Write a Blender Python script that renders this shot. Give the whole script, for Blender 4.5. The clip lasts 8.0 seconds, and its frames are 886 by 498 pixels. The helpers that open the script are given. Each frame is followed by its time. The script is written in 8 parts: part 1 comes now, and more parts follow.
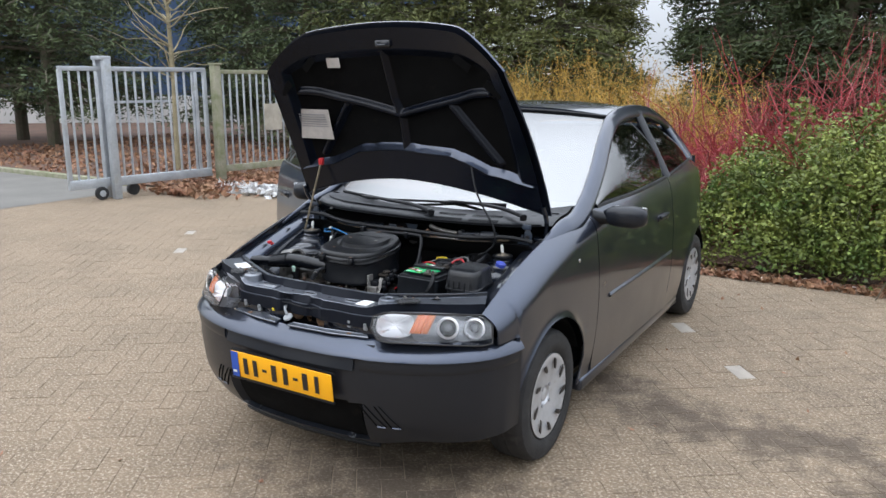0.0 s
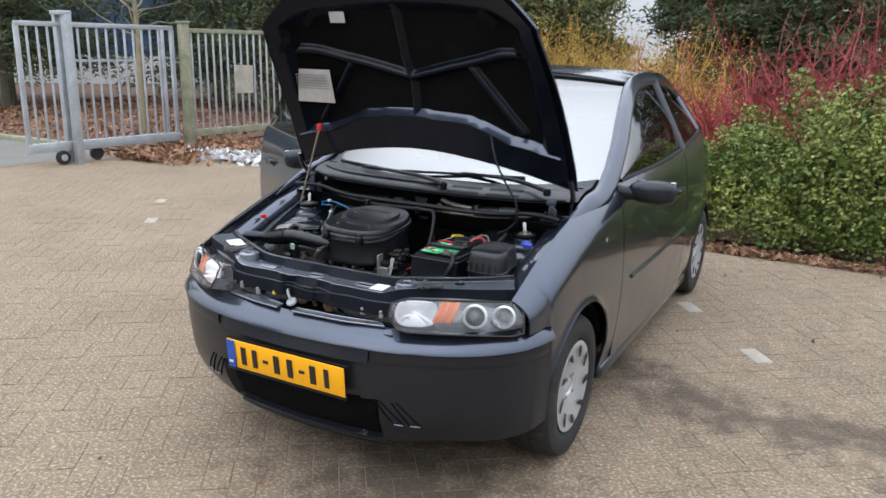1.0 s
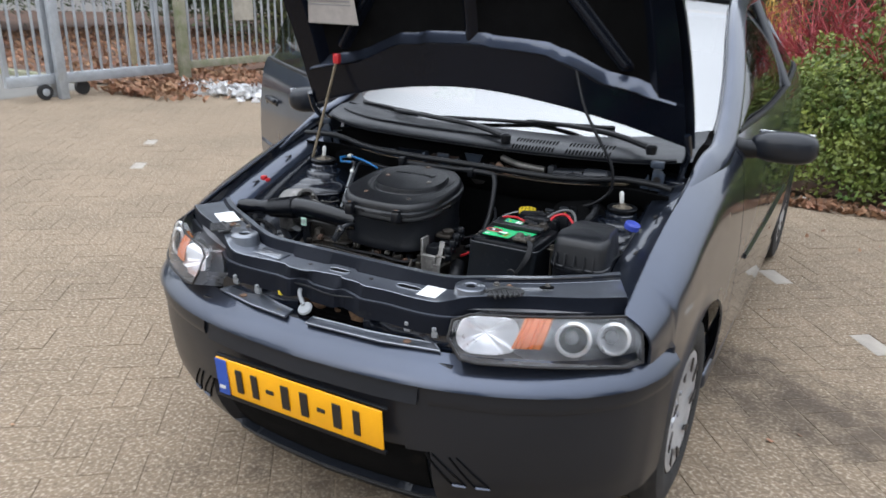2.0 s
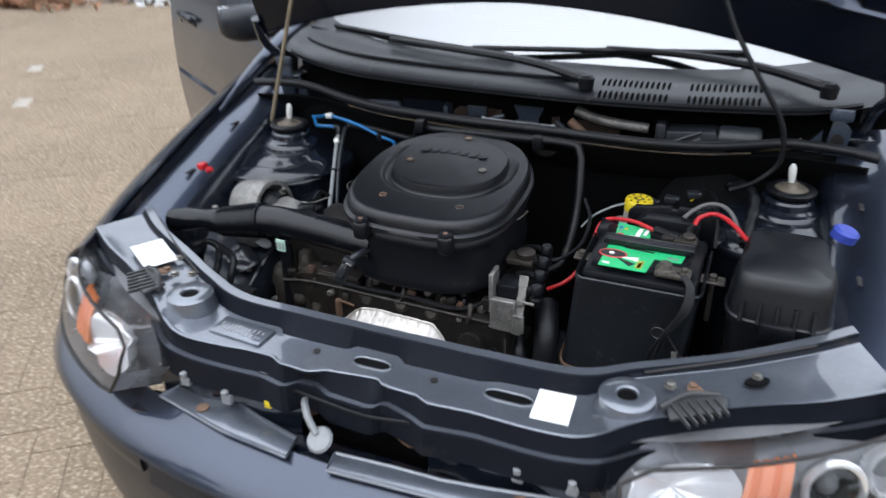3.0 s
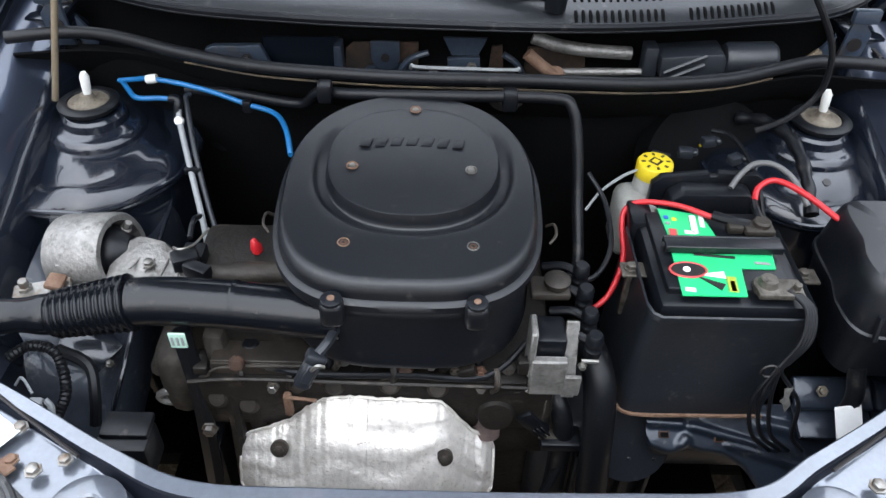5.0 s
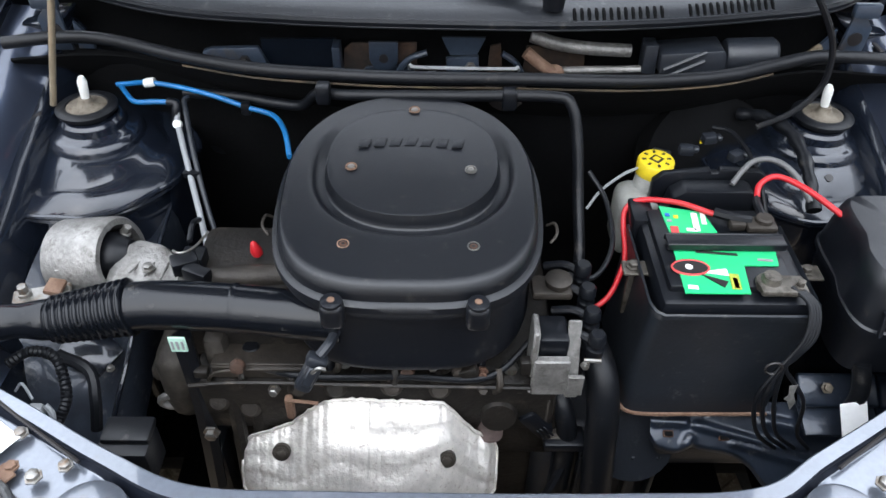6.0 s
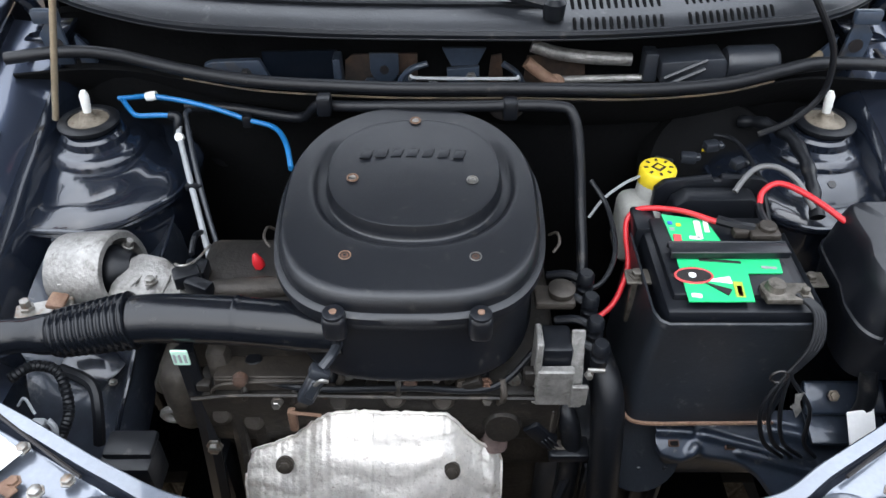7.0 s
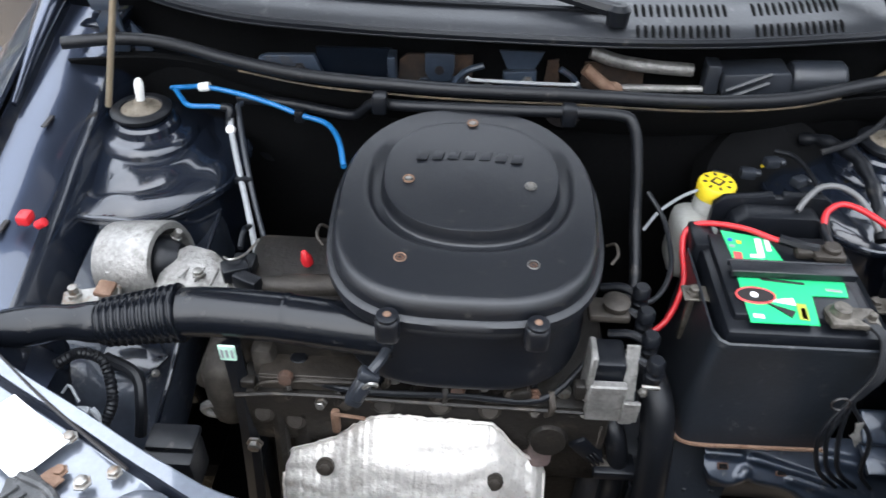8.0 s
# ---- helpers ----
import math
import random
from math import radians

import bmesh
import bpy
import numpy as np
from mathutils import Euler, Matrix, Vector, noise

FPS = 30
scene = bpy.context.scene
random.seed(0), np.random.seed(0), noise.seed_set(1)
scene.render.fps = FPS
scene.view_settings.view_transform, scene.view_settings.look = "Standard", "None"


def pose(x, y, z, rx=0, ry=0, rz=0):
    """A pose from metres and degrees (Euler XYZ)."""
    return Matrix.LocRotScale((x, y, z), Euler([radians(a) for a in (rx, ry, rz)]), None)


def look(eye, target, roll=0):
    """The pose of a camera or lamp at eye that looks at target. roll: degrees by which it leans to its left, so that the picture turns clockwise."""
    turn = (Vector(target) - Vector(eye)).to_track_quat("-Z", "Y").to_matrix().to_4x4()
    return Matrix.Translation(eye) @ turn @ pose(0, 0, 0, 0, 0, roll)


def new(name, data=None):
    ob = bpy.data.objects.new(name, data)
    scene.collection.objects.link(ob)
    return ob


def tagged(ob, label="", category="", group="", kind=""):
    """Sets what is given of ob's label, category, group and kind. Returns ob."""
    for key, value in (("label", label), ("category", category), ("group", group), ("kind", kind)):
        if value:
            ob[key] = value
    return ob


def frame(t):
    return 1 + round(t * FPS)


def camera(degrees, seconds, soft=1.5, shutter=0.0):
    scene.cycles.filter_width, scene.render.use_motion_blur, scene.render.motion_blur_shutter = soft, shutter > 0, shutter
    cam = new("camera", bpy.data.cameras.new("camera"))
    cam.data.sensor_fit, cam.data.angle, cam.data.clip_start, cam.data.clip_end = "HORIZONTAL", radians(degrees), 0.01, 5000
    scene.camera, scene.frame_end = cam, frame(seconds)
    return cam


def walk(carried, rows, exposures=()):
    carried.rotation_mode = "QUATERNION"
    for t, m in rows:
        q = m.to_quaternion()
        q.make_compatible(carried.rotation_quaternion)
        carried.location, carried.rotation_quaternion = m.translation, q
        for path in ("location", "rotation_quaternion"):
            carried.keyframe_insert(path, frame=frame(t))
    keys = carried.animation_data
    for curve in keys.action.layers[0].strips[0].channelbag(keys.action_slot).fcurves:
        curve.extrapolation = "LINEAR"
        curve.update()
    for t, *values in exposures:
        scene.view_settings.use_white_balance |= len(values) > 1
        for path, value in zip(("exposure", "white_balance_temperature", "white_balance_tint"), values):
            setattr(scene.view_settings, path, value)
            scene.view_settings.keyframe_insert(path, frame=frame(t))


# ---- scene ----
cam = camera(60.4, 8.0, 1.5, 0.4)
PATH = [
    (0, (1.994, -2.856, 1.619), (0.978, -1.19, 1.183), 0.1),
    (0.5, (1.865, -2.814, 1.619), (0.868, -1.14, 1.169), 0.5),
    (1, (1.66, -2.701, 1.587), (0.734, -1.005, 1.07), 1.2),
    (1.5, (1.395, -2.4, 1.542), (0.452, -0.73, 0.972), 0.2),
    (1.7, (1.286, -2.283, 1.528), (0.34, -0.631, 0.914), 0.8),
    (2.8, (0.571, -1.512, 1.439), (-0.169, 0.129, 0.569), -0.8),
    (2.9, (0.503, -1.461, 1.442), (-0.208, 0.179, 0.545), -2.0),
    (3, (0.454, -1.394, 1.449), (-0.241, 0.222, 0.498), -1.2),
    (3.5, (0.186, -1.167, 1.426), (-0.218, 0.447, 0.316), 2.2),
    (4, (-0.015, -1.024, 1.444), (-0.039, 0.519, 0.172), 0.0),
    (4.5, (-0.027, -0.952, 1.463), (-0.005, 0.544, 0.136), 1.9),
    (6, (-0.024, -0.944, 1.457), (-0.011, 0.555, 0.133), 0.9),
    (6.5, (-0.022, -0.942, 1.458), (-0.012, 0.563, 0.142), 0.4),
    (7, (-0.022, -0.942, 1.456), (-0.019, 0.574, 0.152), 0.1),
    (7.5, (-0.026, -0.942, 1.455), (-0.027, 0.577, 0.154), 0.2),
    (8, (-0.064, -0.927, 1.446), (-0.112, 0.592, 0.146), 1.6),
]
walk(cam, [(t, look(eye, target, roll)) for t, eye, target, roll in PATH], [(0.0, 0.0), (1.7, 0.0), (3.0, 0.02), (3.6, 0.18), (4.2, 0.45), (6.0, 0.68), (7.5, 0.84), (8.0, 0.95)])

# ---- world and light: a bright overcast winter day ----
world = bpy.data.worlds.new("overcast_sky")
world.use_nodes = True
scene.world = world
wn, wl = world.node_tree.nodes, world.node_tree.links
sky = wn.new("ShaderNodeTexSky")
sky.sky_type, sky.sun_disc = "NISHITA", False
sky.sun_elevation, sky.sun_rotation = radians(40), radians(200)
sky.air_density, sky.dust_density, sky.ozone_density = 1.0, 4.0, 1.0
grey = wn.new("ShaderNodeHueSaturation")
grey.inputs["Saturation"].default_value = 0.22
wl.new(sky.outputs[0], grey.inputs["Color"])
# an overcast dome, brighter overhead than at the horizon
dome = wn.new("ShaderNodeTexCoord")
height = wn.new("ShaderNodeSeparateXYZ")
wl.new(dome.outputs["Generated"], height.inputs[0])
lift = wn.new("ShaderNodeMapRange")
lift.inputs["To Min"].default_value, lift.inputs["To Max"].default_value = 4.5, 24.0
wl.new(height.outputs["Z"], lift.inputs["Value"])
tint = wn.new("ShaderNodeVectorMath")
tint.operation = "SCALE"
tint.inputs[0].default_value = (0.925, 1.0, 1.125)
wl.new(lift.outputs[0], tint.inputs["Scale"])
cloud = wn.new("ShaderNodeMix")
cloud.data_type = "RGBA"
cloud.inputs["Factor"].default_value = 0.85
wl.new(grey.outputs[0], cloud.inputs["A"])
wl.new(tint.outputs[0], cloud.inputs["B"])
wl.new(cloud.outputs["Result"], wn["Background"].inputs["Color"])
wn["Background"].inputs["Strength"].default_value = 0.15
sun_data = bpy.data.lights.new("sun", "SUN")
sun_data.energy, sun_data.angle, sun_data.color = 0.5, radians(80), (1.0, 0.96, 0.9)
sun = new("sun", sun_data)
sun.matrix_world = look((-6, -12, 14), (0, 0, 0))


# ---- materials ----
def mat(name, color, rough=0.5, metal=0.0, coat=0.0, color2=None, scale=6.0, fine=90.0, bump=0.15, spread=0.25, rvar=0.12, dirt=None, dirt_amount=0.0, dirt_scale=9.0, island=0.0, objvar=0.0, spec=0.5, dark_patches=None):
    """Principled surface with cloudy variation, fine grain, relief and patches of dirt."""
    m = bpy.data.materials.new(name)
    m.use_nodes = True
    n, l = m.node_tree.nodes, m.node_tree.links
    b = n["Principled BSDF"]
    co = n.new("ShaderNodeNewGeometry").outputs["Position"] if dark_patches else n.new("ShaderNodeTexCoord").outputs["Object"]

    def noise_at(s, detail=4.0, rough_=0.6):
        t = n.new("ShaderNodeTexNoise")
        t.inputs["Scale"].default_value, t.inputs["Detail"].default_value, t.inputs["Roughness"].default_value = s, detail, rough_
        l.new(co, t.inputs["Vector"])
        return t.outputs["Fac"]

    def ramp(fac, lo, hi):
        r = n.new("ShaderNodeMapRange")
        r.inputs["From Min"].default_value, r.inputs["From Max"].default_value = lo, hi
        l.new(fac, r.inputs["Value"])
        return r.outputs[0]

    def mix(fac, a, c, mode="MIX"):
        x = n.new("ShaderNodeMix")
        x.data_type, x.blend_type = "RGBA", mode
        for sock, v in ((x.inputs["Factor"], fac), (x.inputs["A"], a), (x.inputs["B"], c)):
            if isinstance(v, (int, float)):
                sock.default_value = v
            elif isinstance(v, tuple):
                sock.default_value = (*v, 1)
            else:
                l.new(v, sock)
        return x.outputs["Result"]

    big, small = noise_at(scale), noise_at(fine, 3.0)
    c2 = color2 or tuple(v * (1 - spread) for v in color)
    col = mix(ramp(big, 0.32, 0.68), color, c2)
    col = mix(0.5 * min(1, spread * 2), col, mix(ramp(small, 0.3, 0.7), (0.55, 0.55, 0.55), (1.25, 1.25, 1.25)), "MULTIPLY")
    if island or objvar:
        src = n.new("ShaderNodeNewGeometry").outputs["Random Per Island"] if island else n.new("ShaderNodeObjectInfo").outputs["Random"]
        v = n.new("ShaderNodeMapRange")
        amount = island or objvar
        v.inputs["To Min"].default_value, v.inputs["To Max"].default_value = 1 - amount, 1 + amount
        l.new(src, v.inputs["Value"])
        hsv = n.new("ShaderNodeHueSaturation")
        l.new(v.outputs[0], hsv.inputs["Value"])
        l.new(col, hsv.inputs["Color"])
        col = hsv.outputs[0]
    if dirt:
        spot = ramp(noise_at(dirt_scale, 6.0, 0.7), 0.62 - 0.3 * dirt_amount, 0.78 - 0.2 * dirt_amount)
        col = mix(spot, col, dirt)
    if dark_patches:
        # ragged dark patches, most of them oily, each at its place on the ground
        pos = n.new("ShaderNodeNewGeometry").outputs["Position"]
        wob = n.new("ShaderNodeTexNoise")
        wob.inputs["Scale"].default_value, wob.inputs["Detail"].default_value = 8.0, 10.0
        l.new(pos, wob.inputs["Vector"])
        total = None
        for (sx, sy, rx, ry, turn_, amount_) in dark_patches:
            mp = n.new("ShaderNodeMapping")
            mp.vector_type = "TEXTURE"
            mp.inputs["Location"].default_value = (sx, sy, 0)
            mp.inputs["Rotation"].default_value = (0, 0, radians(turn_))
            mp.inputs["Scale"].default_value = (rx, ry, 1)
            l.new(pos, mp.inputs["Vector"])
            ln = n.new("ShaderNodeVectorMath")
            ln.operation = "LENGTH"
            l.new(mp.outputs[0], ln.inputs[0])
            ad = n.new("ShaderNodeMath")
            ad.operation = "MULTIPLY_ADD"
            ad.inputs[1].default_value = 2.2
            l.new(wob.outputs["Fac"], ad.inputs[0])
            l.new(ln.outputs["Value"], ad.inputs[2])
            weak = n.new("ShaderNodeMath")
            weak.operation = "MULTIPLY"
            weak.inputs[1].default_value = amount_
            l.new(ramp(ad.outputs[0], 2.1, 1.2), weak.inputs[0])
            k_ = weak.outputs[0]
            if total is None:
                total = k_
            else:
                mx = n.new("ShaderNodeMath")
                mx.operation = "MAXIMUM"
                l.new(total, mx.inputs[0])
                l.new(k_, mx.inputs[1])
                total = mx.outputs[0]
        half_ = n.new("ShaderNodeMath")
        half_.operation = "MULTIPLY"
        half_.inputs[1].default_value = 0.75
        l.new(total, half_.inputs[0])
        col = mix(half_.outputs[0], col, (0.052, 0.040, 0.031))
    l.new(col, b.inputs["Base Color"])
    rr = n.new("ShaderNodeMapRange")
    rr.inputs["To Min"].default_value, rr.inputs["To Max"].default_value = max(0.02, rough - rvar), min(1, rough + rvar)
    l.new(big, rr.inputs["Value"])
    l.new(rr.outputs[0], b.inputs["Roughness"])
    b.inputs["Metallic"].default_value, b.inputs["Coat Weight"].default_value, b.inputs["Coat Roughness"].default_value = metal, coat, 0.04
    b.inputs["Specular IOR Level"].default_value = spec
    if bump:
        k = n.new("ShaderNodeBump")
        k.inputs["Strength"].default_value, k.inputs["Distance"].default_value = bump, 0.002
        l.new(small, k.inputs["Height"])
        l.new(k.outputs[0], b.inputs["Normal"])
    return m


def glossier(m, ior):
    """A stronger clear coat."""
    m.node_tree.nodes["Principled BSDF"].inputs["Coat IOR"].default_value = ior
    return m


def glass_mat(name, tint, rough=0.0, through_=0.9, ior=1.45):
    """A thin pane: part clear, part mirror by its Fresnel gloss."""
    m = bpy.data.materials.new(name)
    m.use_nodes = True
    n, l = m.node_tree.nodes, m.node_tree.links
    n.remove(n["Principled BSDF"])
    clear, gloss, mixer, fres = n.new("ShaderNodeBsdfTransparent"), n.new("ShaderNodeBsdfGlossy"), n.new("ShaderNodeMixShader"), n.new("ShaderNodeFresnel")
    clear.inputs["Color"].default_value = (*tint, 1)
    gloss.inputs["Roughness"].default_value = rough
    fres.inputs["IOR"].default_value = ior
    l.new(fres.outputs[0], mixer.inputs[0])
    l.new(clear.outputs[0], mixer.inputs[1])
    l.new(gloss.outputs[0], mixer.inputs[2])
    l.new(mixer.outputs[0], n["Material Output"].inputs["Surface"])
    return m


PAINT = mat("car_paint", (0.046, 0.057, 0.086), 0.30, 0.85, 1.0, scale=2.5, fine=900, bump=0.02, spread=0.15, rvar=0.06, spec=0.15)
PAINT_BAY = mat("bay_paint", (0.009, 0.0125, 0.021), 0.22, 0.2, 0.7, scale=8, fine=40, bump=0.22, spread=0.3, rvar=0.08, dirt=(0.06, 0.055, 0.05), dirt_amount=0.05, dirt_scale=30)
glossier(PAINT, 1.5)
glossier(PAINT_BAY, 1.52)
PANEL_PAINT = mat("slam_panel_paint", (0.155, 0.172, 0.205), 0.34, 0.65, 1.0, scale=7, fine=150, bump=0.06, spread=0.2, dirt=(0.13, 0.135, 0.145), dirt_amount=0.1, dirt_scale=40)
glossier(PANEL_PAINT, 1.7)
BUMPER = mat("bumper_plastic", (0.0115, 0.0138, 0.019), 0.33, 0.0, 0.15, scale=3, fine=500, bump=0.06, spread=0.2, spec=0.3)
PLASTIC = mat("black_plastic", (0.0052, 0.0062, 0.0086), 0.34, scale=5, fine=420, bump=0.12, spread=0.3, dirt=(0.05, 0.048, 0.045), dirt_amount=0.03, dirt_scale=30, spec=0.3)
LID = mat("air_box_plastic", (0.0052, 0.0062, 0.0088), 0.32, scale=4, fine=700, bump=0.25, spread=0.2, dirt=(0.045, 0.042, 0.038), dirt_amount=0.03, dirt_scale=50, spec=0.50)
PIPE = mat("shiny_black_plastic", (0.0050, 0.0060, 0.0084), 0.20, scale=6, fine=300, bump=0.06, spread=0.3, rvar=0.06, dirt=(0.04, 0.038, 0.035), dirt_amount=0.04, dirt_scale=40, spec=0.36)
BAY_SATIN = mat("bay_paint_satin", (0.008, 0.011, 0.018), 0.34, 0.2, 0.2, scale=10, fine=90, bump=0.2, spread=0.4, dirt=(0.06, 0.06, 0.06), dirt_amount=0.06, dirt_scale=34, spec=0.45)
RUBBER = mat("black_rubber", (0.0056, 0.0064, 0.0084), 0.40, scale=9, fine=260, bump=0.15, spread=0.3, dirt=(0.06, 0.055, 0.05), dirt_amount=0.05, dirt_scale=24, spec=0.28)
DARK = mat("dark_soundproofing", (0.0036, 0.0038, 0.0043), 0.9, scale=10, fine=120, bump=0.5, spread=0.4, dirt=(0.012, 0.010, 0.008), dirt_amount=0.05, spec=0.1)
GRIME = mat("oily_engine_metal", (0.060, 0.050, 0.041), 0.55, 0.4, scale=14, fine=110, bump=0.5, spread=0.6, dirt=(0.014, 0.012, 0.010), dirt_amount=0.4, dirt_scale=16)
SOOT = mat("black_engine_grease", (0.020, 0.017, 0.0145), 0.5, 0.3, scale=18, fine=120, bump=0.6, spread=0.6, dirt=(0.06, 0.048, 0.038), dirt_amount=0.22, dirt_scale=22)
DUSTY = mat("dusty_cast_metal", (0.085, 0.075, 0.063), 0.6, 0.4, color2=(0.035, 0.030, 0.026), scale=18, fine=140, bump=0.5, spread=0.5, dirt=(0.03, 0.026, 0.022), dirt_amount=0.35, dirt_scale=26)
CAST = mat("cast_aluminium", (0.31, 0.30, 0.285), 0.48, 0.6, scale=22, fine=160, bump=0.7, spread=0.45, dirt=(0.075, 0.068, 0.06), dirt_amount=0.30, dirt_scale=46)
RUST_DARK = mat("dark_rust", (0.10, 0.045, 0.025), 0.85, 0.1, color2=(0.035, 0.022, 0.016), scale=30, fine=200, bump=0.6, spread=0.5)
STEEL = mat("zinc_steel", (0.30, 0.29, 0.27), 0.38, 0.85, scale=30, fine=300, bump=0.1, spread=0.3, dirt=(0.18, 0.11, 0.06), dirt_amount=0.35, dirt_scale=60)
RUST = mat("rusty_steel", (0.13, 0.070, 0.044), 0.75, 0.25, color2=(0.20, 0.125, 0.085), scale=50, fine=250, bump=0.4, spread=0.4)
SHIELD = mat("heat_shield_steel", (0.80, 0.755, 0.70), 0.40, 0.45, scale=20, fine=120, bump=1.0, spread=0.26, rvar=0.12, dirt=(0.20, 0.13, 0.085), dirt_amount=0.14, dirt_scale=200)
CHROME = mat("lamp_chrome", (0.85, 0.85, 0.86), 0.2, 1.0, scale=8, fine=60, bump=0.05, spread=0.1, rvar=0.05)
BOWL = mat("projector_bowl", (0.16, 0.165, 0.17), 0.2, 0.6, spread=0.15)
REFLECTOR = mat("lamp_reflector", (0.90, 0.91, 0.93), 0.30, 0.65, scale=30, fine=120, bump=0.4, spread=0.08, rvar=0.1)
RED = mat("red_cable", (0.52, 0.015, 0.022), 0.38, scale=20, fine=200, bump=0.05, spread=0.2)
WASHER = mat("dusty_washer", (0.21, 0.18, 0.14), 0.6, 0.4, scale=40, fine=260, bump=0.4, spread=0.4, dirt=(0.07, 0.045, 0.03), dirt_amount=0.3, dirt_scale=90)
BLUE = mat("blue_hose", (0.009, 0.135, 0.35), 0.35, scale=20, fine=200, bump=0.05, spread=0.25)
YELLOW = mat("yellow_cap", (0.66, 0.50, 0.02), 0.45, scale=20, fine=200, bump=0.1, spread=0.12)
GREEN = mat("battery_label_green", (0.02, 0.48, 0.17), 0.4, scale=20, fine=200, bump=0.03, spread=0.12)
WHITE = mat("white_plastic", (0.66, 0.66, 0.63), 0.45, scale=20, fine=200, bump=0.05, spread=0.12)
PAPER = mat("white_sticker", (0.80, 0.80, 0.79), 0.5, scale=30, fine=200, bump=0.03, spread=0.08)
AGED = mat("aged_sticker", (0.46, 0.43, 0.41), 0.5, scale=30, fine=200, bump=0.03, spread=0.15)
GREYLAB = mat("grey_print", (0.25, 0.25, 0.26), 0.5, scale=30, fine=200, bump=0.0, spread=0.1)
REDLAB = mat("red_print", (0.55, 0.06, 0.06), 0.5, scale=30, fine=200, bump=0.0, spread=0.1)
GREYPL = mat("grey_tube", (0.24, 0.25, 0.26), 0.4, scale=20, fine=200, bump=0.1, spread=0.2)
TANK = mat("translucent_tank", (0.30, 0.30, 0.28), 0.45, scale=14, fine=200, bump=0.1, spread=0.25, dirt=(0.2, 0.19, 0.17), dirt_amount=0.2)
ORANGE = mat("amber_lens", (0.90, 0.30, 0.11), 0.25, scale=20, fine=140, bump=0.3, spread=0.15)
PLATE_Y = mat("plate_yellow", (0.90, 0.42, 0.005), 0.35, scale=20, fine=300, bump=0.03, spread=0.06)
PLATE_B = mat("plate_blue", (0.02, 0.08, 0.42), 0.35, scale=20, fine=300, bump=0.03, spread=0.06)
INK = mat("black_ink", (0.012, 0.010, 0.010), 0.45, scale=20, fine=300, bump=0.0, spread=0.1)
TYRE = mat("tyre_rubber", (0.022, 0.022, 0.023), 0.75, scale=12, fine=220, bump=0.4, spread=0.35, dirt=(0.06, 0.055, 0.05), dirt_amount=0.15)
HUBCAP = mat("silver_hubcap", (0.52, 0.53, 0.55), 0.36, 0.35, 0.3, scale=14, fine=200, bump=0.1, spread=0.15, dirt=(0.30, 0.28, 0.25), dirt_amount=0.15)
GLASS = glass_mat("car_glass", (0.22, 0.25, 0.24), 0.0, ior=2.8)
SCREEN = glass_mat("windscreen_glass", (0.40, 0.45, 0.44), 0.0, ior=4.6)
LENS = glass_mat("lamp_lens", (0.93, 0.93, 0.94), 0.03, ior=1.75)
CABIN = mat("cabin_trim", (0.02, 0.02, 0.022), 0.8, scale=10, fine=200, bump=0.2, spread=0.3)
GALV = mat("galvanised_steel", (0.46, 0.49, 0.52), 0.5, 0.35, scale=5, fine=60, bump=0.2, spread=0.25, dirt=(0.30, 0.31, 0.27), dirt_amount=0.2, dirt_scale=4)
MOSSY = mat("weathered_post", (0.33, 0.31, 0.24), 0.8, color2=(0.19, 0.21, 0.11), scale=7, fine=70, bump=0.4, spread=0.4)
# dark patches, mostly oily, last one broad by the hedge: place, size, turn, strength
DARK_PATCHES = [(0.75, 0.95, 0.55, 0.32, -22, 1), (1.2, 0.72, 0.65, 0.36, -12, 1), (1.7, 0.72, 0.7, 0.36, 12, 1), (2.2, 0.55, 0.6, 0.40, 30, 1), (0.3, -0.5, 0.8, 0.6, 0, 1), (3.4, 1.6, 2.9, 4.2, 0, 0.40)]
PAVER = mat("concrete_paver", (0.230, 0.170, 0.114), 0.85, color2=(0.172, 0.129, 0.088), scale=1.1, fine=45, bump=1.0, spread=0.7, island=0.06, dirt=(0.50, 0.42, 0.32), dirt_amount=0.42, dirt_scale=72, dark_patches=DARK_PATCHES, spec=0.3)
PAVER_ONE = mat("concrete_paver_near", (0.230, 0.170, 0.114), 0.85, color2=(0.172, 0.129, 0.088), scale=1.1, fine=45, bump=1.0, spread=0.7, objvar=0.06, dirt=(0.50, 0.42, 0.32), dirt_amount=0.42, dirt_scale=72, dark_patches=DARK_PATCHES, spec=0.3)
WHITE_STONE = mat("white_paver", (0.40, 0.36, 0.31), 0.8, scale=8, fine=140, bump=0.4, spread=0.25, dirt=(0.35, 0.32, 0.28), dirt_amount=0.2, spec=0.3)
SAND = mat("joint_sand", (0.185, 0.140, 0.098), 0.95, color2=(0.24, 0.185, 0.130), scale=0.8, fine=140, bump=0.7, spread=0.45)
ROAD = mat("grey_asphalt", (0.20, 0.19, 0.172), 0.9, scale=0.7, fine=120, bump=0.5, spread=0.3)
SOIL = mat("leaf_litter_ground", (0.16, 0.085, 0.055), 0.95, color2=(0.09, 0.06, 0.045), scale=2.0, fine=30, bump=1.0, spread=0.5)
BARK = mat("bark", (0.13, 0.10, 0.075), 0.9, color2=(0.08, 0.085, 0.05), scale=6, fine=50, bump=0.8, spread=0.5)
REDSTEM = mat("red_dogwood_bark", (0.34, 0.036, 0.042), 0.5, color2=(0.19, 0.028, 0.034), scale=3, fine=60, bump=0.2, spread=0.4, island=0.35)
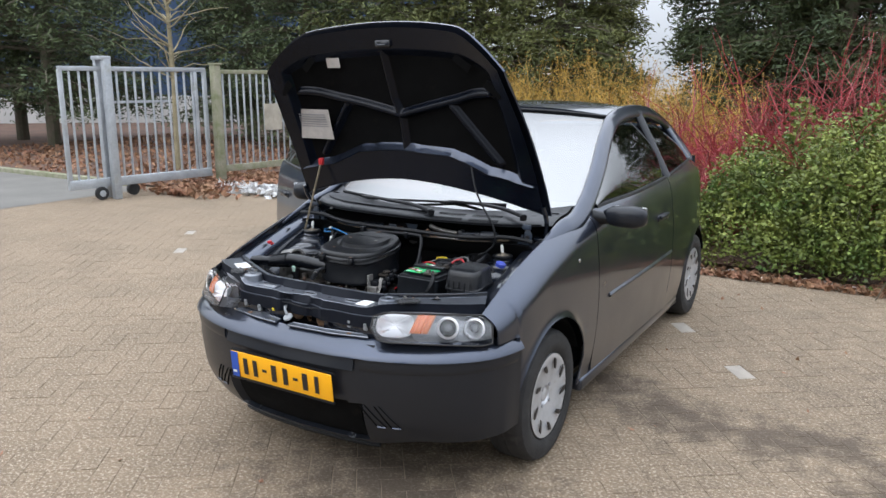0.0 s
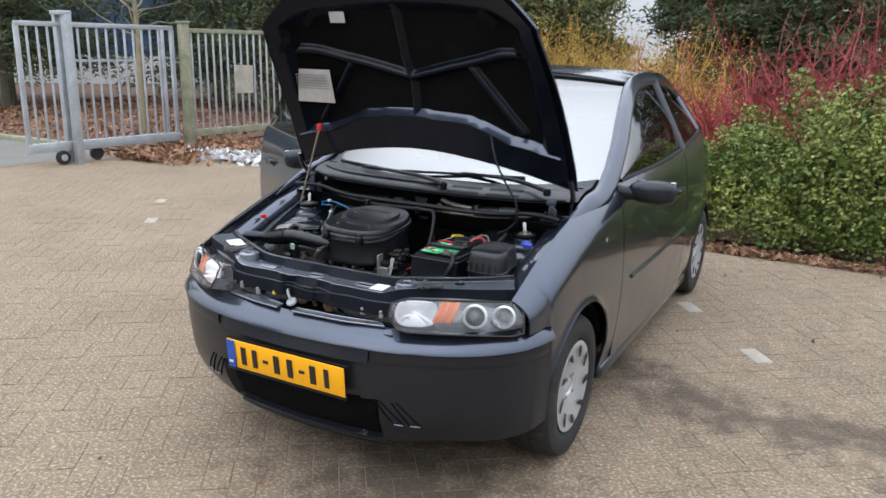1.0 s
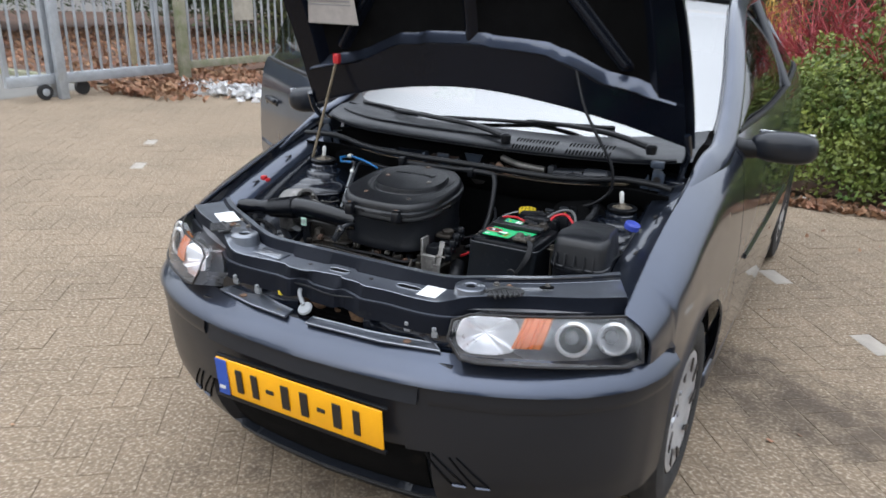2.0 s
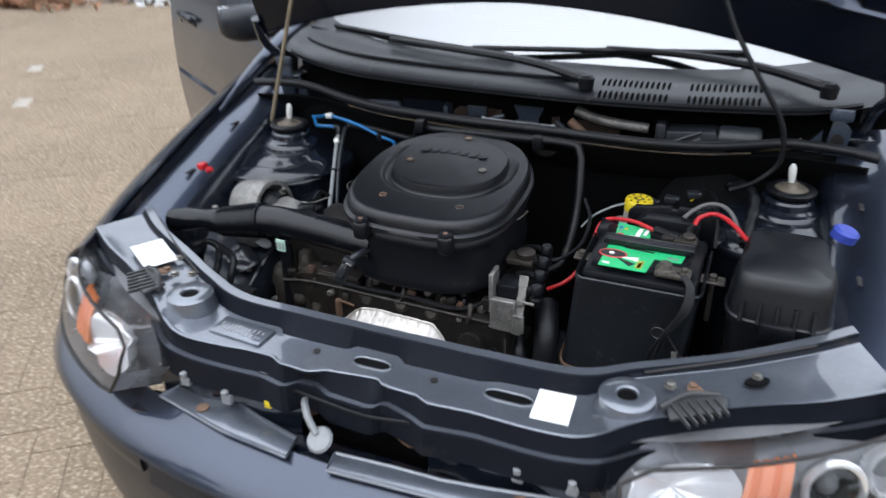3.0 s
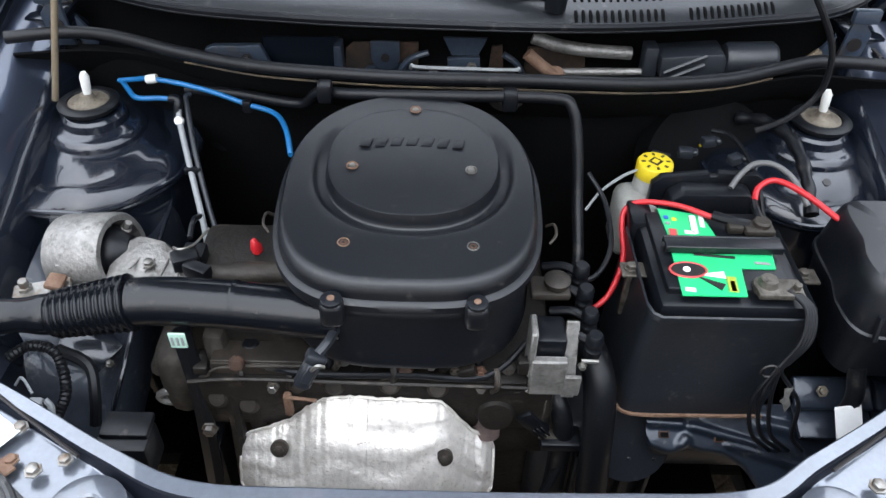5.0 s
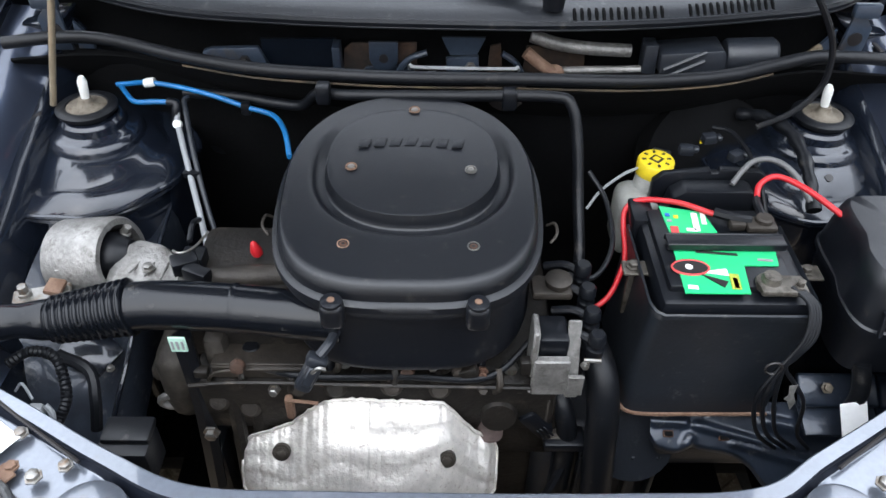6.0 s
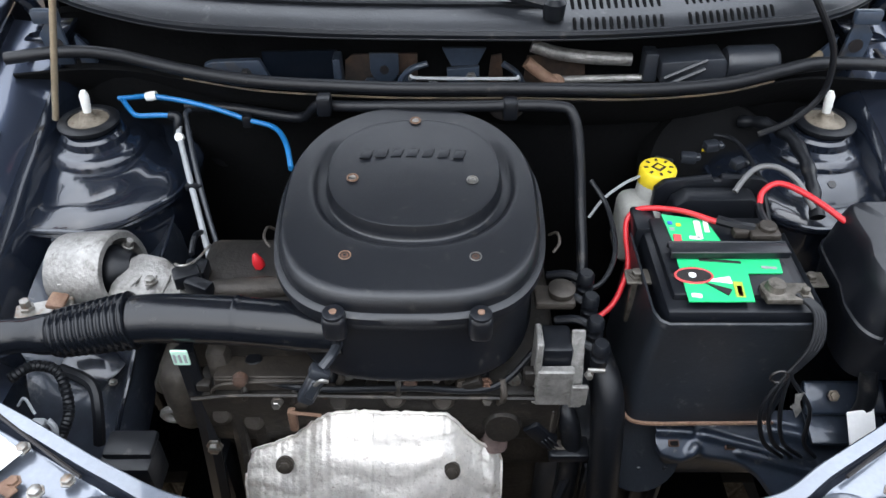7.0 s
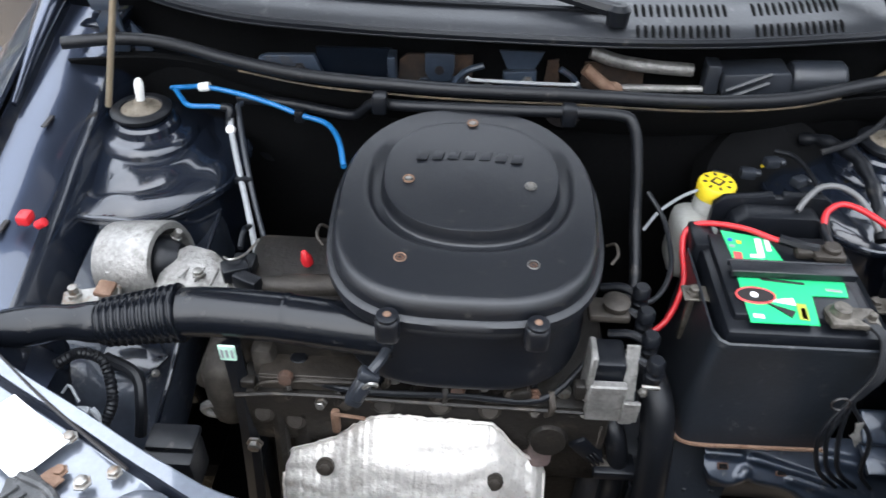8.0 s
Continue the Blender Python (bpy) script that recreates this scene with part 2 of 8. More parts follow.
YELSTEM = mat("yellow_twigs", (0.50, 0.32, 0.06), 0.6, color2=(0.36, 0.22, 0.05), scale=3, fine=60, bump=0.2, spread=0.4, island=0.35)
IVY = mat("ivy_leaf", (0.046, 0.092, 0.016), 0.48, color2=(0.235, 0.265, 0.062), scale=3.2, fine=14, bump=0.2, spread=0.5, island=0.45, spec=0.35)
DEADLEAF = mat("dead_leaf", (0.23, 0.10, 0.06), 0.8, color2=(0.30, 0.18, 0.10), scale=3, fine=60, bump=0.2, spread=0.4, island=0.4)
NEEDLE = mat("conifer_foliage", (0.045, 0.072, 0.030), 0.7, color2=(0.075, 0.095, 0.034), scale=0.8, fine=40, bump=0.3, spread=0.4, island=0.5)
OLIVE = mat("olive_evergreen", (0.155, 0.165, 0.050), 0.65, color2=(0.075, 0.095, 0.030), scale=0.8, fine=40, bump=0.3, spread=0.4, island=0.5)
BLUEWALL = mat("blue_cladding", (0.045, 0.085, 0.165), 0.5, 0.2, scale=0.8, fine=30, bump=0.1, spread=0.2)
PALEWALL = mat("pale_wall", (0.55, 0.54, 0.52), 0.8, scale=0.8, fine=30, bump=0.1, spread=0.15)


# ---- mesh helpers ----
def V(*a):
    return Vector(a)


def curve_fn(xs, ys):
    """A smooth function through a few knots."""
    xs, ys = np.array(xs, float), np.array(ys, float)
    m = np.gradient(ys, xs)

    def f(x):
        x = min(max(x, xs[0]), xs[-1])
        i = min(int(np.searchsorted(xs, x, "right")) - 1, len(xs) - 2)
        h = xs[i + 1] - xs[i]
        t = (x - xs[i]) / h
        return float((2 * t**3 - 3 * t**2 + 1) * ys[i] + (t**3 - 2 * t**2 + t) * h * m[i] + (-2 * t**3 + 3 * t**2) * ys[i + 1] + (t**3 - t**2) * h * m[i + 1])

    return f


def spline(pts, per=6):
    """Catmull-Rom through the points."""
    p = [Vector(q) for q in pts]
    p = [p[0] * 2 - p[1]] + p + [p[-1] * 2 - p[-2]]
    out = []
    for i in range(1, len(p) - 2):
        a, b, c, d = p[i - 1], p[i], p[i + 1], p[i + 2]
        for k in range(per):
            t = k / per
            out.append(0.5 * (2 * b + (c - a) * t + (2 * a - 5 * b + 4 * c - d) * t * t + (3 * b - a - 3 * c + d) * t**3))
    out.append(p[-2])
    return out


def surf(fn, nu, nv, close_u=False):
    """A grid surface from fn(u, v), u and v in 0..1."""
    bm = bmesh.new()
    rows = [[bm.verts.new(fn(i / nu, j / nv)) for j in range(nv + 1)] for i in range(nu + (0 if close_u else 1))]
    for i in range(nu):
        a, b = rows[i], rows[(i + 1) % len(rows)]
        for j in range(nv):
            try:
                bm.faces.new((a[j], b[j], b[j + 1], a[j + 1]))
            except ValueError:
                pass
    return bm


def thick(bm, t, inside=(0, 1.1, 0.5)):
    """Gives a sheet a thickness t, away from its outer face; inside lies behind that face."""
    t = abs(t)
    bmesh.ops.recalc_face_normals(bm, faces=bm.faces)
    ref = Vector(inside)
    if sum((f.calc_center_median() - ref).normalized().dot(f.normal) * f.calc_area() for f in bm.faces) < 0:
        bmesh.ops.reverse_faces(bm, faces=bm.faces)
    bm.normal_update()
    old = bm.verts[:]
    faces = [[v for v in f.verts] for f in bm.faces]
    rim = [[e.verts[0], e.verts[1]] for e in bm.edges if e.is_boundary]
    back = {v: bm.verts.new(v.co - v.normal * t) for v in old}
    for f in faces:
        bm.faces.new([back[v] for v in reversed(f)])
    for a, b in rim:
        bm.faces.new((a, b, back[b], back[a]))
    bmesh.ops.recalc_face_normals(bm, faces=bm.faces)
    return bm


def tube(pts, r, seg=8, per=5, smooth=True, caps=True):
    """A round tube along points; r a number or a function of 0..1."""
    line = spline(pts, per) if smooth and len(pts) > 2 else [Vector(p) for p in pts]
    bm = bmesh.new()
    rings, up = [], None
    for i, p in enumerate(line):
        d = (line[min(i + 1, len(line) - 1)] - line[max(i - 1, 0)]).normalized()
        if up is None:
            up = d.orthogonal().normalized()
        up = (up - d * up.dot(d)).normalized()
        side = d.cross(up)
        rad = r(i / (len(line) - 1)) if callable(r) else r
        rings.append([bm.verts.new(p + rad * (math.cos(a) * up + math.sin(a) * side)) for a in (2 * math.pi * k / seg for k in range(seg))])
    for a, b in zip(rings, rings[1:]):
        for k in range(seg):
            bm.faces.new((a[k], a[(k + 1) % seg], b[(k + 1) % seg], b[k]))
    if caps:
        bm.faces.new(rings[0][::-1])
        bm.faces.new(rings[-1])
    return bm


def rbox(c, s, bev=0.004, seg=2, m=None):
    """A box with rounded edges, centre c, sizes s."""
    bm = bmesh.new()
    bmesh.ops.create_cube(bm, size=1)
    bmesh.ops.scale(bm, vec=s, verts=bm.verts)
    if bev:
        bmesh.ops.bevel(bm, geom=bm.edges[:], offset=min(bev, 0.45 * min(s)), segments=seg, profile=0.5, affect="EDGES")
    if m is not None:
        bmesh.ops.transform(bm, matrix=m, verts=bm.verts)
    bmesh.ops.translate(bm, vec=c, verts=bm.verts)
    return bm


def lathe(profile, seg=24, m=None, caps=True):
    """A turned body from (radius, height) pairs about z."""
    bm = bmesh.new()
    rings = [[bm.verts.new((r * math.cos(2 * math.pi * k / seg), r * math.sin(2 * math.pi * k / seg), z)) for k in range(seg)] for r, z in profile]
    for a, b in zip(rings, rings[1:]):
        for k in range(seg):
            bm.faces.new((a[k], a[(k + 1) % seg], b[(k + 1) % seg], b[k]))
    if caps:
        bm.faces.new(rings[0][::-1])
        bm.faces.new(rings[-1])
    if m is not None:
        bmesh.ops.transform(bm, matrix=m, verts=bm.verts)
    return bm


def prism(poly, h, m=None, bev=0.0):
    """A flat outline in x, y, made h thick upwards from z = 0."""
    bm = bmesh.new()
    f = bm.faces.new([bm.verts.new((x, y, 0)) for x, y in poly])
    r = bmesh.ops.extrude_face_region(bm, geom=[f])
    bmesh.ops.translate(bm, vec=(0, 0, h), verts=[v for v in r["geom"] if isinstance(v, bmesh.types.BMVert)])
    if bev:
        bmesh.ops.bevel(bm, geom=bm.edges[:], offset=bev, segments=2, profile=0.5, affect="EDGES")
    bmesh.ops.recalc_face_normals(bm, faces=bm.faces)
    if m is not None:
        bmesh.ops.transform(bm, matrix=m, verts=bm.verts)
    return bm


def bolt(c, r=0.008, h=0.006, m=None):
    r *= 0.72
    b = lathe([(r * 1.4, 0), (r * 1.4, h * 0.3), (r, h * 0.35), (r, h), (r * 0.8, h * 1.1)], 6 if r < 0.02 else 12)
    bmesh.ops.transform(b, matrix=Matrix.Translation(c) @ (m or Matrix()), verts=b.verts)
    return b


def joined(*bms):
    out = bms[0]
    for b in bms[1:]:
        mp = {v: out.verts.new(v.co) for v in b.verts}
        for f in b.faces:
            try:
                out.faces.new([mp[v] for v in f.verts])
            except ValueError:
                pass
        b.free()
    return out


def moved(bm, m):
    bmesh.ops.transform(bm, matrix=m, verts=bm.verts)
    return bm


def mesh_of(name, bm, material, angle=38, fix=True):
    if fix:
        bmesh.ops.recalc_face_normals(bm, faces=bm.faces)
    me = bpy.data.meshes.new(name)
    bm.to_mesh(me)
    bm.free()
    me.materials.append(material)
    me.polygons.foreach_set("use_smooth", [True] * len(me.polygons))
    me.set_sharp_from_angle(angle=radians(angle))
    return me


def part(name, bm, material, parent, label="", angle=38):
    """Links a bmesh as one mesh object under a thing or a part."""
    ob = new(name, mesh_of(name, bm, material, angle))
    if parent is not None:
        ob.parent = parent
        ob.matrix_parent_inverse = parent.matrix_basis.inverted()
    return tagged(ob, label)


def empty_thing(name, at, label, category, group="", kind=""):
    ob = new(name)
    ob.empty_display_size = 0.1
    ob.matrix_basis = Matrix.Translation(at)
    return tagged(ob, label, category, group, kind)


def flip(bm, side):
    """Mirrors to the other side of the car where side is -1."""
    if side < 0:
        bmesh.ops.scale(bm, vec=(-1, 1, 1), verts=bm.verts)
        bmesh.ops.reverse_faces(bm, faces=bm.faces)
    return bm

# ---- the car: front axle at y = 0, nose towards -y, wheels on z = 0 ----
car = empty_thing("car", (0, 1.1, 0), "dark blue-grey three-door hatchback parked with its bonnet propped open", "car")
half_width = curve_fn([-0.62, -0.5, -0.35, 0.0, 0.5, 1.2, 2.0, 2.45, 2.75, 2.95], [0.70, 0.765, 0.795, 0.812, 0.822, 0.830, 0.826, 0.805, 0.755, 0.66])
tuck = curve_fn([0.16, 0.3, 0.45, 0.6, 0.75, 0.9, 1.1], [0.055, 0.025, 0.006, 0.0, 0.004, 0.02, 0.055])
top_edge = curve_fn([-0.47, -0.2, 0.18, 0.5, 1.2, 1.8, 2.4, 2.95], [0.762, 0.862, 0.968, 1.012, 1.030, 1.050, 1.085, 1.05])
edge_x = curve_fn([-0.47, -0.2, 0.18, 0.5, 0.8, 1.8, 2.5, 2.95], [0.705, 0.700, 0.712, 0.742, 0.762, 0.768, 0.712, 0.58])
SILL, WHEEL_R, ARCH_R = 0.205, 0.288, 0.345
REAR = 2.46


def lower_edge(y):
    z = SILL
    for c in (0.0, REAR):
        if abs(y - c) < ARCH_R:
            z = max(z, 0.29 + math.sqrt(ARCH_R**2 - (y - c) ** 2))
    return max(z, 0.655) if y < -0.337 else z


def skin(y, v, low=None, high=None):
    """A point of the right flank: v runs from the lower edge to the upper one."""
    zt = high if high is not None else top_edge(y)
    zb = lower_edge(y) if low is None else low
    z = zb + (zt - zb) * v
    x = half_width(y) - tuck(z)
    roll = min(0.10, 0.75 * (zt - zb))
    if z > zt - roll:
        k = (z - (zt - roll)) / roll
        full = half_width(y) - tuck(zt)
        x -= (full - edge_x(y)) * k**2.7
    if zb > SILL + 0.02 and v < 0.12 and y > -ARCH_R:
        x += 0.010 * (1 - v / 0.12) ** 2
    return V(x, y, z)


def panel(y0, y1, n, nv=16, low=None):
    ys = [y0 + (y1 - y0) * i / n for i in range(n + 1)]
    return surf(lambda u, v: skin(ys[round(u * n)], v, low), n, nv)


def open_door(bm, angle=57):
    """Swings the passenger door about its front hinge."""
    h = Matrix.Translation((-0.80, 0.50, 0))
    return moved(bm, h @ Matrix.Rotation(radians(angle), 4, "Z") @ h.inverted())


rail_line = spline([(0.738, 0.44, 1.005), (0.690, 0.74, 1.170), (0.628, 1.02, 1.325), (0.585, 1.27, 1.408), (0.565, 1.65, 1.432), (0.54, 2.1, 1.402), (0.515, 2.5, 1.325), (0.55, 2.74, 1.20), (0.62, 2.87, 1.05)], 8)


def at_rail(s):
    k = s * (len(rail_line) - 1)
    i = min(int(k), len(rail_line) - 2)
    return rail_line[i].lerp(rail_line[i + 1], k - i)


def rail_at_y(y):
    for a, b in zip(rail_line, rail_line[1:]):
        if a.y <= y <= b.y:
            return a.lerp(b, (y - a.y) / (b.y - a.y))
    return rail_line[-1] if y > 1 else rail_line[0]


def belt(y):
    return V(edge_x(y) - 0.012, y, top_edge(y) - 0.004)


def strip(line, half, deep, grow=0):
    """A rounded bar of an oval section along a line, wide across, for pillars; it tapers in over the first rings."""
    bm = bmesh.new()
    rings = []
    for i, p in enumerate(line):
        d = (line[min(i + 1, len(line) - 1)] - line[max(i - 1, 0)]).normalized()
        out = V(0.75, -0.25, 0.55)
        out = (out - d * out.dot(d)).normalized()
        side = d.cross(out)
        k_ = min(1.0, 0.25 + 0.75 * i / grow) if grow else 1.0
        rings.append([bm.verts.new(p + k_ * half * math.copysign(abs(math.cos(a)) ** 0.7, math.cos(a)) * side + k_ * deep * math.copysign(abs(math.sin(a)) ** 0.8, math.sin(a)) * out) for a in (2 * math.pi * k / 16 for k in range(16))])
    for a, b in zip(rings, rings[1:]):
        for k in range(16):
            bm.faces.new((a[k], a[(k + 1) % 16], b[(k + 1) % 16], b[k]))
    bm.faces.new(rings[0][::-1])
    bm.faces.new(rings[-1])
    return bm


for side in (1, -1):
    fender = part("front_fender", flip(thick(panel(-0.462, 0.478, 46, 18), -0.006), side), PAINT, car)
    part("side_repeater", flip(lathe([(0.017, 0), (0.017, 0.004), (0.012, 0.009), (0.004, 0.011)], 16, Matrix.Translation((0.797, 0.255, 0.832)) @ Matrix.Rotation(radians(88), 4, "Y")), side), CHROME, fender, "clear oval side repeater lamp")
    # door with sill strip, window frame, glass, handle, rub strip and mirror
    swing = (lambda b: b) if side > 0 else open_door
    skin_bm = thick(panel(0.485, 1.735, 24, 16, 0.24), -0.03)
    door = part("door", swing(flip(skin_bm, side)), PAINT, car, "closed driver's door" if side > 0 else "passenger door standing wide open")
    rub = surf(lambda u, v: skin(0.62 + u * 1.08, (0.585 - 0.24 + 0.022 * v) / (top_edge(1.1) - 0.24), 0.24) + V(0.001 + 0.009 * min(1.0, 1.6 * (1 - v)) * min(1.0, 8 * v), 0, 0), 12, 8)
    part("rub_strip", swing(flip(thick(rub, -0.004), side)), PAINT, door)
    frame_line = [rail_at_y(0.60 + 0.06 * i) + V(-0.002, 0, -0.045) for i in range(19)]
    part("window_frame", swing(flip(tube([p for p in frame_line], 0.013, 8, smooth=False), side)), PLASTIC, door)
    glass_bm = surf(lambda u, v: belt(0.60 + 1.11 * u).lerp(rail_at_y(0.60 + 1.11 * u) + V(0, 0, -0.045), v) + V(0.026 * math.sin(math.pi * v), 0, 0), 20, 12)
    pane = part("window_pane", swing(flip(glass_bm, side)), GLASS, door, "side window reflecting the sky")
    pane.visible_shadow = False
    weather = tube([belt(0.60 + 0.1 * i) + V(0.006, 0, 0.004) for i in range(12)], 0.011, 8, smooth=False)
    part("window_seal", swing(flip(weather, side)), RUBBER, door)
    hx = half_width(1.50) - tuck(0.83)
    grip = joined(rbox((hx - 0.004, 1.50, 0.842), (0.022, 0.17, 0.038), 0.010, 3), rbox((hx + 0.014, 1.50, 0.852), (0.022, 0.16, 0.024), 0.010, 3))
    part("door_handle", swing(flip(grip, side)), BUMPER, door)
    part("door_lock", swing(flip(lathe([(0.013, 0), (0.013, 0.006), (0.008, 0.008)], 14, Matrix.Translation((hx - 0.002, 1.61, 0.828)) @ Matrix.Rotation(radians(90), 4, "Y")), side)), STEEL, door)
    shell = bmesh.new()
    bmesh.ops.create_uvsphere(shell, u_segments=24, v_segments=14, radius=1)
    for v in shell.verts:
        x, y, z = v.co
        v.co = (0.104 * math.copysign(abs(x) ** 0.75, x), 0.055 * math.copysign(abs(y) ** 0.8, y) + 0.012 * x, 0.051 * math.copysign(abs(z) ** 0.72, z) * (1.0 + 0.10 * x))
    moved(shell, Matrix.Translation((0.893, 0.590, 0.990)))
    mirror = part("door_mirror", swing(flip(shell, side)), BUMPER, door, "dark grey plastic door mirror")
    part("mirror_foot", swing(flip(tube([(0.745, 0.535, 0.985), (0.775, 0.55, 0.980), (0.82, 0.57, 0.978)], lambda t: 0.036 - 0.008 * t, 14), side)), PLASTIC, mirror)
    part("mirror_glass", swing(flip(rbox((0.893, 0.645, 0.990), (0.17, 0.006, 0.082), 0.003), side)), CHROME, mirror)
    part("mirror_sail", swing(flip(thick(surf(lambda u, v: belt(0.47 + 0.16 * u).lerp(rail_at_y(0.47 + 0.16 * u) + V(0, 0, -0.03), v) + V(0.006, 0, 0), 6, 4), 0.006), side)), PLASTIC, door)
    if side < 0:
        lining = surf(lambda u, v: skin(0.52 + 1.19 * u, v, 0.25, 0.99) + V(-0.06, 0, 0), 12, 8)
        part("door_lining", swing(flip(thick(lining, -0.02), side)), CABIN, door)
    quarter = part("rear_quarter_panel", flip(thick(panel(1.742, 2.95, 46, 16), -0.006), side), PAINT, car)
    qglass = surf(lambda u, v: belt(1.80 + 0.80 * u).lerp(rail_at_y(1.80 + 0.80 * u) + V(0, 0, -0.05), v) + V(0.020 * math.sin(math.pi * v), 0, 0), 16, 10)
    qpane = part("window_pane", flip(qglass, side), GLASS, quarter)
    qpane.visible_shadow = False
    part("window_seal", flip(tube([belt(1.78 + 0.1 * i) + V(0.006, 0, 0.004) for i in range(10)], 0.010, 8, smooth=False), side), RUBBER, quarter)
    foot_line = spline([(0.700, -0.02, 0.893), (0.712, 0.10, 0.930), (0.722, 0.24, 0.968), (0.735, 0.38, 0.993), tuple(rail_line[3])], 6)[:-1] + rail_line[3:]
    part("roof_pillar", flip(strip(foot_line, 0.043, 0.022, 14), side), PAINT, car, "painted windscreen pillar and roof rail")
    post = [belt(1.745).lerp(rail_at_y(1.70), k / 8) + V(0.010, 0, 0) for k in range(9)]
    part("door_pillar", flip(strip(post, 0.038, 0.012), side), BUMPER, car)
    rear_post = [belt(2.62).lerp(rail_at_y(2.54), k / 6) + V(0.004, 0, 0) for k in range(7)]
    part("rear_pillar", flip(strip(rear_post, 0.030, 0.012), side), PAINT, car)
    part("sill", flip(rbox((0.755, 1.24, 0.195), (0.07, 1.72, 0.07), 0.02, 3), side), PAINT, car)
    part("inner_side", flip(surf(lambda u, v: V(0.735 - 0.02 * v, 0.40 + 2.4 * u, 0.62 + 0.36 * v), 20, 4), side), CABIN, car) if side > 0 else None
    for cy in (0.0, REAR):
        liner = surf(lambda u, v: V(0.50 + 0.285 * v, cy + (ARCH_R + 0.012) * math.cos(math.pi * (0.13 + 0.74 * u)), 0.27 + (ARCH_R + 0.012) * math.sin(math.pi * (0.13 + 0.74 * u))), 20, 3)
        part("wheel_arch_liner", flip(thick(liner, 0.006), side), DARK, car)

# roof, windscreen, tailgate


def screen_pt(u, v):
    p = at_rail(0.02 + 0.345 * v)
    w = 2 * u - 1
    round_ = 1 - abs(w) ** (3.4 - 1.4 * v)
    bow = (0.285 - 0.17 * v) * round_
    return V(w * (p.x - 0.028), p.y - bow, p.z + 0.012 - 0.026 * max(0, 1 - v) ** 6 * round_ + 0.035 * v * (1 - w * w))


def roof_pt(u, v):
    s = 0.365 + 0.42 * v
    p = at_rail(s)
    w = 2 * u - 1
    bow = 0.115 * (1 - w * w) * max(0, 1 - 3 * v)
    return V(w * (p.x - 0.02), p.y - bow, p.z + 0.018 + (0.047 - 0.02 * v) * (1 - abs(w) ** 2.4))


def tail_pt(u, v):
    p = at_rail(0.785 + 0.2 * v)
    w = 2 * u - 1
    return V(w * p.x, p.y + 0.10 * (1 - w * w), p.z + 0.02 * (1 - w * w))


screen = part("windscreen", surf(screen_pt, 24, 14), SCREEN, car, "sloping windscreen mirroring the white sky")
screen.visible_shadow = False
part("screen_surround", tube([screen_pt(k / 24, 0.985) + V(0, -0.004, 0.004) for k in range(25)], 0.010, 6, smooth=False), RUBBER, car)
part("roof", thick(surf(roof_pt, 24, 16), -0.01), PAINT, car, "dark painted roof")
tailgate = part("tailgate", thick(surf(tail_pt, 16, 8), -0.02), PAINT, car)
part("rear_panel", thick(surf(lambda u, v: V((2 * u - 1) * (0.66 - 0.02 * v), 2.96 + 0.08 * (1 - (2 * u - 1) ** 2), 0.25 + 0.82 * v), 14, 6), -0.02), PAINT, car)
part("floor_pan", rbox((0, 1.35, 0.21), (1.36, 3.0, 0.05), 0.02), DARK, car)
part("dashboard", surf(lambda u, v: V((2 * u - 1) * 0.70, 0.30 + 0.36 * v + 0.14 * (2 * u - 1) ** 2, 1.00 + 0.03 * math.sin(math.pi * v) - 0.3 * max(0, v - 0.8)), 20, 10), CABIN, car, "black dashboard top")
part("cabin_rear", rbox((0, 2.0, 0.75), (1.30, 0.5, 0.6), 0.10, 3), CABIN, car, "dark rear bench")
for sx in (-0.34, 0.34):
    seat = part("seat", joined(rbox((sx, 1.15, 0.62), (0.46, 0.48, 0.16), 0.06, 3), rbox((sx, 1.45, 0.90), (0.46, 0.15, 0.60), 0.06, 3, Matrix.Rotation(radians(-14), 4, "X"))), CABIN, car, "dark cloth front seat")
    part("headrest", rbox((sx, 1.56, 1.26), (0.24, 0.09, 0.17), 0.04, 3), CABIN, seat)


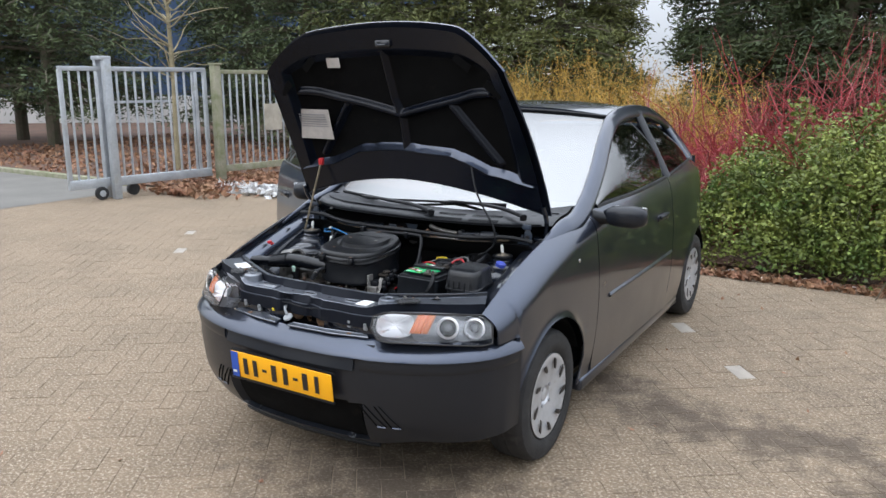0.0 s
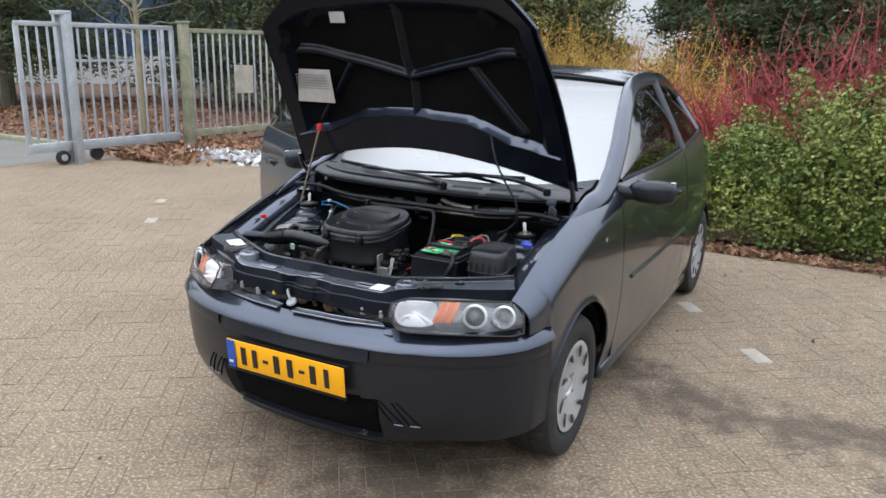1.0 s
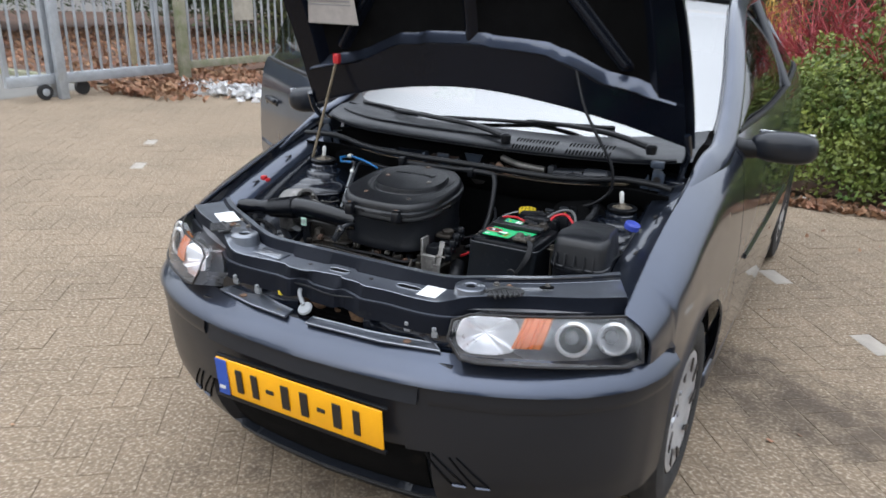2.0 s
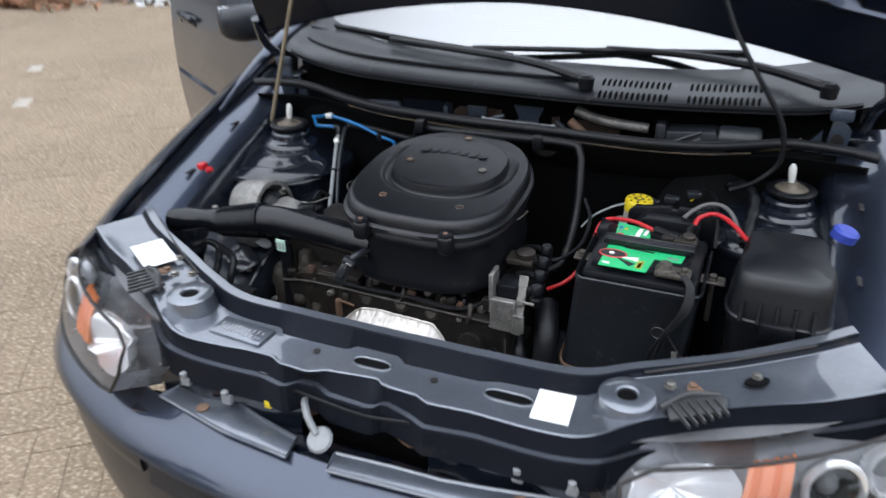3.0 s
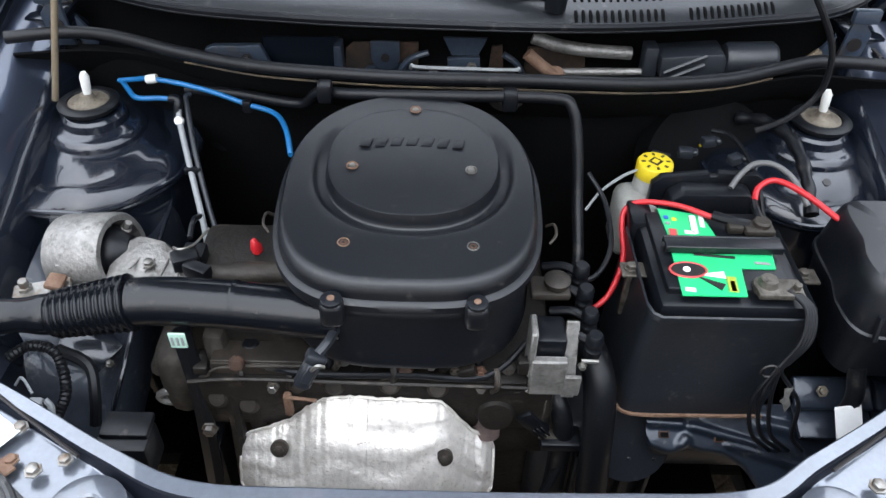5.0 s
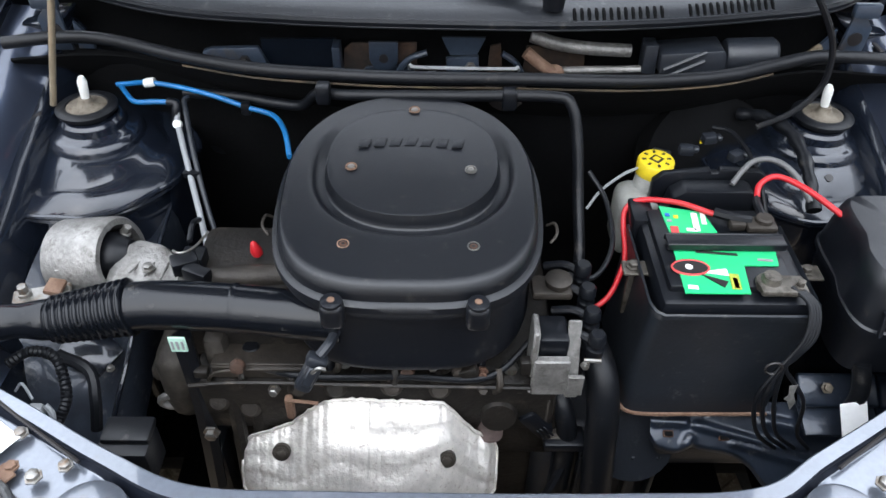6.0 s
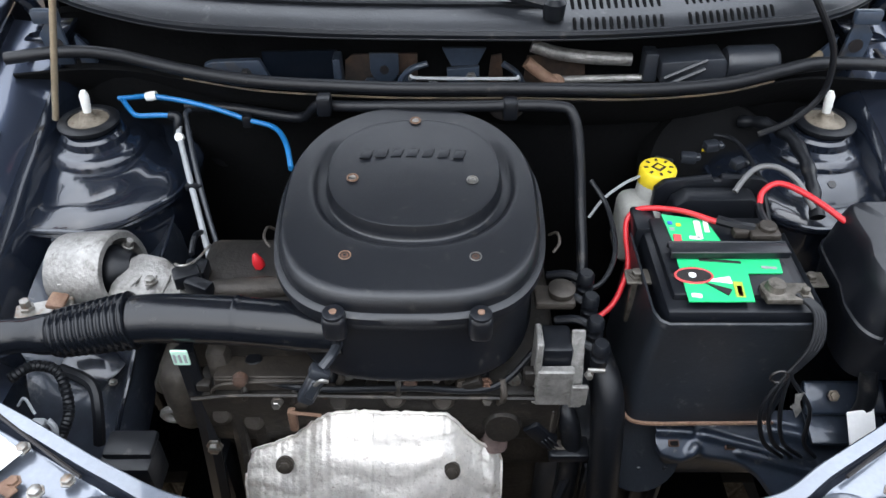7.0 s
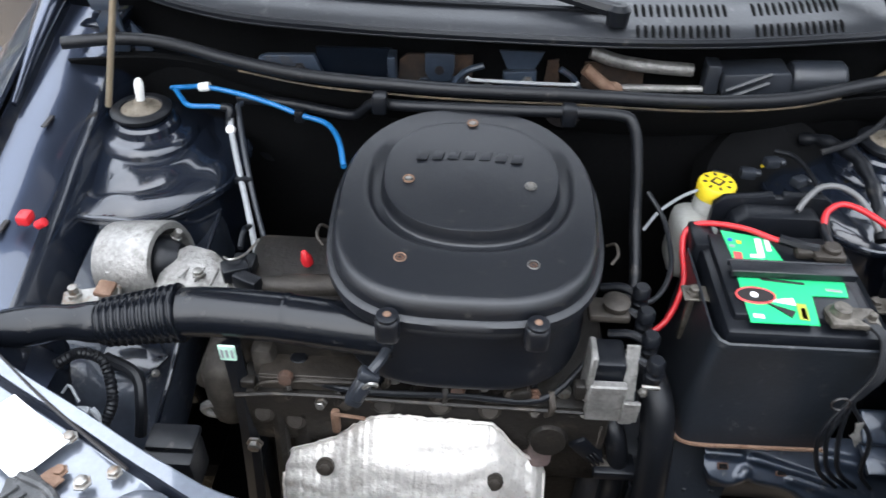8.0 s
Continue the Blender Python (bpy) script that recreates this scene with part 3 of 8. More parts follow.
# wheels
def wheel(x, y, side):
    w = part("wheel", flip(lathe([(0.175, -0.085), (0.182, -0.080), (0.182, 0.070), (0.190, 0.082), (0.186, 0.086)], 36, Matrix.Translation((abs(x), y, WHEEL_R)) @ Matrix.Rotation(radians(90), 4, "Y"), caps=False), side), PLASTIC, car)
    m = Matrix.Translation((abs(x), y, WHEEL_R)) @ Matrix.Rotation(radians(90), 4, "Y")
    part("tyre", flip(lathe([(0.185, -0.08), (0.235, -0.092), (0.272, -0.085), (0.284, -0.066), (0.288, -0.045), (0.283, -0.030), (0.288, -0.026), (0.288, 0.0), (0.283, 0.004), (0.288, 0.008), (0.288, 0.040), (0.284, 0.066), (0.272, 0.085), (0.240, 0.094), (0.205, 0.090), (0.188, 0.078)], 48, m, caps=False), side), TYRE, w, "black road tyre")
    # hubcap dish with slanted slots
    cap = lathe([(0.0005, 0.052), (0.036, 0.054), (0.044, 0.066), (0.090, 0.074), (0.150, 0.080), (0.172, 0.086), (0.184, 0.084), (0.187, 0.074)], 48, m, caps=False)
    part("hubcap", flip(cap, side), HUBCAP, w, "silver plastic hubcap with slanted slots")
    for k in range(9):
        a = 2 * math.pi * k / 9
        slot = prism([(0.118, -0.016), (0.160, -0.004), (0.166, 0.022), (0.146, 0.016), (0.122, 0.000)], 0.004, None, 0.0006)
        moved(slot, m @ Matrix.Rotation(a, 4, "Z") @ Matrix.Translation((0, 0, 0.0765)) @ Matrix.Rotation(radians(-4), 4, "Y"))
        part("hubcap_slot", flip(slot, side), INK, w)
    part("hub_badge", flip(lathe([(0.030, 0.052), (0.030, 0.062), (0.024, 0.065)], 24, m), side), HUBCAP, w)
    for k in range(4):
        a = math.pi / 4 + math.pi / 2 * k
        part("wheel_bolt", flip(moved(lathe([(0.010, 0.058), (0.010, 0.066), (0.007, 0.068)], 6), m @ Matrix.Translation((0.052 * math.cos(a), 0.052 * math.sin(a), 0.004))), side), GREYLAB, w)


for wy in (0.0, REAR):
    for side in (1, -1):
        wheel(0.705, wy, side)

# front bumper: plan line from the middle to the wheel arch, and its upright profile
plan = spline([(0.0, -0.785, 0), (0.25, -0.768, 0), (0.45, -0.722, 0), (0.62, -0.640, 0), (0.735, -0.535, 0), (0.787, -0.43, 0), (0.808, -0.330, 0)], 8)
set_back = curve_fn([0.19, 0.24, 0.32, 0.45, 0.56, 0.60, 0.645, 0.672], [0.145, 0.085, 0.034, 0.005, 0.0, 0.003, 0.008, 0.035])


def bump_pt(s, z, off=0.0):
    """s runs -1..1 round the nose; off pushes outwards."""
    k = abs(s) * (len(plan) - 1)
    i = min(int(k), len(plan) - 2)
    p = plan[i].lerp(plan[i + 1], k - i)
    d = (plan[min(i + 1, len(plan) - 1)] - plan[max(i - 1, 0)]).normalized()
    nrm = V(d.y, -d.x, 0)
    if abs(s) < 1e-6:
        nrm = V(0, -1, 0)
    full = 1 - 0.8 * min(1.0, max(0.0, (abs(s) - 0.45) / 0.4))
    q = p + nrm * (off - set_back(z) * full)
    return V(q.x * (1 if s >= 0 else -1), q.y, z)


def chin(s):
    k = min(1.0, max(0.0, (abs(s) - 0.15) / 0.32))
    return 0.212 + 0.060 * k * k * (3 - 2 * k) + 0.020 * max(0.0, (abs(s) - 0.6) / 0.4)


def bumper_fn(u, v):
    s = 2 * u - 1
    z = chin(s) + (0.616 - chin(s)) * v
    hollow = abs(s) < 0.235 and 0.250 < z < 0.425
    return bump_pt(s, z, -0.035 if hollow else 0.0)


bumper = part("front_bumper", thick(surf(bumper_fn, 120, 44), 0.006), BUMPER, car, "dark grey plastic front bumper")
part("bumper_top_strip", thick(surf(lambda u, v: bump_pt(2 * u - 1, 0.612 + 0.056 * v, 0.016 - 0.050 * v**1.25), 80, 12), 0.004), PAINT, bumper, "glossy painted strip along the bumper top")
for a, b in ((-0.96, -0.245), (0.245, 0.96)):
    part("rub_strip", thick(surf(lambda u, v: bump_pt(a + (b - a) * u, 0.565 + 0.050 * v, 0.0035 + 0.004 * math.sin(math.pi * v) ** 0.5), 60, 6), 0.004), BUMPER, bumper)
part("plate_recess", thick(surf(lambda u, v: bump_pt(-0.225 + 0.45 * u, 0.563 + 0.045 * v, 0.004 + 0.008 * (1 - v)), 20, 4), 0.004), BUMPER, bumper)
part("intake_grille", thick(surf(lambda u, v: bump_pt(-0.232 + 0.464 * u, 0.253 + 0.168 * v, -0.027), 24, 4), 0.004), DARK, bumper, "black lower air intake")
for s in (-1, 1):
    for k in range(2):
        s0 = 0.238 + 0.050 * k
        pocket = surf(lambda u, v: bump_pt(s * (s0 + 0.055 * (1 - v) + (0.030 - 0.014 * v) * u), 0.335 + 0.090 * v, 0.004 - 0.022 * math.sin(math.pi * u) * (1 - 0.6 * v)), 8, 8)
        part("vent_slot", thick(pocket, 0.003), DARK, bumper, "slanted vent recess")
        part("vent_ledge", tube([bump_pt(s * (s0 + 0.055 + 0.030 * q / 5), 0.334, 0.003) for q in range(6)], 0.0038, 6, smooth=False), PAINT, bumper)
part("splitter", tube([bump_pt(-0.27 + 0.54 * j / 30, 0.216, 0.003) for j in range(31)], 0.010, 6, smooth=False), PLASTIC, bumper)

# number plate: yellow with a blue band; its characters as plain bars
plate = part("number_plate", rbox((0, -0.803, 0.490), (0.520, 0.006, 0.112), 0.004, 2, Matrix.Rotation(radians(5), 4, "X")), PLATE_Y, car, "yellow number plate with a blue end band")
part("plate_frame", joined(rbox((0, -0.799, 0.432), (0.535, 0.012, 0.010), 0.003), rbox((0, -0.797, 0.548), (0.535, 0.010, 0.006), 0.002)), PLASTIC, plate)
part("plate_band", rbox((-0.240, -0.8085, 0.4905), (0.038, 0.003, 0.108), 0.001, 1, Matrix.Rotation(radians(5), 4, "X")), PLATE_B, plate, "blue band")
for x, w in ((-0.182, 0.040), (-0.130, 0.040), (-0.080, 0.024), (-0.030, 0.046), (0.030, 0.044), (0.082, 0.024), (0.130, 0.046), (0.188, 0.036)):
    h = 0.012 if w < 0.03 else 0.070
    part("plate_bar", rbox((x, -0.8085, 0.491), (w * 0.55 if h > 0.02 else w, 0.003, h), 0.001, 1, Matrix.Rotation(radians(5), 4, "X")), INK, plate)
part("plate_mark", rbox((-0.240, -0.811, 0.462), (0.020, 0.002, 0.010), 0.0008, 1), WHITE, plate)


# headlamps: corners given for the driver's side
lamp_c = [V(0.372, -0.735, 0.678), V(0.768, -0.492, 0.658), V(0.735, -0.436, 0.757), V(0.378, -0.690, 0.778)]


def lamp_pt(u, v, out=0.0):
    a, b = lamp_c[0].lerp(lamp_c[1], u), lamp_c[3].lerp(lamp_c[2], u)
    lo = 0.50 * max(0.0, 1 - u / 0.13) ** 2 + 0.10 * max(0.0, (u - 0.9) / 0.1) ** 2
    hi = 0.14 * max(0.0, 1 - u / 0.10) ** 2
    v = lo + (1 - lo - hi) * v
    p = a.lerp(b, v)
    belly = 0.055 * math.sin(math.pi * (0.12 + 0.80 * u)) - 0.02
    n = V(0.50, -0.80, 0.25).normalized()
    q = p + n * (belly + out + 0.012 * math.sin(math.pi * v))
    return q


for side in (1, -1):
    lamp = part("headlamp", flip(joined(
        surf(lambda u, v: lamp_pt(u, v, -0.085 + 0.03 * u), 10, 4),
        surf(lambda u, v: lamp_pt(u, 0.0, -0.085 * v + 0.03 * u * v), 10, 2),
        surf(lambda u, v: lamp_pt(1.0, u, -0.055 * v), 4, 2)), side), mat("lamp_housing", (0.40, 0.41, 0.43), 0.26, 0.5) if side > 0 else bpy.data.materials["lamp_housing"], car, "clear-lens headlamp unit with an amber indicator")
    part("lamp_top", flip(surf(lambda u, v: lamp_pt(u, 1.0, -0.070 + 0.02 * u) + V(-0.035, 0.045, -0.008) * v, 16, 4), side), mat("lamp_top_grey", (0.20, 0.20, 0.21), 0.5) if side > 0 else bpy.data.materials["lamp_top_grey"], lamp, "grey plastic top of the lamp body")
    pane = part("lens", flip(joined(surf(lambda u, v: lamp_pt(u, v), 20, 8), surf(lambda u, v: lamp_pt(u, 1.0, -0.075 * v + 0.02 * u * v), 20, 3), surf(lambda u, v: lamp_pt(0.0, u, -0.08 * v), 6, 3)), side), LENS, lamp, "clear plastic lens")
    pane.visible_shadow = False
    edge = [lamp_pt(k / 12, 0, 0.002) for k in range(13)] + [lamp_pt(1, k / 4, 0.002) for k in range(1, 5)] + [lamp_pt(1 - k / 12, 1, 0.002) for k in range(1, 13)] + [lamp_pt(0, 1 - k / 4, 0.002) for k in range(1, 5)]
    part("lens_rim", flip(tube(edge, 0.0030, 6, smooth=False), side), INK, lamp)
    facing = V(0.38, -0.88, 0.22).to_track_quat("Z", "Y").to_matrix().to_4x4()

    def bowl(u, v, r, deep):
        return lathe([(r * 0.22, -deep), (r * 0.6, -deep * 0.75), (r * 0.9, -deep * 0.25), (r, 0.0), (r * 1.08, 0.002), (r * 1.08, -0.012)], 24, Matrix.Translation(lamp_pt(u, v, -0.022)) @ facing, caps=False)

    part("reflector", flip(bowl(0.63, 0.55, 0.034, 0.035), side), BOWL, lamp, "dark projector bowl")
    part("reflector", flip(bowl(0.85, 0.55, 0.032, 0.03), side), REFLECTOR, lamp)
    for u, v, r_ in ((0.63, 0.55, 0.0370), (0.85, 0.55, 0.0345)):
        part("bezel", flip(moved(tube([(r_ * math.cos(a), r_ * math.sin(a), 0.004) for a in (2 * math.pi * k / 24 for k in range(25))], 0.0052, 8, smooth=False, caps=False), Matrix.Translation(lamp_pt(u, v, -0.020)) @ facing), side), REFLECTOR, lamp, "bright ring round the reflector")
    for u, v in ((0.63, 0.55), (0.85, 0.55)):
        bulb = bmesh.new()
        bmesh.ops.create_uvsphere(bulb, u_segments=14, v_segments=8, radius=0.016)
        part("bulb", flip(moved(bulb, Matrix.Translation(lamp_pt(u, v, -0.036))), side), GREYPL, lamp)
    big = surf(lambda u, v: lamp_pt(0.195 + 0.150 * v * math.copysign(abs(math.cos(2 * math.pi * u)) ** 0.55, math.cos(2 * math.pi * u)), 0.56 + 0.38 * v * math.copysign(abs(math.sin(2 * math.pi * u)) ** 0.55, math.sin(2 * math.pi * u)), -0.058 + 0.040 * v * v + 0.0040 * math.sin(14 * math.pi * u) * v), 56, 8)
    part("reflector", flip(thick(big, 0.002), side), REFLECTOR, lamp, "faceted main-beam reflector")
    amber = surf(lambda u, v: lamp_pt(0.345 + 0.150 * u + 0.05 * (v - 0.5), 0.34 + 0.62 * v, -0.014 + 0.004 * math.sin(30 * u)), 12, 6)
    part("indicator", flip(thick(amber, 0.004), side), ORANGE, lamp, "amber indicator")

# ---- the raised bonnet ----
HINGE, TIP = V(0, 0.163, 1.02), V(0, -0.082, 1.857)
along = (TIP - HINGE).normalized()
outw = V(0, along.z, -along.y)
bon_w = curve_fn([0.0, 0.05, 0.26, 0.46, 0.65, 0.84], [0.688, 0.687, 0.676, 0.662, 0.642, 0.62])
bon_edge = curve_fn([0.0, 0.05, 0.26, 0.46, 0.65, 0.80], [0.045, 0.038, 0.0, -0.05, -0.105, -0.14])
BON = 0.875


def bon_pt(u, v, lift=0.0):
    """u across -1..1, v from hinge 0 to tip 1; lift towards the engine side."""
    w = u
    s = v * BON
    cut = (0.050 * w * w + 0.135 * max(0.0, (abs(w) - 0.62) / 0.38) ** 1.7) * v**2
    x = w * bon_w(min(s, 0.84))
    crown = 0.035 * math.sin(math.pi * min(1, v))
    droop = crown + (bon_edge(s - cut) - crown) * abs(w) ** 2.2
    p = HINGE + along * (s - cut) + outw * (droop - lift)
    p = p + along * (0.150 * (1 - abs(w) ** 1.8) * (1 - v) ** 3)
    return V(x, p.y, p.z)


bonnet = part("bonnet", thick(surf(lambda u, v: bon_pt(2 * u - 1, v), 40, 30), 0.008, (0, -3, 1.4)), PAINT, car, "bonnet standing almost upright on its prop")


def ledge_v(w):
    """Where the lower ledge runs: higher in the middle, lower towards the hinges."""
    return 0.275 - 0.085 * min(1, max(0, (abs(w) - 0.38) / 0.26))


def rib_fn(u, v):
    """Pressed inner frame: raised border, a Y of ribs and sunk fields."""
    w = 2 * u - 1
    h = 0.0
    edge = min(1 - abs(w), 1 - v, v + 0.02)
    h = max(h, 0.028 * min(1, max(0, (0.16 - edge) / 0.05)))
    h = max(h, 0.030 * min(1, max(0, (ledge_v(w) - v) / 0.02)) * (1 if v > 0.0 else 0))

    def seg(ax, ay, bx, by, half):
        dx, dy = bx - ax, by - ay
        t = max(0, min(1, ((w - ax) * dx + (v - ay) * dy) / (dx * dx + dy * dy)))
        d = math.hypot((w - ax - t * dx) * 0.8, v - ay - t * dy)
        k = min(1, max(0, (half + 0.034 - d) / 0.034))
        return 0.028 * k * k * (3 - 2 * k)

    for s in (-1, 1):
        h = max(h, seg(0.0, 0.50, s * 0.50, 0.615, 0.004), seg(s * 0.50, 0.615, s * 0.80, 0.70, 0.004), seg(s * 0.45, 0.57, s * 0.735, 0.26, 0.006))
    h = max(h, seg(0, 0.49, 0, 0.25, 0.0), seg(0, 0.50, -0.04, 0.60, 0.0), seg(-0.04, 0.60, -0.05, 0.86, 0.0))
    return bon_pt(w * 0.975, 0.015 + v * 0.965, 0.010 + h)


BON_IN = mat("bonnet_inner_paint", (0.0042, 0.0060, 0.0115), 0.22, 0.0, 0.0, scale=4, fine=300, bump=0.06, spread=0.25, spec=0.20)
inner = part("bonnet_frame", surf(rib_fn, 200, 160), BON_IN, bonnet, "pressed inner frame with Y-shaped ribs", 89)
pad = surf(lambda u, v: bon_pt((2 * u - 1) * 0.90, 0.05 + 0.88 * v, 0.0128), 60, 50)
part("sound_pad", pad, DARK, bonnet, "matt black sound-deadening pad")
part("bonnet_ledge", thick(surf(lambda u, v: bon_pt(-0.94 + 1.88 * u, ledge_v(-0.94 + 1.88 * u) + 0.030 - 0.040 * v + 0.004 * math.tanh(8 * math.sin(17 * u)), 0.011 + 0.034 * v**1.2), 120, 6), 0.004, (0, 0, -9)), PAINT, bonnet, "painted ledge across the bonnet frame")
for s in (-1, 1):
    for a, b in ((0.64, 0.83), (0.86, 0.76)):
        c = bon_pt(s * a, b, 0.041)
        rot = Matrix(((1, 0, 0), (0, along.y, outw.y), (0, along.z, outw.z))).to_4x4()
        hole = rbox((0, 0, 0), (0.085, 0.036, 0.004), 0.0015, 1)
        part("frame_hole", moved(hole, Matrix.Translation(c) @ rot @ Matrix.Rotation(s * radians(-38), 4, "Z")), DARK, inner)


def on_bonnet(name, x, d, sx, sz, material, lift, label="", tilt=0.0, parent=None):
    rot = Matrix(((1, 0, 0), (0, along.y, outw.y), (0, along.z, outw.z))).to_4x4()
    u = x / bon_w(d)
    c = bon_pt(u, d / BON, lift)
    b = rbox((0, 0, 0), (sx, sz, 0.002), 0.0008, 1)
    return part(name, moved(b, Matrix.Translation(c) @ rot @ Matrix.Rotation(radians(tilt), 4, "Z")), material, parent or bonnet, label)


lab = on_bonnet("service_label", -0.482, 0.412, 0.205, 0.148, AGED, 0.042, "faded service sticker with grey print and a red line")
for k in range(7):
    on_bonnet("print_bar", -0.482, 0.470 - 0.014 * k, 0.17, 0.005, GREYLAB, 0.0445, parent=lab)
on_bonnet("print_bar", -0.482, 0.366, 0.18, 0.006, REDLAB, 0.0445, parent=lab)
on_bonnet("small_label", -0.29, 0.715, 0.075, 0.045, AGED, 0.034, "small pale sticker")
part("lock_striker", joined(tube([bon_pt(-0.04, 0.90, 0.04), bon_pt(-0.035, 0.90, 0.065), bon_pt(0.035, 0.90, 0.065), bon_pt(0.04, 0.90, 0.04)], 0.004, 8), rbox(bon_pt(0, 0.90, 0.04), (0.08, 0.02, 0.03), 0.006)), PAINT_BAY, bonnet, "steel lock striker")
prop_top = bon_pt(-0.73, 0.215, 0.058)
part("prop_rod", tube([(-0.588, 0.028, 0.872), tuple(prop_top)], 0.0048, 10, 4), mat("prop_rod_steel", (0.33, 0.27, 0.19), 0.45, 0.6, scale=30, fine=200, bump=0.2, spread=0.3), car, "thin steel bonnet prop rod")
part("prop_clip", rbox(prop_top, (0.026, 0.02, 0.034), 0.006), RED, bonnet, "red plastic prop clip")
hose_top = bon_pt(0.52, 0.215, 0.045)
part("washer_hose", tube([(0.435, 0.0, 0.865), (0.473, 0.0, 0.885), (0.505, 0.004, 0.918), (0.511, 0.004, 0.955), (0.498, 0.006, 1.005), (0.450, 0.010, 1.076), (0.40, 0.03, 1.15), tuple(hose_top)], 0.0046, 8), RUBBER, car, "black rubber washer hose")
for s in (-1, 1):
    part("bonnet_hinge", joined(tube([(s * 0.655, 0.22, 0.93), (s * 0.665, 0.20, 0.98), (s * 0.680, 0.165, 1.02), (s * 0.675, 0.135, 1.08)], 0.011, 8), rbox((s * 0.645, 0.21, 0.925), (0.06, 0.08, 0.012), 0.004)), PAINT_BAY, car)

# ---- engine bay: sheet metal ----
bay_in = spline([(-0.64, -0.335, 0), (-0.56, -0.395, 0), (-0.45, -0.455, 0), (-0.345, -0.512, 0), (-0.255, -0.548, 0), (-0.12, -0.553, 0), (0.0, -0.554, 0), (0.15, -0.553, 0), (0.285, -0.546, 0), (0.36, -0.505, 0), (0.47, -0.440, 0), (0.57, -0.365, 0), (0.64, -0.30, 0)], 16)
bay_out = spline([(-0.70, -0.44, 0), (-0.62, -0.49, 0), (-0.52, -0.54, 0), (-0.42, -0.60, 0), (-0.315, -0.668, 0), (-0.15, -0.678, 0), (0.0, -0.678, 0), (0.15, -0.678, 0), (0.315, -0.672, 0), (0.40, -0.610, 0), (0.50, -0.545, 0), (0.61, -0.49, 0), (0.70, -0.43, 0)], 16)


def across(k, f):
    return bay_in[k].lerp(bay_out[k], f)


NB = len(bay_in) - 1
# profile over the panel: turned-down edge, raised lip, wall, shelf, front wall, lower flange
levels = [(-0.02, 0.735), (-0.004, 0.796), (0.0, 0.802), (0.012, 0.803), (0.135, 0.803), (0.150, 0.801), (0.155, 0.799), (0.195, 0.777), (0.205, 0.7745), (0.23, 0.774), (0.50, 0.774), (0.70, 0.774), (0.735, 0.777), (0.755, 0.776), (0.762, 0.773), (0.785, 0.750), (0.795, 0.747), (0.86, 0.747), (0.872, 0.744), (0.885, 0.700)]


def stepped(x, knots):
    """A piecewise level along x with short slanted steps."""
    return float(np.interp(x, [k for k, _ in knots], [v for _, v in knots]))


BACK_STEPS = [(-0.175, 0.0), (-0.160, 0.115), (-0.050, 0.105), (-0.040, 0.0), (0.030, 0.0), (0.045, 0.115), (0.160, 0.10), (0.190, 0.03), (0.27, 0.0)]
FRONT_STEPS = [(-0.33, 0.16), (-0.28, 0.12), (-0.19, 0.02), (-0.145, 0.02), (-0.125, 0.10), (-0.075, 0.12), (-0.055, 0.02), (0.025, -0.05), (0.040, 0.04), (0.092, 0.05), (0.110, 0.13), (0.17, 0.10), (0.30, 0.12)]
LOW_STEPS = [(-0.33, 0.12), (-0.16, 0.05), (-0.112, 0.12), (-0.100, -0.03), (-0.07, -0.05), (-0.045, 0.06), (0.025, 0.10), (0.040, -0.04), (0.09, 0.08), (0.11, 0.16), (0.18, 0.10), (0.30, 0.12)]


def slam_pt(u, v):
    k = round(u * NB)
    j = round(v * (len(levels) - 1))
    f, z = levels[j]
    p = across(k, f)
    flat = min(1, max(0, (abs(p.x) - 0.31) / 0.05))
    if 6 < j < 10:
        f += stepped(p.x, BACK_STEPS) * (1 - flat)
    elif 10 < j < 15:
        f += stepped(p.x, FRONT_STEPS) * (1 - flat) + 0.19 * flat
    elif j >= 15:
        f += stepped(p.x, LOW_STEPS) * (1 - flat) + 0.17 * flat
    p = across(k, f)
    z = z + (0.797 - z) * 0.75 * flat * (1 if 5 < j < 15 else 0)
    n = noise.noise(V(p.x * 9, p.y * 9, 3.1)) * 0.0012
    return V(p.x, p.y, z + n)


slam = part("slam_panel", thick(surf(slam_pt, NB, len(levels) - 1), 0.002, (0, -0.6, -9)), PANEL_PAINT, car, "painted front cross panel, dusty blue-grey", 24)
# steep faces take a near-black copy of the panel paint: shade put into colour
slam.data.materials.append(mat("panel_wall_shade", (0.008, 0.010, 0.016), 0.5, 0.0, 0.0, scale=9, fine=160, bump=0.1, spread=0.3, dirt=(0.03, 0.03, 0.03), dirt_amount=0.05, spec=0.12))
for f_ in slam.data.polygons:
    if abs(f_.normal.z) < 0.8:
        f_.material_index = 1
for hx, hy in ((-0.348, -0.580), (0.362, -0.577)):
    part("buffer_seat", lathe([(0.0135, 0.006), (0.0135, 0.014), (0.016, 0.0165), (0.034, 0.016), (0.0375, 0.0135), (0.039, 0.006), (0.043, -0.014)], 32, Matrix.Translation((hx, hy, 0.787)), caps=False), PANEL_PAINT, slam, "round pressed seat with a hole")
    part("seat_hole", lathe([(0.0134, 0), (0.0134, 0.011), (0.008, 0.0112)], 20, Matrix.Translation((hx, hy, 0.786))), DARK, slam)
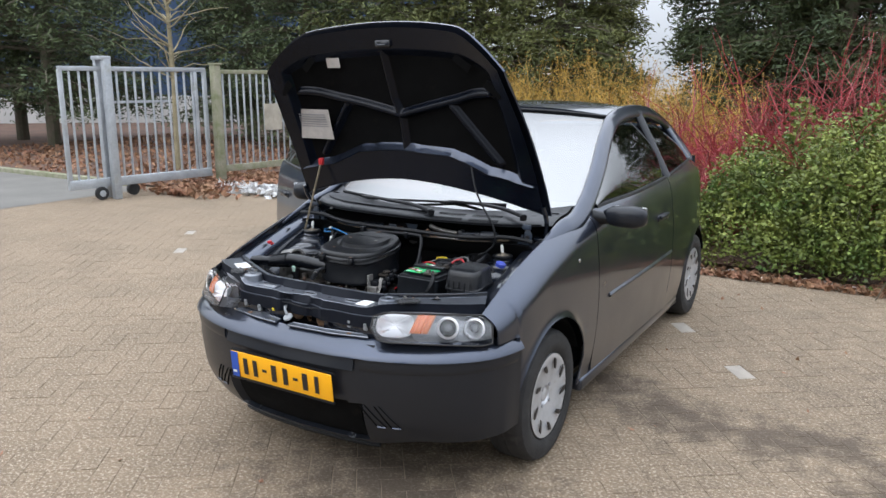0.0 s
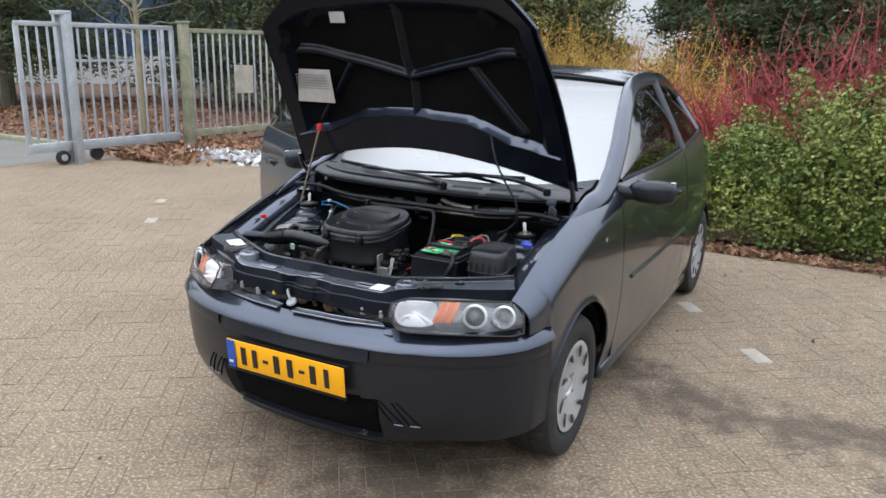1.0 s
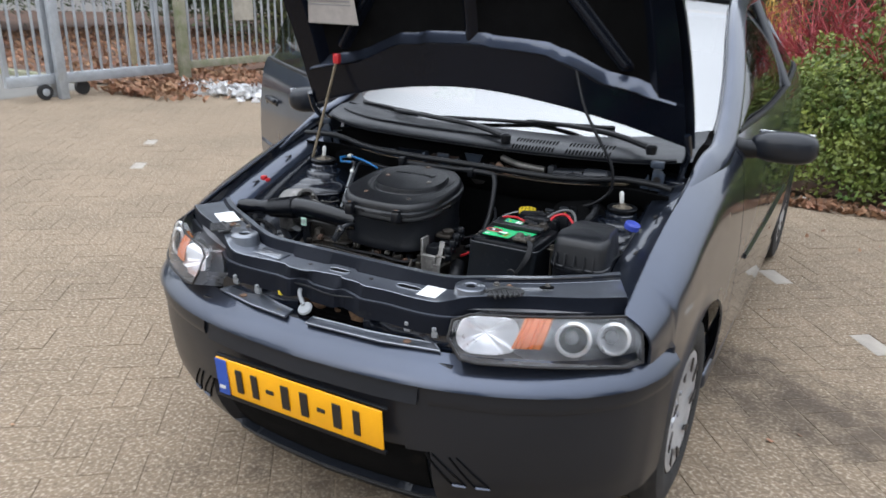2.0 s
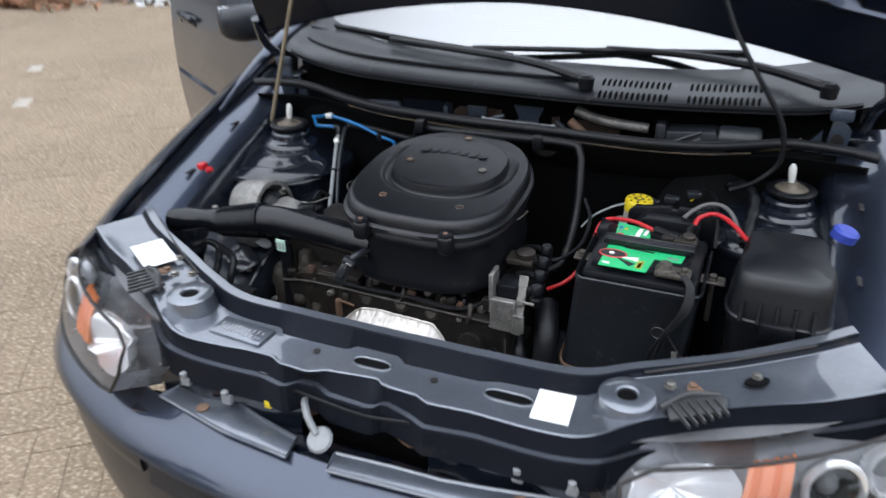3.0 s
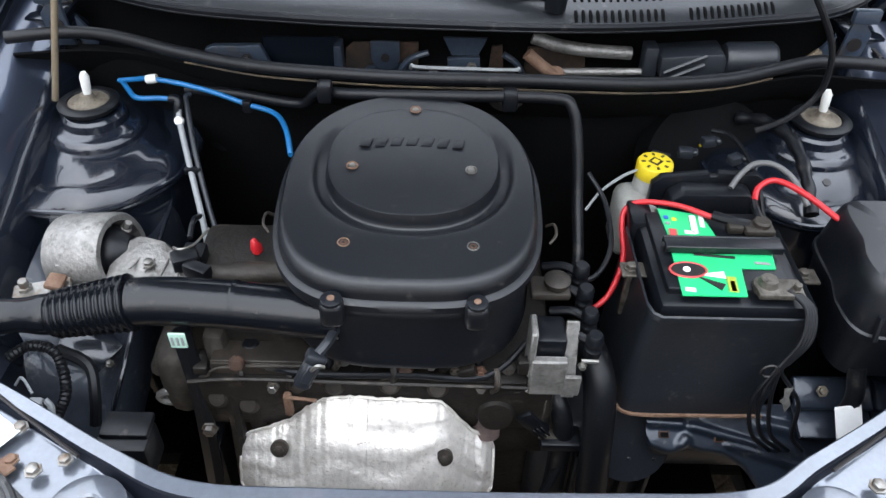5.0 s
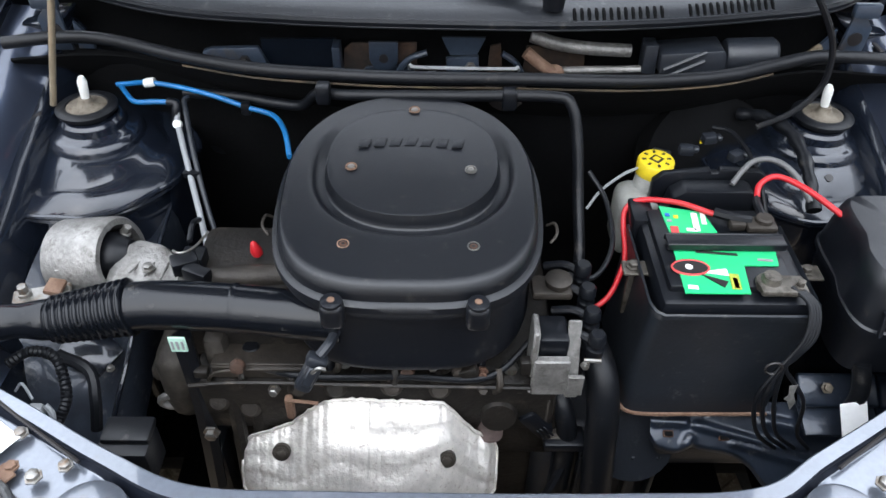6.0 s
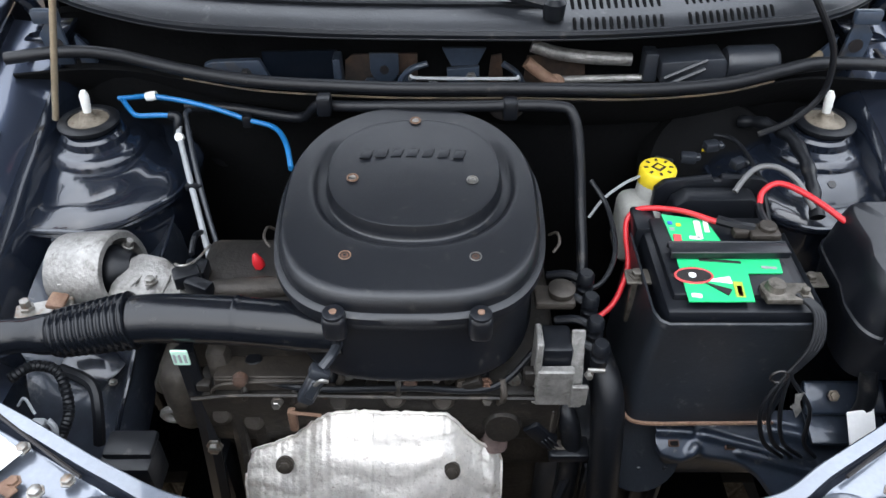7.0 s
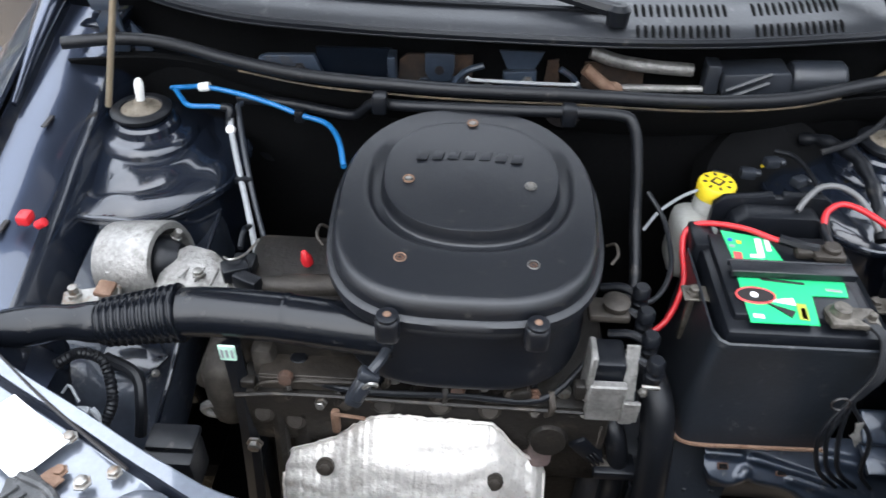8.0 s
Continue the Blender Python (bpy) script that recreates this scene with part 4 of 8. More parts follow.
for x, w in ((0.000, 0.036), (0.21, 0.042)):
    slot = prism([(w / 2 * math.cos(a) + math.copysign(w * 0.35, math.cos(a)), 0.008 * math.sin(a)) for a in (2 * math.pi * k / 20 for k in range(20))], 0.003, Matrix.Translation((x, -0.610, 0.7722)))
    part("panel_slot", slot, DARK, slam)
    ring = tube([(x + w / 2 * math.cos(a) + math.copysign(w * 0.35, math.cos(a)), -0.610 + 0.0115 * math.sin(a), 0.7750) for a in (2 * math.pi * k / 20 for k in range(21))], 0.0022, 6, smooth=False, caps=False)
    part("slot_rim", ring, PANEL_PAINT, slam)
for x, y in ((-0.092, -0.612), (0.100, -0.612), (-0.185, -0.630)):
    part("panel_hole", lathe([(0.006, 0), (0.006, 0.002), (0.003, 0.0022)], 14, Matrix.Translation((x, y, 0.7730))), INK, slam)
idp = part("stamped_plate", rbox((-0.228, -0.610, 0.7755), (0.098, 0.044, 0.005), 0.0018, 2, Matrix.Rotation(radians(-4), 4, "Z")), PANEL_PAINT, slam, "stamped identification plate with worn marks")
for k in range(22):
    part("stamp_mark", rbox((-0.266 + 0.0075 * (k % 11) + 0.002 * math.sin(7 * k), -0.603 - 0.013 * (k // 11) - 0.0005 * (k % 11), 0.7783), (0.0035, 0.006 + 0.003 * math.sin(5 * k), 0.0008), 0.0003, 1), GREYLAB, idp)
part("white_sticker", rbox((0.272, -0.608, 0.7762), (0.052, 0.062, 0.002), 0.0008, 1, Matrix.Rotation(radians(3), 4, "Z")), PAPER, slam, "blank white sticker on the cross panel")
part("white_label", rbox((-0.500, -0.492, 0.801), (0.098, 0.058, 0.002), 0.0008, 1, Matrix.Rotation(radians(-33), 4, "Z")), PAPER, slam, "blank white sticker beside the headlamp")
for x, y in ((-0.387, -0.526), (-0.446, -0.489), (0.439, -0.549), (0.517, -0.476)):
    part("panel_bolt", bolt((x, y, 0.7985), 0.008, 0.006), STEEL, slam)
GREYBLACK_ = mat("weathered_black_plastic", (0.045, 0.046, 0.048), 0.45, scale=12, fine=240, bump=0.15, spread=0.4, dirt=(0.12, 0.12, 0.12), dirt_amount=0.2, dirt_scale=30)
for s in (-1, 1):
    clamp = joined(prism([(-0.045, -0.018), (0.030, -0.022), (0.048, -0.004), (0.040, 0.018), (-0.030, 0.020)], 0.006, Matrix.Translation((0, 0, -0.003)), 0.0015), tube([(-0.045, 0.006, 0.002), (0.0, 0.016, 0.005), (0.042, 0.006, 0.002)], 0.0045, 8))
    seat_ = Matrix.Translation((s * 0.445, -0.566, 0.799)) @ Matrix.Rotation(s * radians(38), 4, "Z") @ Matrix.Scale(s, 4, (1, 0, 0))
    hold = part("lamp_mount", moved(clamp, seat_), GREYBLACK_, car, "ribbed black headlamp mounting clamp")
    for q in range(6):
        part("rib", moved(rbox((-0.030 + 0.012 * q, -0.016, 0.003), (0.004, 0.046 - 0.003 * q, 0.007), 0.0015), seat_), GREYBLACK_, hold)
    part("mount_bolt", bolt((s * 0.412, -0.540, 0.8005), 0.009, 0.007), STEEL, hold)
    part("rusty_bolt", joined(bolt((s * 0.44, -0.527, 0.798), 0.008, 0.005), rbox((s * 0.452, -0.545, 0.7985), (0.022, 0.040, 0.003), 0.001, 1, Matrix.Rotation(s * radians(38), 4, "Z"))), RUST, hold)
    part("wing_slot", prism([(0.018 * math.cos(a), 0.009 * math.sin(a)) for a in (2 * math.pi * k / 20 for k in range(20))], 0.003, Matrix.Translation((s * 0.518, -0.484, 0.7965)) @ Matrix.Rotation(s * radians(33), 4, "Z")), DARK, slam)
    part("panel_groove", tube([(s * 0.375, -0.523, 0.8015), (s * 0.486, -0.450, 0.8015), (s * 0.592, -0.372, 0.8015)], 0.0022, 6), INK, slam)

# well behind the front opening: radiator, horn, cross member
radiator = part("radiator", rbox((0, -0.60, 0.52), (0.62, 0.03, 0.40), 0.006), DARK, car, "dusty radiator behind the bumper")
for k in range(20):
    part("fin", rbox((0, -0.619, 0.35 + 0.018 * k), (0.60, 0.004, 0.006), 0.001, 1), DARK, radiator)
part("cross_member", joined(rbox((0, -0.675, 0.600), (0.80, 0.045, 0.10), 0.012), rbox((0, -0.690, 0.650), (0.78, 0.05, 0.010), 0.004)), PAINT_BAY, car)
part("front_panel", thick(surf(lambda u, v: V(-0.36 + 0.26 * u, -0.655 - 0.012 * v + 0.004 * math.sin(14 * u), 0.742 - 0.09 * v), 12, 5), 0.002, (0, 5, 0)), PAINT_BAY, car, "dark panel below the cross panel")
part("front_panel", thick(surf(lambda u, v: V(0.11 + 0.25 * u, -0.655 - 0.012 * v + 0.004 * math.sin(14 * u), 0.742 - 0.09 * v), 12, 5), 0.002, (0, 5, 0)), PAINT_BAY, car)
for shape, hole in (([(-0.345, -0.690), (-0.325, -0.640), (-0.236, -0.628), (-0.218, -0.658), (-0.165, -0.676), (-0.088, -0.694), (-0.082, -0.733), (-0.200, -0.722)], (-0.262, -0.690)), ([(-0.020, -0.700), (0.068, -0.694), (0.140, -0.692), (0.200, -0.684), (0.315, -0.664), (0.345, -0.690), (0.20, -0.722), (-0.015, -0.734)], (0.255, -0.690))):
    tray_ = part("bumper_bracket", joined(prism(shape, 0.005, Matrix.Translation((0, 0, 0.668)), 0.0015), tube([(x * 1.0, y, 0.6735) for x, y in shape + shape[:1]], 0.0028, 6, smooth=False)), PANEL_PAINT, car, "painted sheet bracket behind the bumper top")
    part("bracket_hole", lathe([(0.010, 0), (0.010, 0.002), (0.005, 0.0022)], 14, Matrix.Translation((*hole, 0.6735))), RUST, tray_)
HORN = mat("rusty_horn", (0.26, 0.155, 0.085), 0.7, 0.3, color2=(0.085, 0.045, 0.028), scale=26, fine=180, bump=0.5, spread=0.4)
part("horn", joined(tube([(-0.110, -0.615, 0.66), (-0.100, -0.618, 0.700), (-0.078, -0.620, 0.722), (-0.045, -0.618, 0.720), (-0.015, -0.612, 0.700), (-0.005, -0.606, 0.66)], lambda t: 0.013 + 0.005 * math.sin(math.pi * t), 14), lathe([(0.030, 0), (0.034, 0.006), (0.030, 0.014), (0.012, 0.020)], 22, Matrix.Translation((-0.060, -0.610, 0.690)) @ Matrix.Rotation(radians(70), 4, "X"))), HORN, car, "rusty horn behind the front opening")
part("horn", joined(lathe([(0.018, 0), (0.034, 0.010), (0.036, 0.022), (0.020, 0.036), (0.006, 0.040)], 22, Matrix.Translation((0.070, -0.598, 0.675)) @ Matrix.Rotation(radians(55), 4, "X")), tube([(0.045, -0.61, 0.65), (0.050, -0.622, 0.70), (0.066, -0.622, 0.716), (0.090, -0.612, 0.69)], 0.010, 12)), HORN, car, "second rusty horn")
part("horn_wire", tube([(-0.095, -0.65, 0.715), (-0.082, -0.672, 0.722), (-0.066, -0.690, 0.715), (-0.048, -0.700, 0.700)], 0.0055, 8), GREYPL, car)
part("opening_wall", rbox((-0.010, -0.585, 0.63), (0.24, 0.006, 0.15), 0.002), RUST_DARK, car)
part("latch_cable", tube([(-0.12, -0.66, 0.735), (-0.06, -0.675, 0.742), (0.02, -0.675, 0.735), (0.09, -0.67, 0.740), (0.14, -0.66, 0.73)], 0.0025, 8), RUBBER, car)
for x in (-0.145, 0.15):
    part("lock_plate", rbox((x, -0.655, 0.70), (0.05, 0.012, 0.10), 0.004), PAINT_BAY, car)
part("yellow_clip", rbox((-0.150, -0.668, 0.700), (0.014, 0.010, 0.014), 0.003), YELLOW, car)
part("latch_disc", lathe([(0.018, 0), (0.020, 0.004), (0.017, 0.008), (0.008, 0.009)], 20, Matrix.Translation((-0.042, -0.700, 0.690)) @ Matrix.Rotation(radians(35), 4, "X")), GREYPL, car)
for x, y, z in ((-0.305, -0.668, 0.700), (-0.225, -0.672, 0.69), (0.245, -0.672, 0.70), (0.318, -0.668, 0.70)):
    part("panel_clip", joined(rbox((x, y, z), (0.018, 0.012, 0.018), 0.004), lathe([(0.006, 0), (0.006, 0.007), (0.003, 0.009)], 10, Matrix.Translation((x, y - 0.004, z + 0.010)))), GREYPL, car)

# inner wings with their flanges, strut towers
for side in (1, -1):
    def wing_pt(u, v):
        y = -0.44 + 0.66 * u
        zt = top_edge(y)
        prof = [(edge_x(y) - 0.006, zt - 0.012), (edge_x(y) - 0.010, zt - 0.035), (0.662, zt - 0.040), (0.612, zt - 0.058), (0.600, zt - 0.070), (0.590, zt - 0.10), (0.560, 0.70), (0.530, 0.55), (0.515, 0.30)]
        x, z = prof[round(v * 8)]
        if 3 <= round(v * 8) <= 6:
            x += 0.01 * noise.noise(V(y * 6, z * 6, side))
        return V(x, y, z + 0.002 * noise.noise(V(y * 14, z * 10, 5)))

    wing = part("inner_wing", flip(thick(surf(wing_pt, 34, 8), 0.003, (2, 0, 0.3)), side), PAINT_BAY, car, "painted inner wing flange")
    # near-level faces get the lighter body paint, so sky light is in the colour
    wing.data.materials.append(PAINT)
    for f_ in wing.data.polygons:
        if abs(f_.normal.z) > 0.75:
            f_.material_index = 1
    for k in range(3):
        y = -0.25 + 0.17 * k
        part("flange_slot", flip(rbox((0.650, y + 0.05, top_edge(y + 0.05) - 0.0375), (0.008, 0.030, 0.003), 0.0012, 1), side), INK, wing)

    def tower_pt(u, v):
        a = 2 * math.pi * u
        k_ = v * 42
        prof = [(0.028, 0.860), (0.040, 0.859), (0.046, 0.854), (0.048, 0.843), (0.056, 0.839), (0.064, 0.837), (0.069, 0.831), (0.071, 0.824), (0.098, 0.817), (0.128, 0.808), (0.150, 0.794), (0.155, 0.784), (0.149, 0.772), (0.140, 0.66), (0.130, 0.36)]
        r, z = (float(np.interp(k_ / 3, range(15), [q[w_] for q in prof])) for w_ in (0, 1))
        outer = min(1, max(0, (r - 0.072) / 0.03))
        press = math.sin(2 * a + 1.1 * side) * 0.010 + 0.006 * math.tanh(5 * math.sin(a * 1.5 + 0.4 * side))
        fluting = (press + 0.010 * noise.noise(V(math.cos(a) * 2.2, math.sin(a) * 2.2, z * 9 + side))) * outer
        return V(0.537 + (r + fluting) * math.cos(a), 0.028 + (r + fluting) * math.sin(a), z + (0.004 * noise.noise(V(math.cos(a) * 2.4 + r * 22, math.sin(a) * 2.4, 7 + side)) + 0.006 * math.tanh(4 * math.sin(2 * a + 0.4 * side)) - 0.010 * math.exp(-(((r - 0.108) / 0.010) ** 2)) * (0.6 + 0.4 * math.sin(3 * a))) * outer * (r < 0.150))

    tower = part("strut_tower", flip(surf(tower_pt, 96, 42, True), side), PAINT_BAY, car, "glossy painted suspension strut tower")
    part("tower_seam", flip(tube([tower_pt(0.47 + 0.50 * k / 40, 31 / 42) + V(0, 0, 0.002 * math.sin(k * 0.6)) for k in range(41)], 0.0042, 8, smooth=False), side), PAINT_BAY, tower)
    c = Matrix.Translation((0.540, 0.028, 0.862))
    part("strut_mount", flip(lathe([(0.034, -0.004), (0.036, 0.002), (0.043, 0.004), (0.044, 0.009), (0.040, 0.012), (0.030, 0.012), (0.028, 0.009)], 28, c), side), RUBBER, tower, "black rubber top mount")
    part("strut_washer", flip(lathe([(0.029, 0.007), (0.029, 0.010), (0.014, 0.012), (0.010, 0.016), (0.009, 0.022), (0.007, 0.023)], 20, c), side), WASHER, tower, "dusty steel top washer")
    part("strut_cap", flip(lathe([(0.0055, 0.018), (0.0065, 0.034), (0.0068, 0.050), (0.0035, 0.057)], 12, c @ Matrix.Rotation(radians(-6), 4, "Y")), side), WHITE, tower, "white plastic rod cap")
    part("tower_hole", flip(lathe([(0.006, 0), (0.006, 0.002), (0.003, 0.002)], 12, Matrix.Translation((0.535, -0.058, 0.817)) @ Matrix.Rotation(radians(25), 4, "X")), side), INK, tower)

APRON = mat("dusty_bay_paint", (0.050, 0.060, 0.080), 0.4, 0.3, 0.5, color2=(0.018, 0.023, 0.034), scale=9, fine=70, bump=0.2, spread=0.4, dirt=(0.17, 0.17, 0.17), dirt_amount=0.16, dirt_scale=30)
apron_edge = spline([(-0.428, 0.01, 0.768), (-0.422, -0.06, 0.752), (-0.428, -0.13, 0.728), (-0.436, -0.21, 0.700), (-0.436, -0.29, 0.670), (-0.448, -0.34, 0.625), (-0.460, -0.40, 0.56)], 5)


def apron_pt(u, v):
    e = apron_edge[round(u * (len(apron_edge) - 1))]
    if v > 0.8:
        return V(e.x + 0.004, e.y, e.z - 0.10 * (v - 0.8) / 0.2)
    k = 1 - v / 0.8
    return V(e.x - 0.145 * k, e.y, e.z - 0.030 * math.sin(math.pi * min(1, 1.4 * k)) + 0.035 * k * k + 0.004 * noise.noise(V(e.y * 12, k * 4, 2)))


apron = part("inner_apron", surf(apron_pt, len(apron_edge) - 1, 15), APRON, car, "dusty painted inner wing apron")
part("apron_rim", tube([p + V(0.001, 0, 0.001) for p in apron_edge], 0.0035, 8, smooth=False), PAINT_BAY, apron)
part("apron_plate", prism([(-0.05, -0.03), (0.045, -0.035), (0.05, 0.012), (0.03, 0.02), (-0.045, 0.03)], 0.003, Matrix.Translation((-0.492, -0.265, 0.680)) @ Matrix.Rotation(radians(14), 4, "X") @ Matrix.Rotation(radians(-24), 4, "Z"), 0.001), PAINT_BAY, apron)
part("apron_slot", prism([(0.022 * math.cos(a) + math.copysign(0.010, math.cos(a)), 0.011 * math.sin(a)) for a in (2 * math.pi * k / 20 for k in range(20))], 0.002, Matrix.Translation((-0.470, -0.225, 0.699)) @ Matrix.Rotation(radians(18), 4, "X") @ Matrix.Rotation(radians(-20), 4, "Z")), GREYPL, apron)
part("apron_bolt", bolt((-0.452, -0.300, 0.672), 0.006, 0.005), STEEL, apron)
GREYBLACK = mat("dusty_black_plastic", (0.017, 0.020, 0.026), 0.4, scale=12, fine=240, bump=0.15, spread=0.3, dirt=(0.08, 0.08, 0.08), dirt_amount=0.1, dirt_scale=30)
COWL = mat("cowl_paint", (0.0075, 0.0115, 0.020), 0.32, 0.1, 0.35, scale=14, fine=160, bump=0.2, spread=0.4, dirt=(0.05, 0.036, 0.026), dirt_amount=0.10, dirt_scale=24, spec=0.3)
# bulkhead, cowl well and its rubber lip
part("bulkhead", thick(surf(lambda u, v: V(-0.62 + 1.24 * u, 0.055 + 0.09 * (2 * u - 1) ** 2 + 0.12 * (1 - v) + 0.006 * noise.noise(V(u * 9, v * 9, 1)), 0.25 + 0.648 * v), 40, 24), 0.02), DARK, car, "black felt-covered bulkhead")
part("bay_floor", rbox((0, -0.13, 0.25), (0.96, 0.66, 0.03), 0.01), DARK, car)
seal_pts = [(-0.655, 0.075, 0.945), (-0.58, 0.092, 0.947), (-0.507, 0.093, 0.943), (-0.40, 0.062, 0.935), (-0.287, 0.029, 0.934), (-0.16, 0.010, 0.936), (-0.063, 0.002, 0.937), (0.08, 0.000, 0.938), (0.226, 0.000, 0.936), (0.31, 0.010, 0.934), (0.39, 0.025, 0.935), (0.46, 0.050, 0.938), (0.525, 0.067, 0.943), (0.612, 0.060, 0.943), (0.67, 0.05, 0.938)]
part("bulkhead_seal", tube(seal_pts, 0.0095, 10), RUBBER, car, "long black rubber bulkhead seal")
part("bulkhead_lip", tube([(p[0], p[1] + 0.004, p[2] - 0.017) for p in seal_pts[3:12]], 0.0016, 6), mat("old_sealant", (0.18, 0.13, 0.08), 0.8, color2=(0.03, 0.03, 0.03), scale=30, fine=120, bump=0.3, spread=0.5), car)
seal_y = curve_fn([p[0] for p in seal_pts], [p[1] for p in seal_pts])
part("cowl_well", thick(surf(lambda u, v: V(-0.66 + 1.32 * u, seal_y(-0.66 + 1.32 * u) + 0.012 + 0.20 * v, 0.915 - 0.085 * math.sin(math.pi * min(1, v * 1.1)) + 0.06 * max(0, v - 0.7)), 40, 12), 0.004), DARK, car, "dark cowl well behind the seal")
part("cowl_backplate", surf(lambda u, v: V(-0.66 + 1.32 * u, 0.25 + 0.10 * (2 * u - 1) ** 2, 0.86 + 0.16 * v), 20, 4), DARK, car)
COWL_BLUE = mat("cowl_blue_paint", (0.034, 0.048, 0.072), 0.4, 0.2, 0.3, scale=12, fine=140, bump=0.15, spread=0.35, dirt=(0.06, 0.045, 0.03), dirt_amount=0.12, dirt_scale=26)
COWL_RUST = mat("cowl_rust", (0.060, 0.032, 0.018), 0.85, color2=(0.018, 0.015, 0.014), scale=26, fine=150, bump=0.5, spread=0.5)


def upright(poly, y, depth, bev=0.0):
    """An outline in x and z, made into a plate that stands at y and reaches back by depth."""
    return prism([(x, z) for x, z in poly], depth, Matrix.Translation((0, y + depth, 0)) @ Matrix.Rotation(radians(90), 4, "X"), bev)


panel_a = part("cowl_pressing", upright([(-0.392, 0.862), (-0.385, 0.912), (-0.372, 0.917), (-0.300, 0.920), (-0.276, 0.862)], 0.148, 0.012, 0.003), COWL_BLUE, car, "blue-painted cowl pressing")
part("cowl_bolt", bolt((-0.322, 0.147, 0.899), 0.009, 0.008, Matrix.Rotation(radians(90), 4, "X")), INK, panel_a)
part("cowl_recess", joined(upright([(-0.300, 0.862), (-0.300, 0.922), (-0.184, 0.924), (-0.190, 0.862)], 0.172, 0.004), upright([(-0.285, 0.862), (-0.276, 0.882), (-0.196, 0.882), (-0.188, 0.862)], 0.146, 0.006, 0.001)), COWL, car)
part("cowl_rib", upright([(-0.188, 0.862), (-0.188, 0.924), (-0.176, 0.924), (-0.174, 0.862)], 0.142, 0.03, 0.002), COWL_BLUE, car)
part("rusty_pocket", upright([(-0.176, 0.862), (-0.172, 0.908), (-0.160, 0.918), (-0.060, 0.920), (-0.060, 0.862)], 0.170, 0.004), COWL_RUST, car, "rusty inner cowl panel")
part("cowl_filler", upright([(-0.150, 0.862), (-0.140, 0.882), (-0.100, 0.888), (-0.064, 0.884), (-0.062, 0.862)], 0.160, 0.006, 0.001), COWL_BLUE, car)
tongue = part("cowl_tongue", upright([(-0.110 + 0.022 * math.cos(a), 0.904 + 0.022 * math.sin(a)) for a in (math.pi * (1 + k / 14) for k in range(15))] + [(-0.088, 0.930), (-0.132, 0.930)], 0.150, 0.005, 0.001), COWL_BLUE, car, "painted tongue with a hole")
part("tongue_hole", lathe([(0.007, 0), (0.007, 0.002), (0.004, 0.0022)], 14, Matrix.Translation((-0.110, 0.149, 0.904)) @ Matrix.Rotation(radians(90), 4, "X")), INK, tongue)
for k in range(2):
    part("white_clip", rbox((-0.036, 0.140, 0.894 - 0.007 * k), (0.014, 0.004, 0.003), 0.001, 1), GREYPL, car)
for line_ in ([(-0.092, 0.140, 0.862), (-0.084, 0.140, 0.892), (-0.068, 0.140, 0.910), (-0.044, 0.142, 0.918)], [(0.070, 0.142, 0.918), (0.090, 0.140, 0.905), (0.102, 0.140, 0.885), (0.106, 0.140, 0.862)]):
    part("cowl_arch", tube(line_, 0.0050, 8), COWL_BLUE, car)
brk = part("cowl_bracket", joined(upright([(-0.022, 0.945), (-0.008, 0.916), (0.032, 0.918), (0.044, 0.945)], 0.138, 0.004), upright([(-0.013, 0.884), (-0.015, 0.914), (0.034, 0.918), (0.036, 0.887)], 0.130, 0.010, 0.002)), COWL_BLUE, car, "folded steel bracket")
part("cowl_bolt", bolt((0.022, 0.130, 0.902), 0.0085, 0.004, Matrix.Rotation(radians(90), 4, "X")), STEEL, brk)
for x0, x1 in ((0.050, 0.076), (0.106, 0.205)):
    part("rusty_pocket", upright([(x0, 0.862), (x0 + 0.004, 0.915), (x1 - 0.006, 0.918), (x1, 0.862)], 0.172, 0.004), COWL_RUST, car)
part("cowl_tab", tube([(-0.068, 0.048, 0.926), (-0.066, 0.040, 0.936), (-0.058, 0.038, 0.934), (0.0, 0.036, 0.934), (0.078, 0.034, 0.935), (0.086, 0.036, 0.937), (0.089, 0.044, 0.928)], 0.0026, 6), GREYPL, car)
link = part("wiper_linkage", joined(tube([(0.112, 0.145, 0.946), (0.150, 0.140, 0.936), (0.200, 0.138, 0.930), (0.262, 0.140, 0.926)], 0.0100, 12), tube([(0.150, 0.132, 0.896), (0.22, 0.130, 0.899), (0.296, 0.128, 0.902)], 0.0062, 10)), CAST, car, "steel wiper linkage rods")
part("crank_arm", joined(tube([(0.104, 0.128, 0.928), (0.125, 0.124, 0.912), (0.148, 0.122, 0.896)], 0.0095, 10), lathe([(0.014, 0), (0.015, 0.008), (0.009, 0.012)], 18, Matrix.Translation((0.149, 0.128, 0.893)) @ Matrix.Rotation(radians(70), 4, "X"))), RUST, link, "rusty crank arm")
motor = part("wiper_motor", joined(upright([(0.300, 0.936), (0.392, 0.944), (0.424, 0.890), (0.420, 0.868), (0.352, 0.866), (0.345, 0.884), (0.322, 0.880), (0.302, 0.905)], 0.108, 0.05, 0.004), upright([(0.280, 0.865), (0.278, 0.945), (0.298, 0.945), (0.302, 0.865)], 0.118, 0.03, 0.003)), GREYBLACK, car, "black wiper motor")
for dz in (0.0, -0.014):
    part("motor_rib", tube([(0.308, 0.107, 0.912 + dz), (0.366, 0.107, 0.941 + dz)], 0.0034, 6), GREYBLACK, motor)
part("motor_rib", tube([(0.326, 0.106, 0.886), (0.358, 0.106, 0.890), (0.362, 0.106, 0.872)], 0.003, 6), GREYBLACK, motor)
